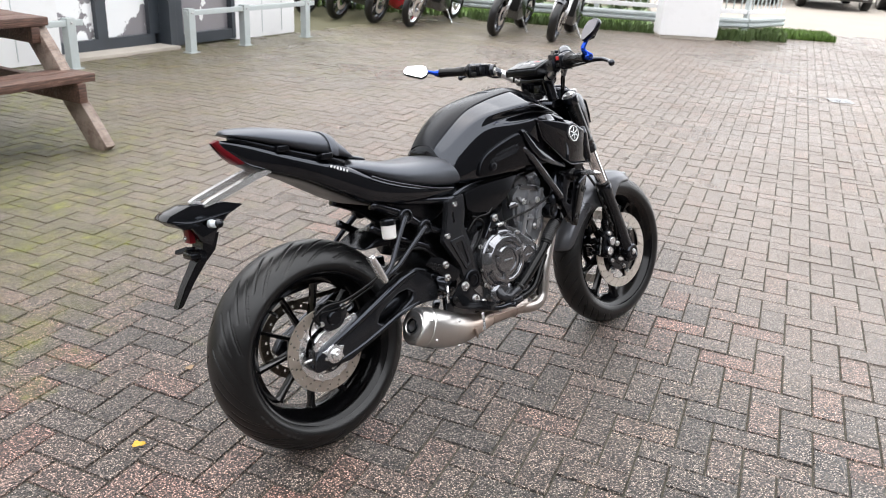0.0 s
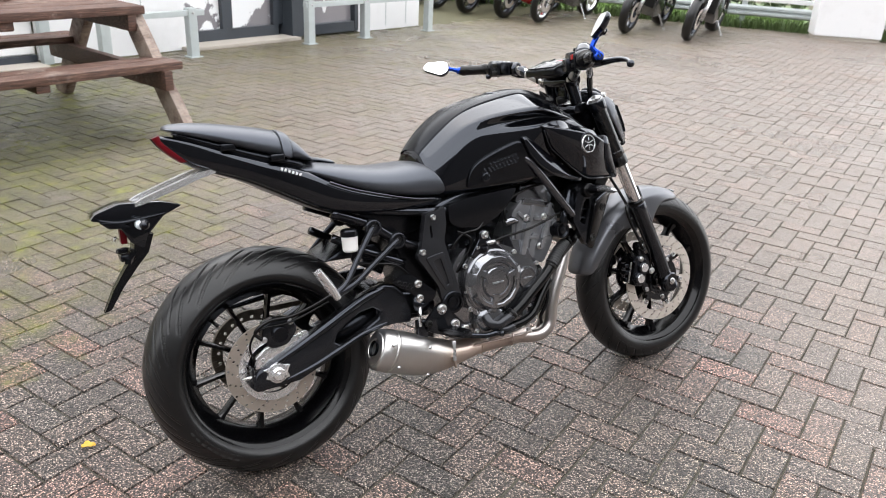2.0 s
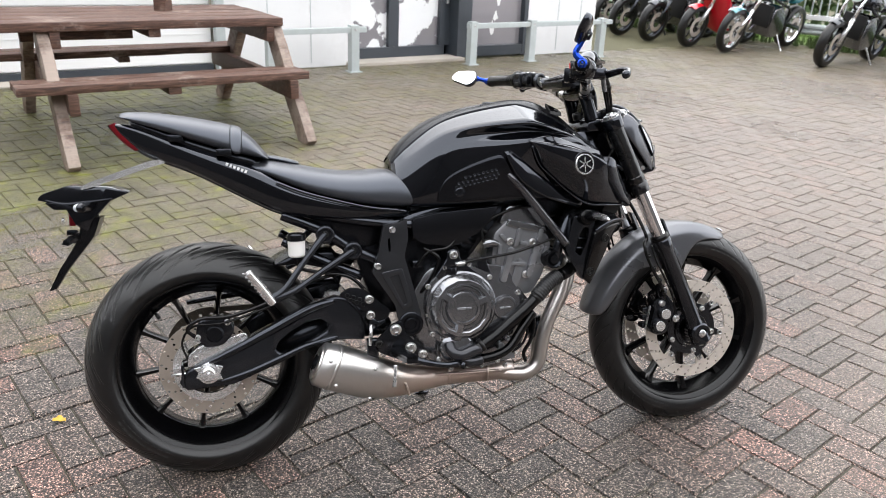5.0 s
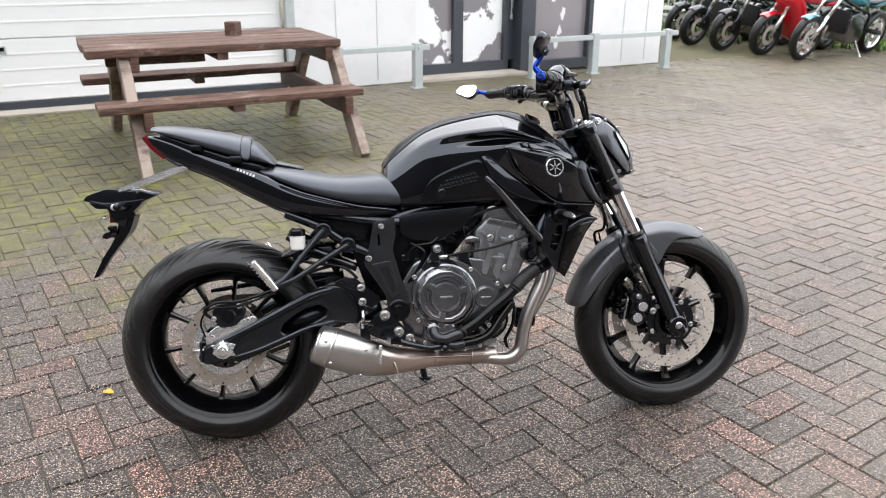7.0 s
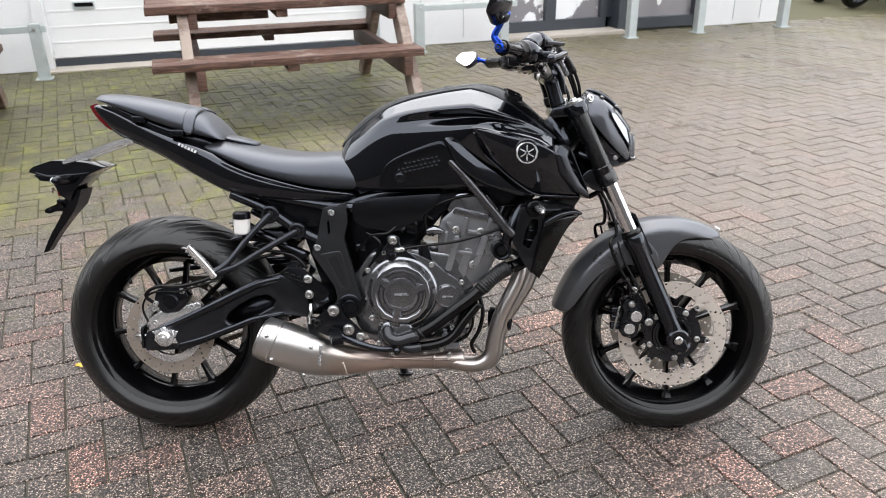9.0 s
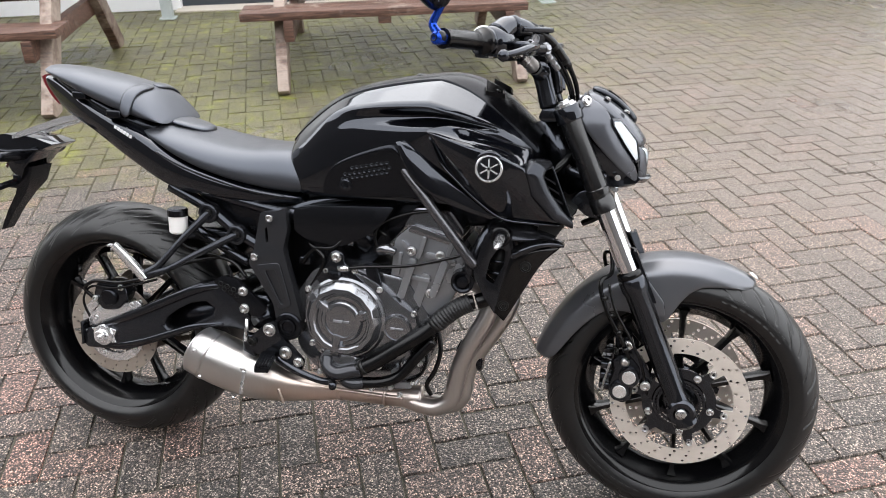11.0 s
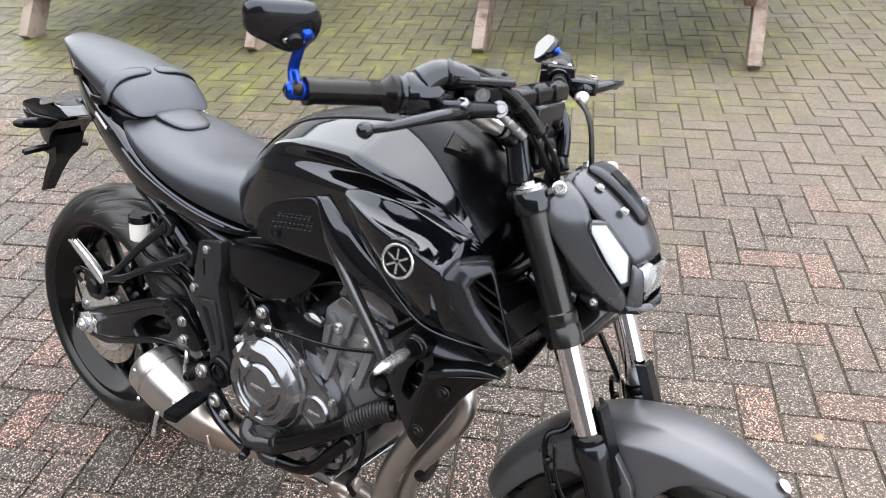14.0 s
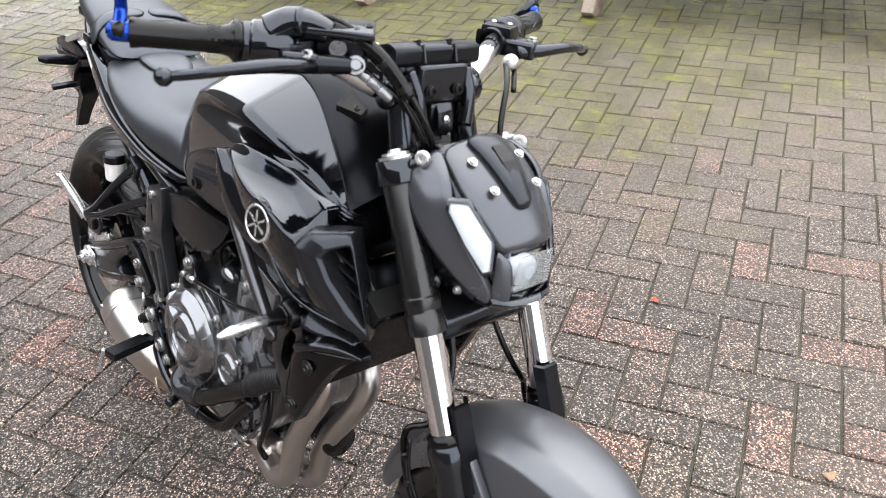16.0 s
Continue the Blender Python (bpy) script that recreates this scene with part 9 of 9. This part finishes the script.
# ---- small things on the pavers ----
def drain(at, turn):
    d = thing("drain_grate", "small dark iron drain grate set in the pavers", "drain", m=Matrix.Translation((*at, 0.002)) @ Matrix.Rotation(turn, 4, "Z"))
    part("frame", rings_to(bmesh.new(), [[(-0.11, -0.11, 0.004), (0.11, -0.11, 0.004), (0.11, 0.11, 0.004), (-0.11, 0.11, 0.004)], [(-0.09, -0.09, 0.004), (0.09, -0.09, 0.004), (0.09, 0.09, 0.004), (-0.09, 0.09, 0.004)]], cap=False), ENGINE, d, flat=True)
    for k in range(6):
        part("slat", boxes(((-0.09, -0.088 + k * 0.032, 0.0), (0.09, -0.07 + k * 0.032, 0.005))), ENGINE, d, flat=True)


drain((3.18, 8.98), 0.1)


def leaf(at, size, turn, material, label):
    rng = random.Random(int(at[0] * 1000))
    bm = bmesh.new()
    pts = []
    n = 14
    for k in range(n):
        t = 2 * math.pi * k / n
        r = size * (0.55 + 0.45 * abs(math.cos(t * 1.5)) + 0.1 * rng.random())
        pts.append((r * math.cos(t), r * 0.7 * math.sin(t), 0.006 + 0.25 * size * math.sin(2.3 * t) ** 2))
    c = bm.verts.new((0, 0, 0.004))
    vs = [bm.verts.new(p) for p in pts]
    for a, b_ in zip(vs, vs[1:] + vs[:1]):
        bm.faces.new((c, a, b_))
    ob = part("fallen_leaf", bm, material, None)
    ob.matrix_basis = Matrix.Translation((*at, 0.003)) @ Matrix.Rotation(turn, 4, "Z")
    so = ob.modifiers.new("thickness", "SOLIDIFY")
    so.thickness = 0.0008
    return tagged(ob, label, "leaf", "leaves on the pavers")


leaf((-0.462, 1.913), 0.021, 0.4, LEAFYELLOW, "small yellow leaf lying on the pavers")
leaf((-0.53, 2.34), 0.018, 1.4, LEAFBROWN, "small dry brown leaf beside the rear wheel")
leaf((0.26, 3.83), 0.016, 2.2, LEAFBROWN, "curled brown leaf lying on reddish pavers")
leaf((-0.31, 3.48), 0.013, 0.9, varied("orange_red_scrap", (0.62, 0.07, 0.02), 0.5, amount=0.2, scale=60, relief=0.05), "tiny orange-red leaf scrap on the pavers")

# ---- paving last ----
lay_paving()
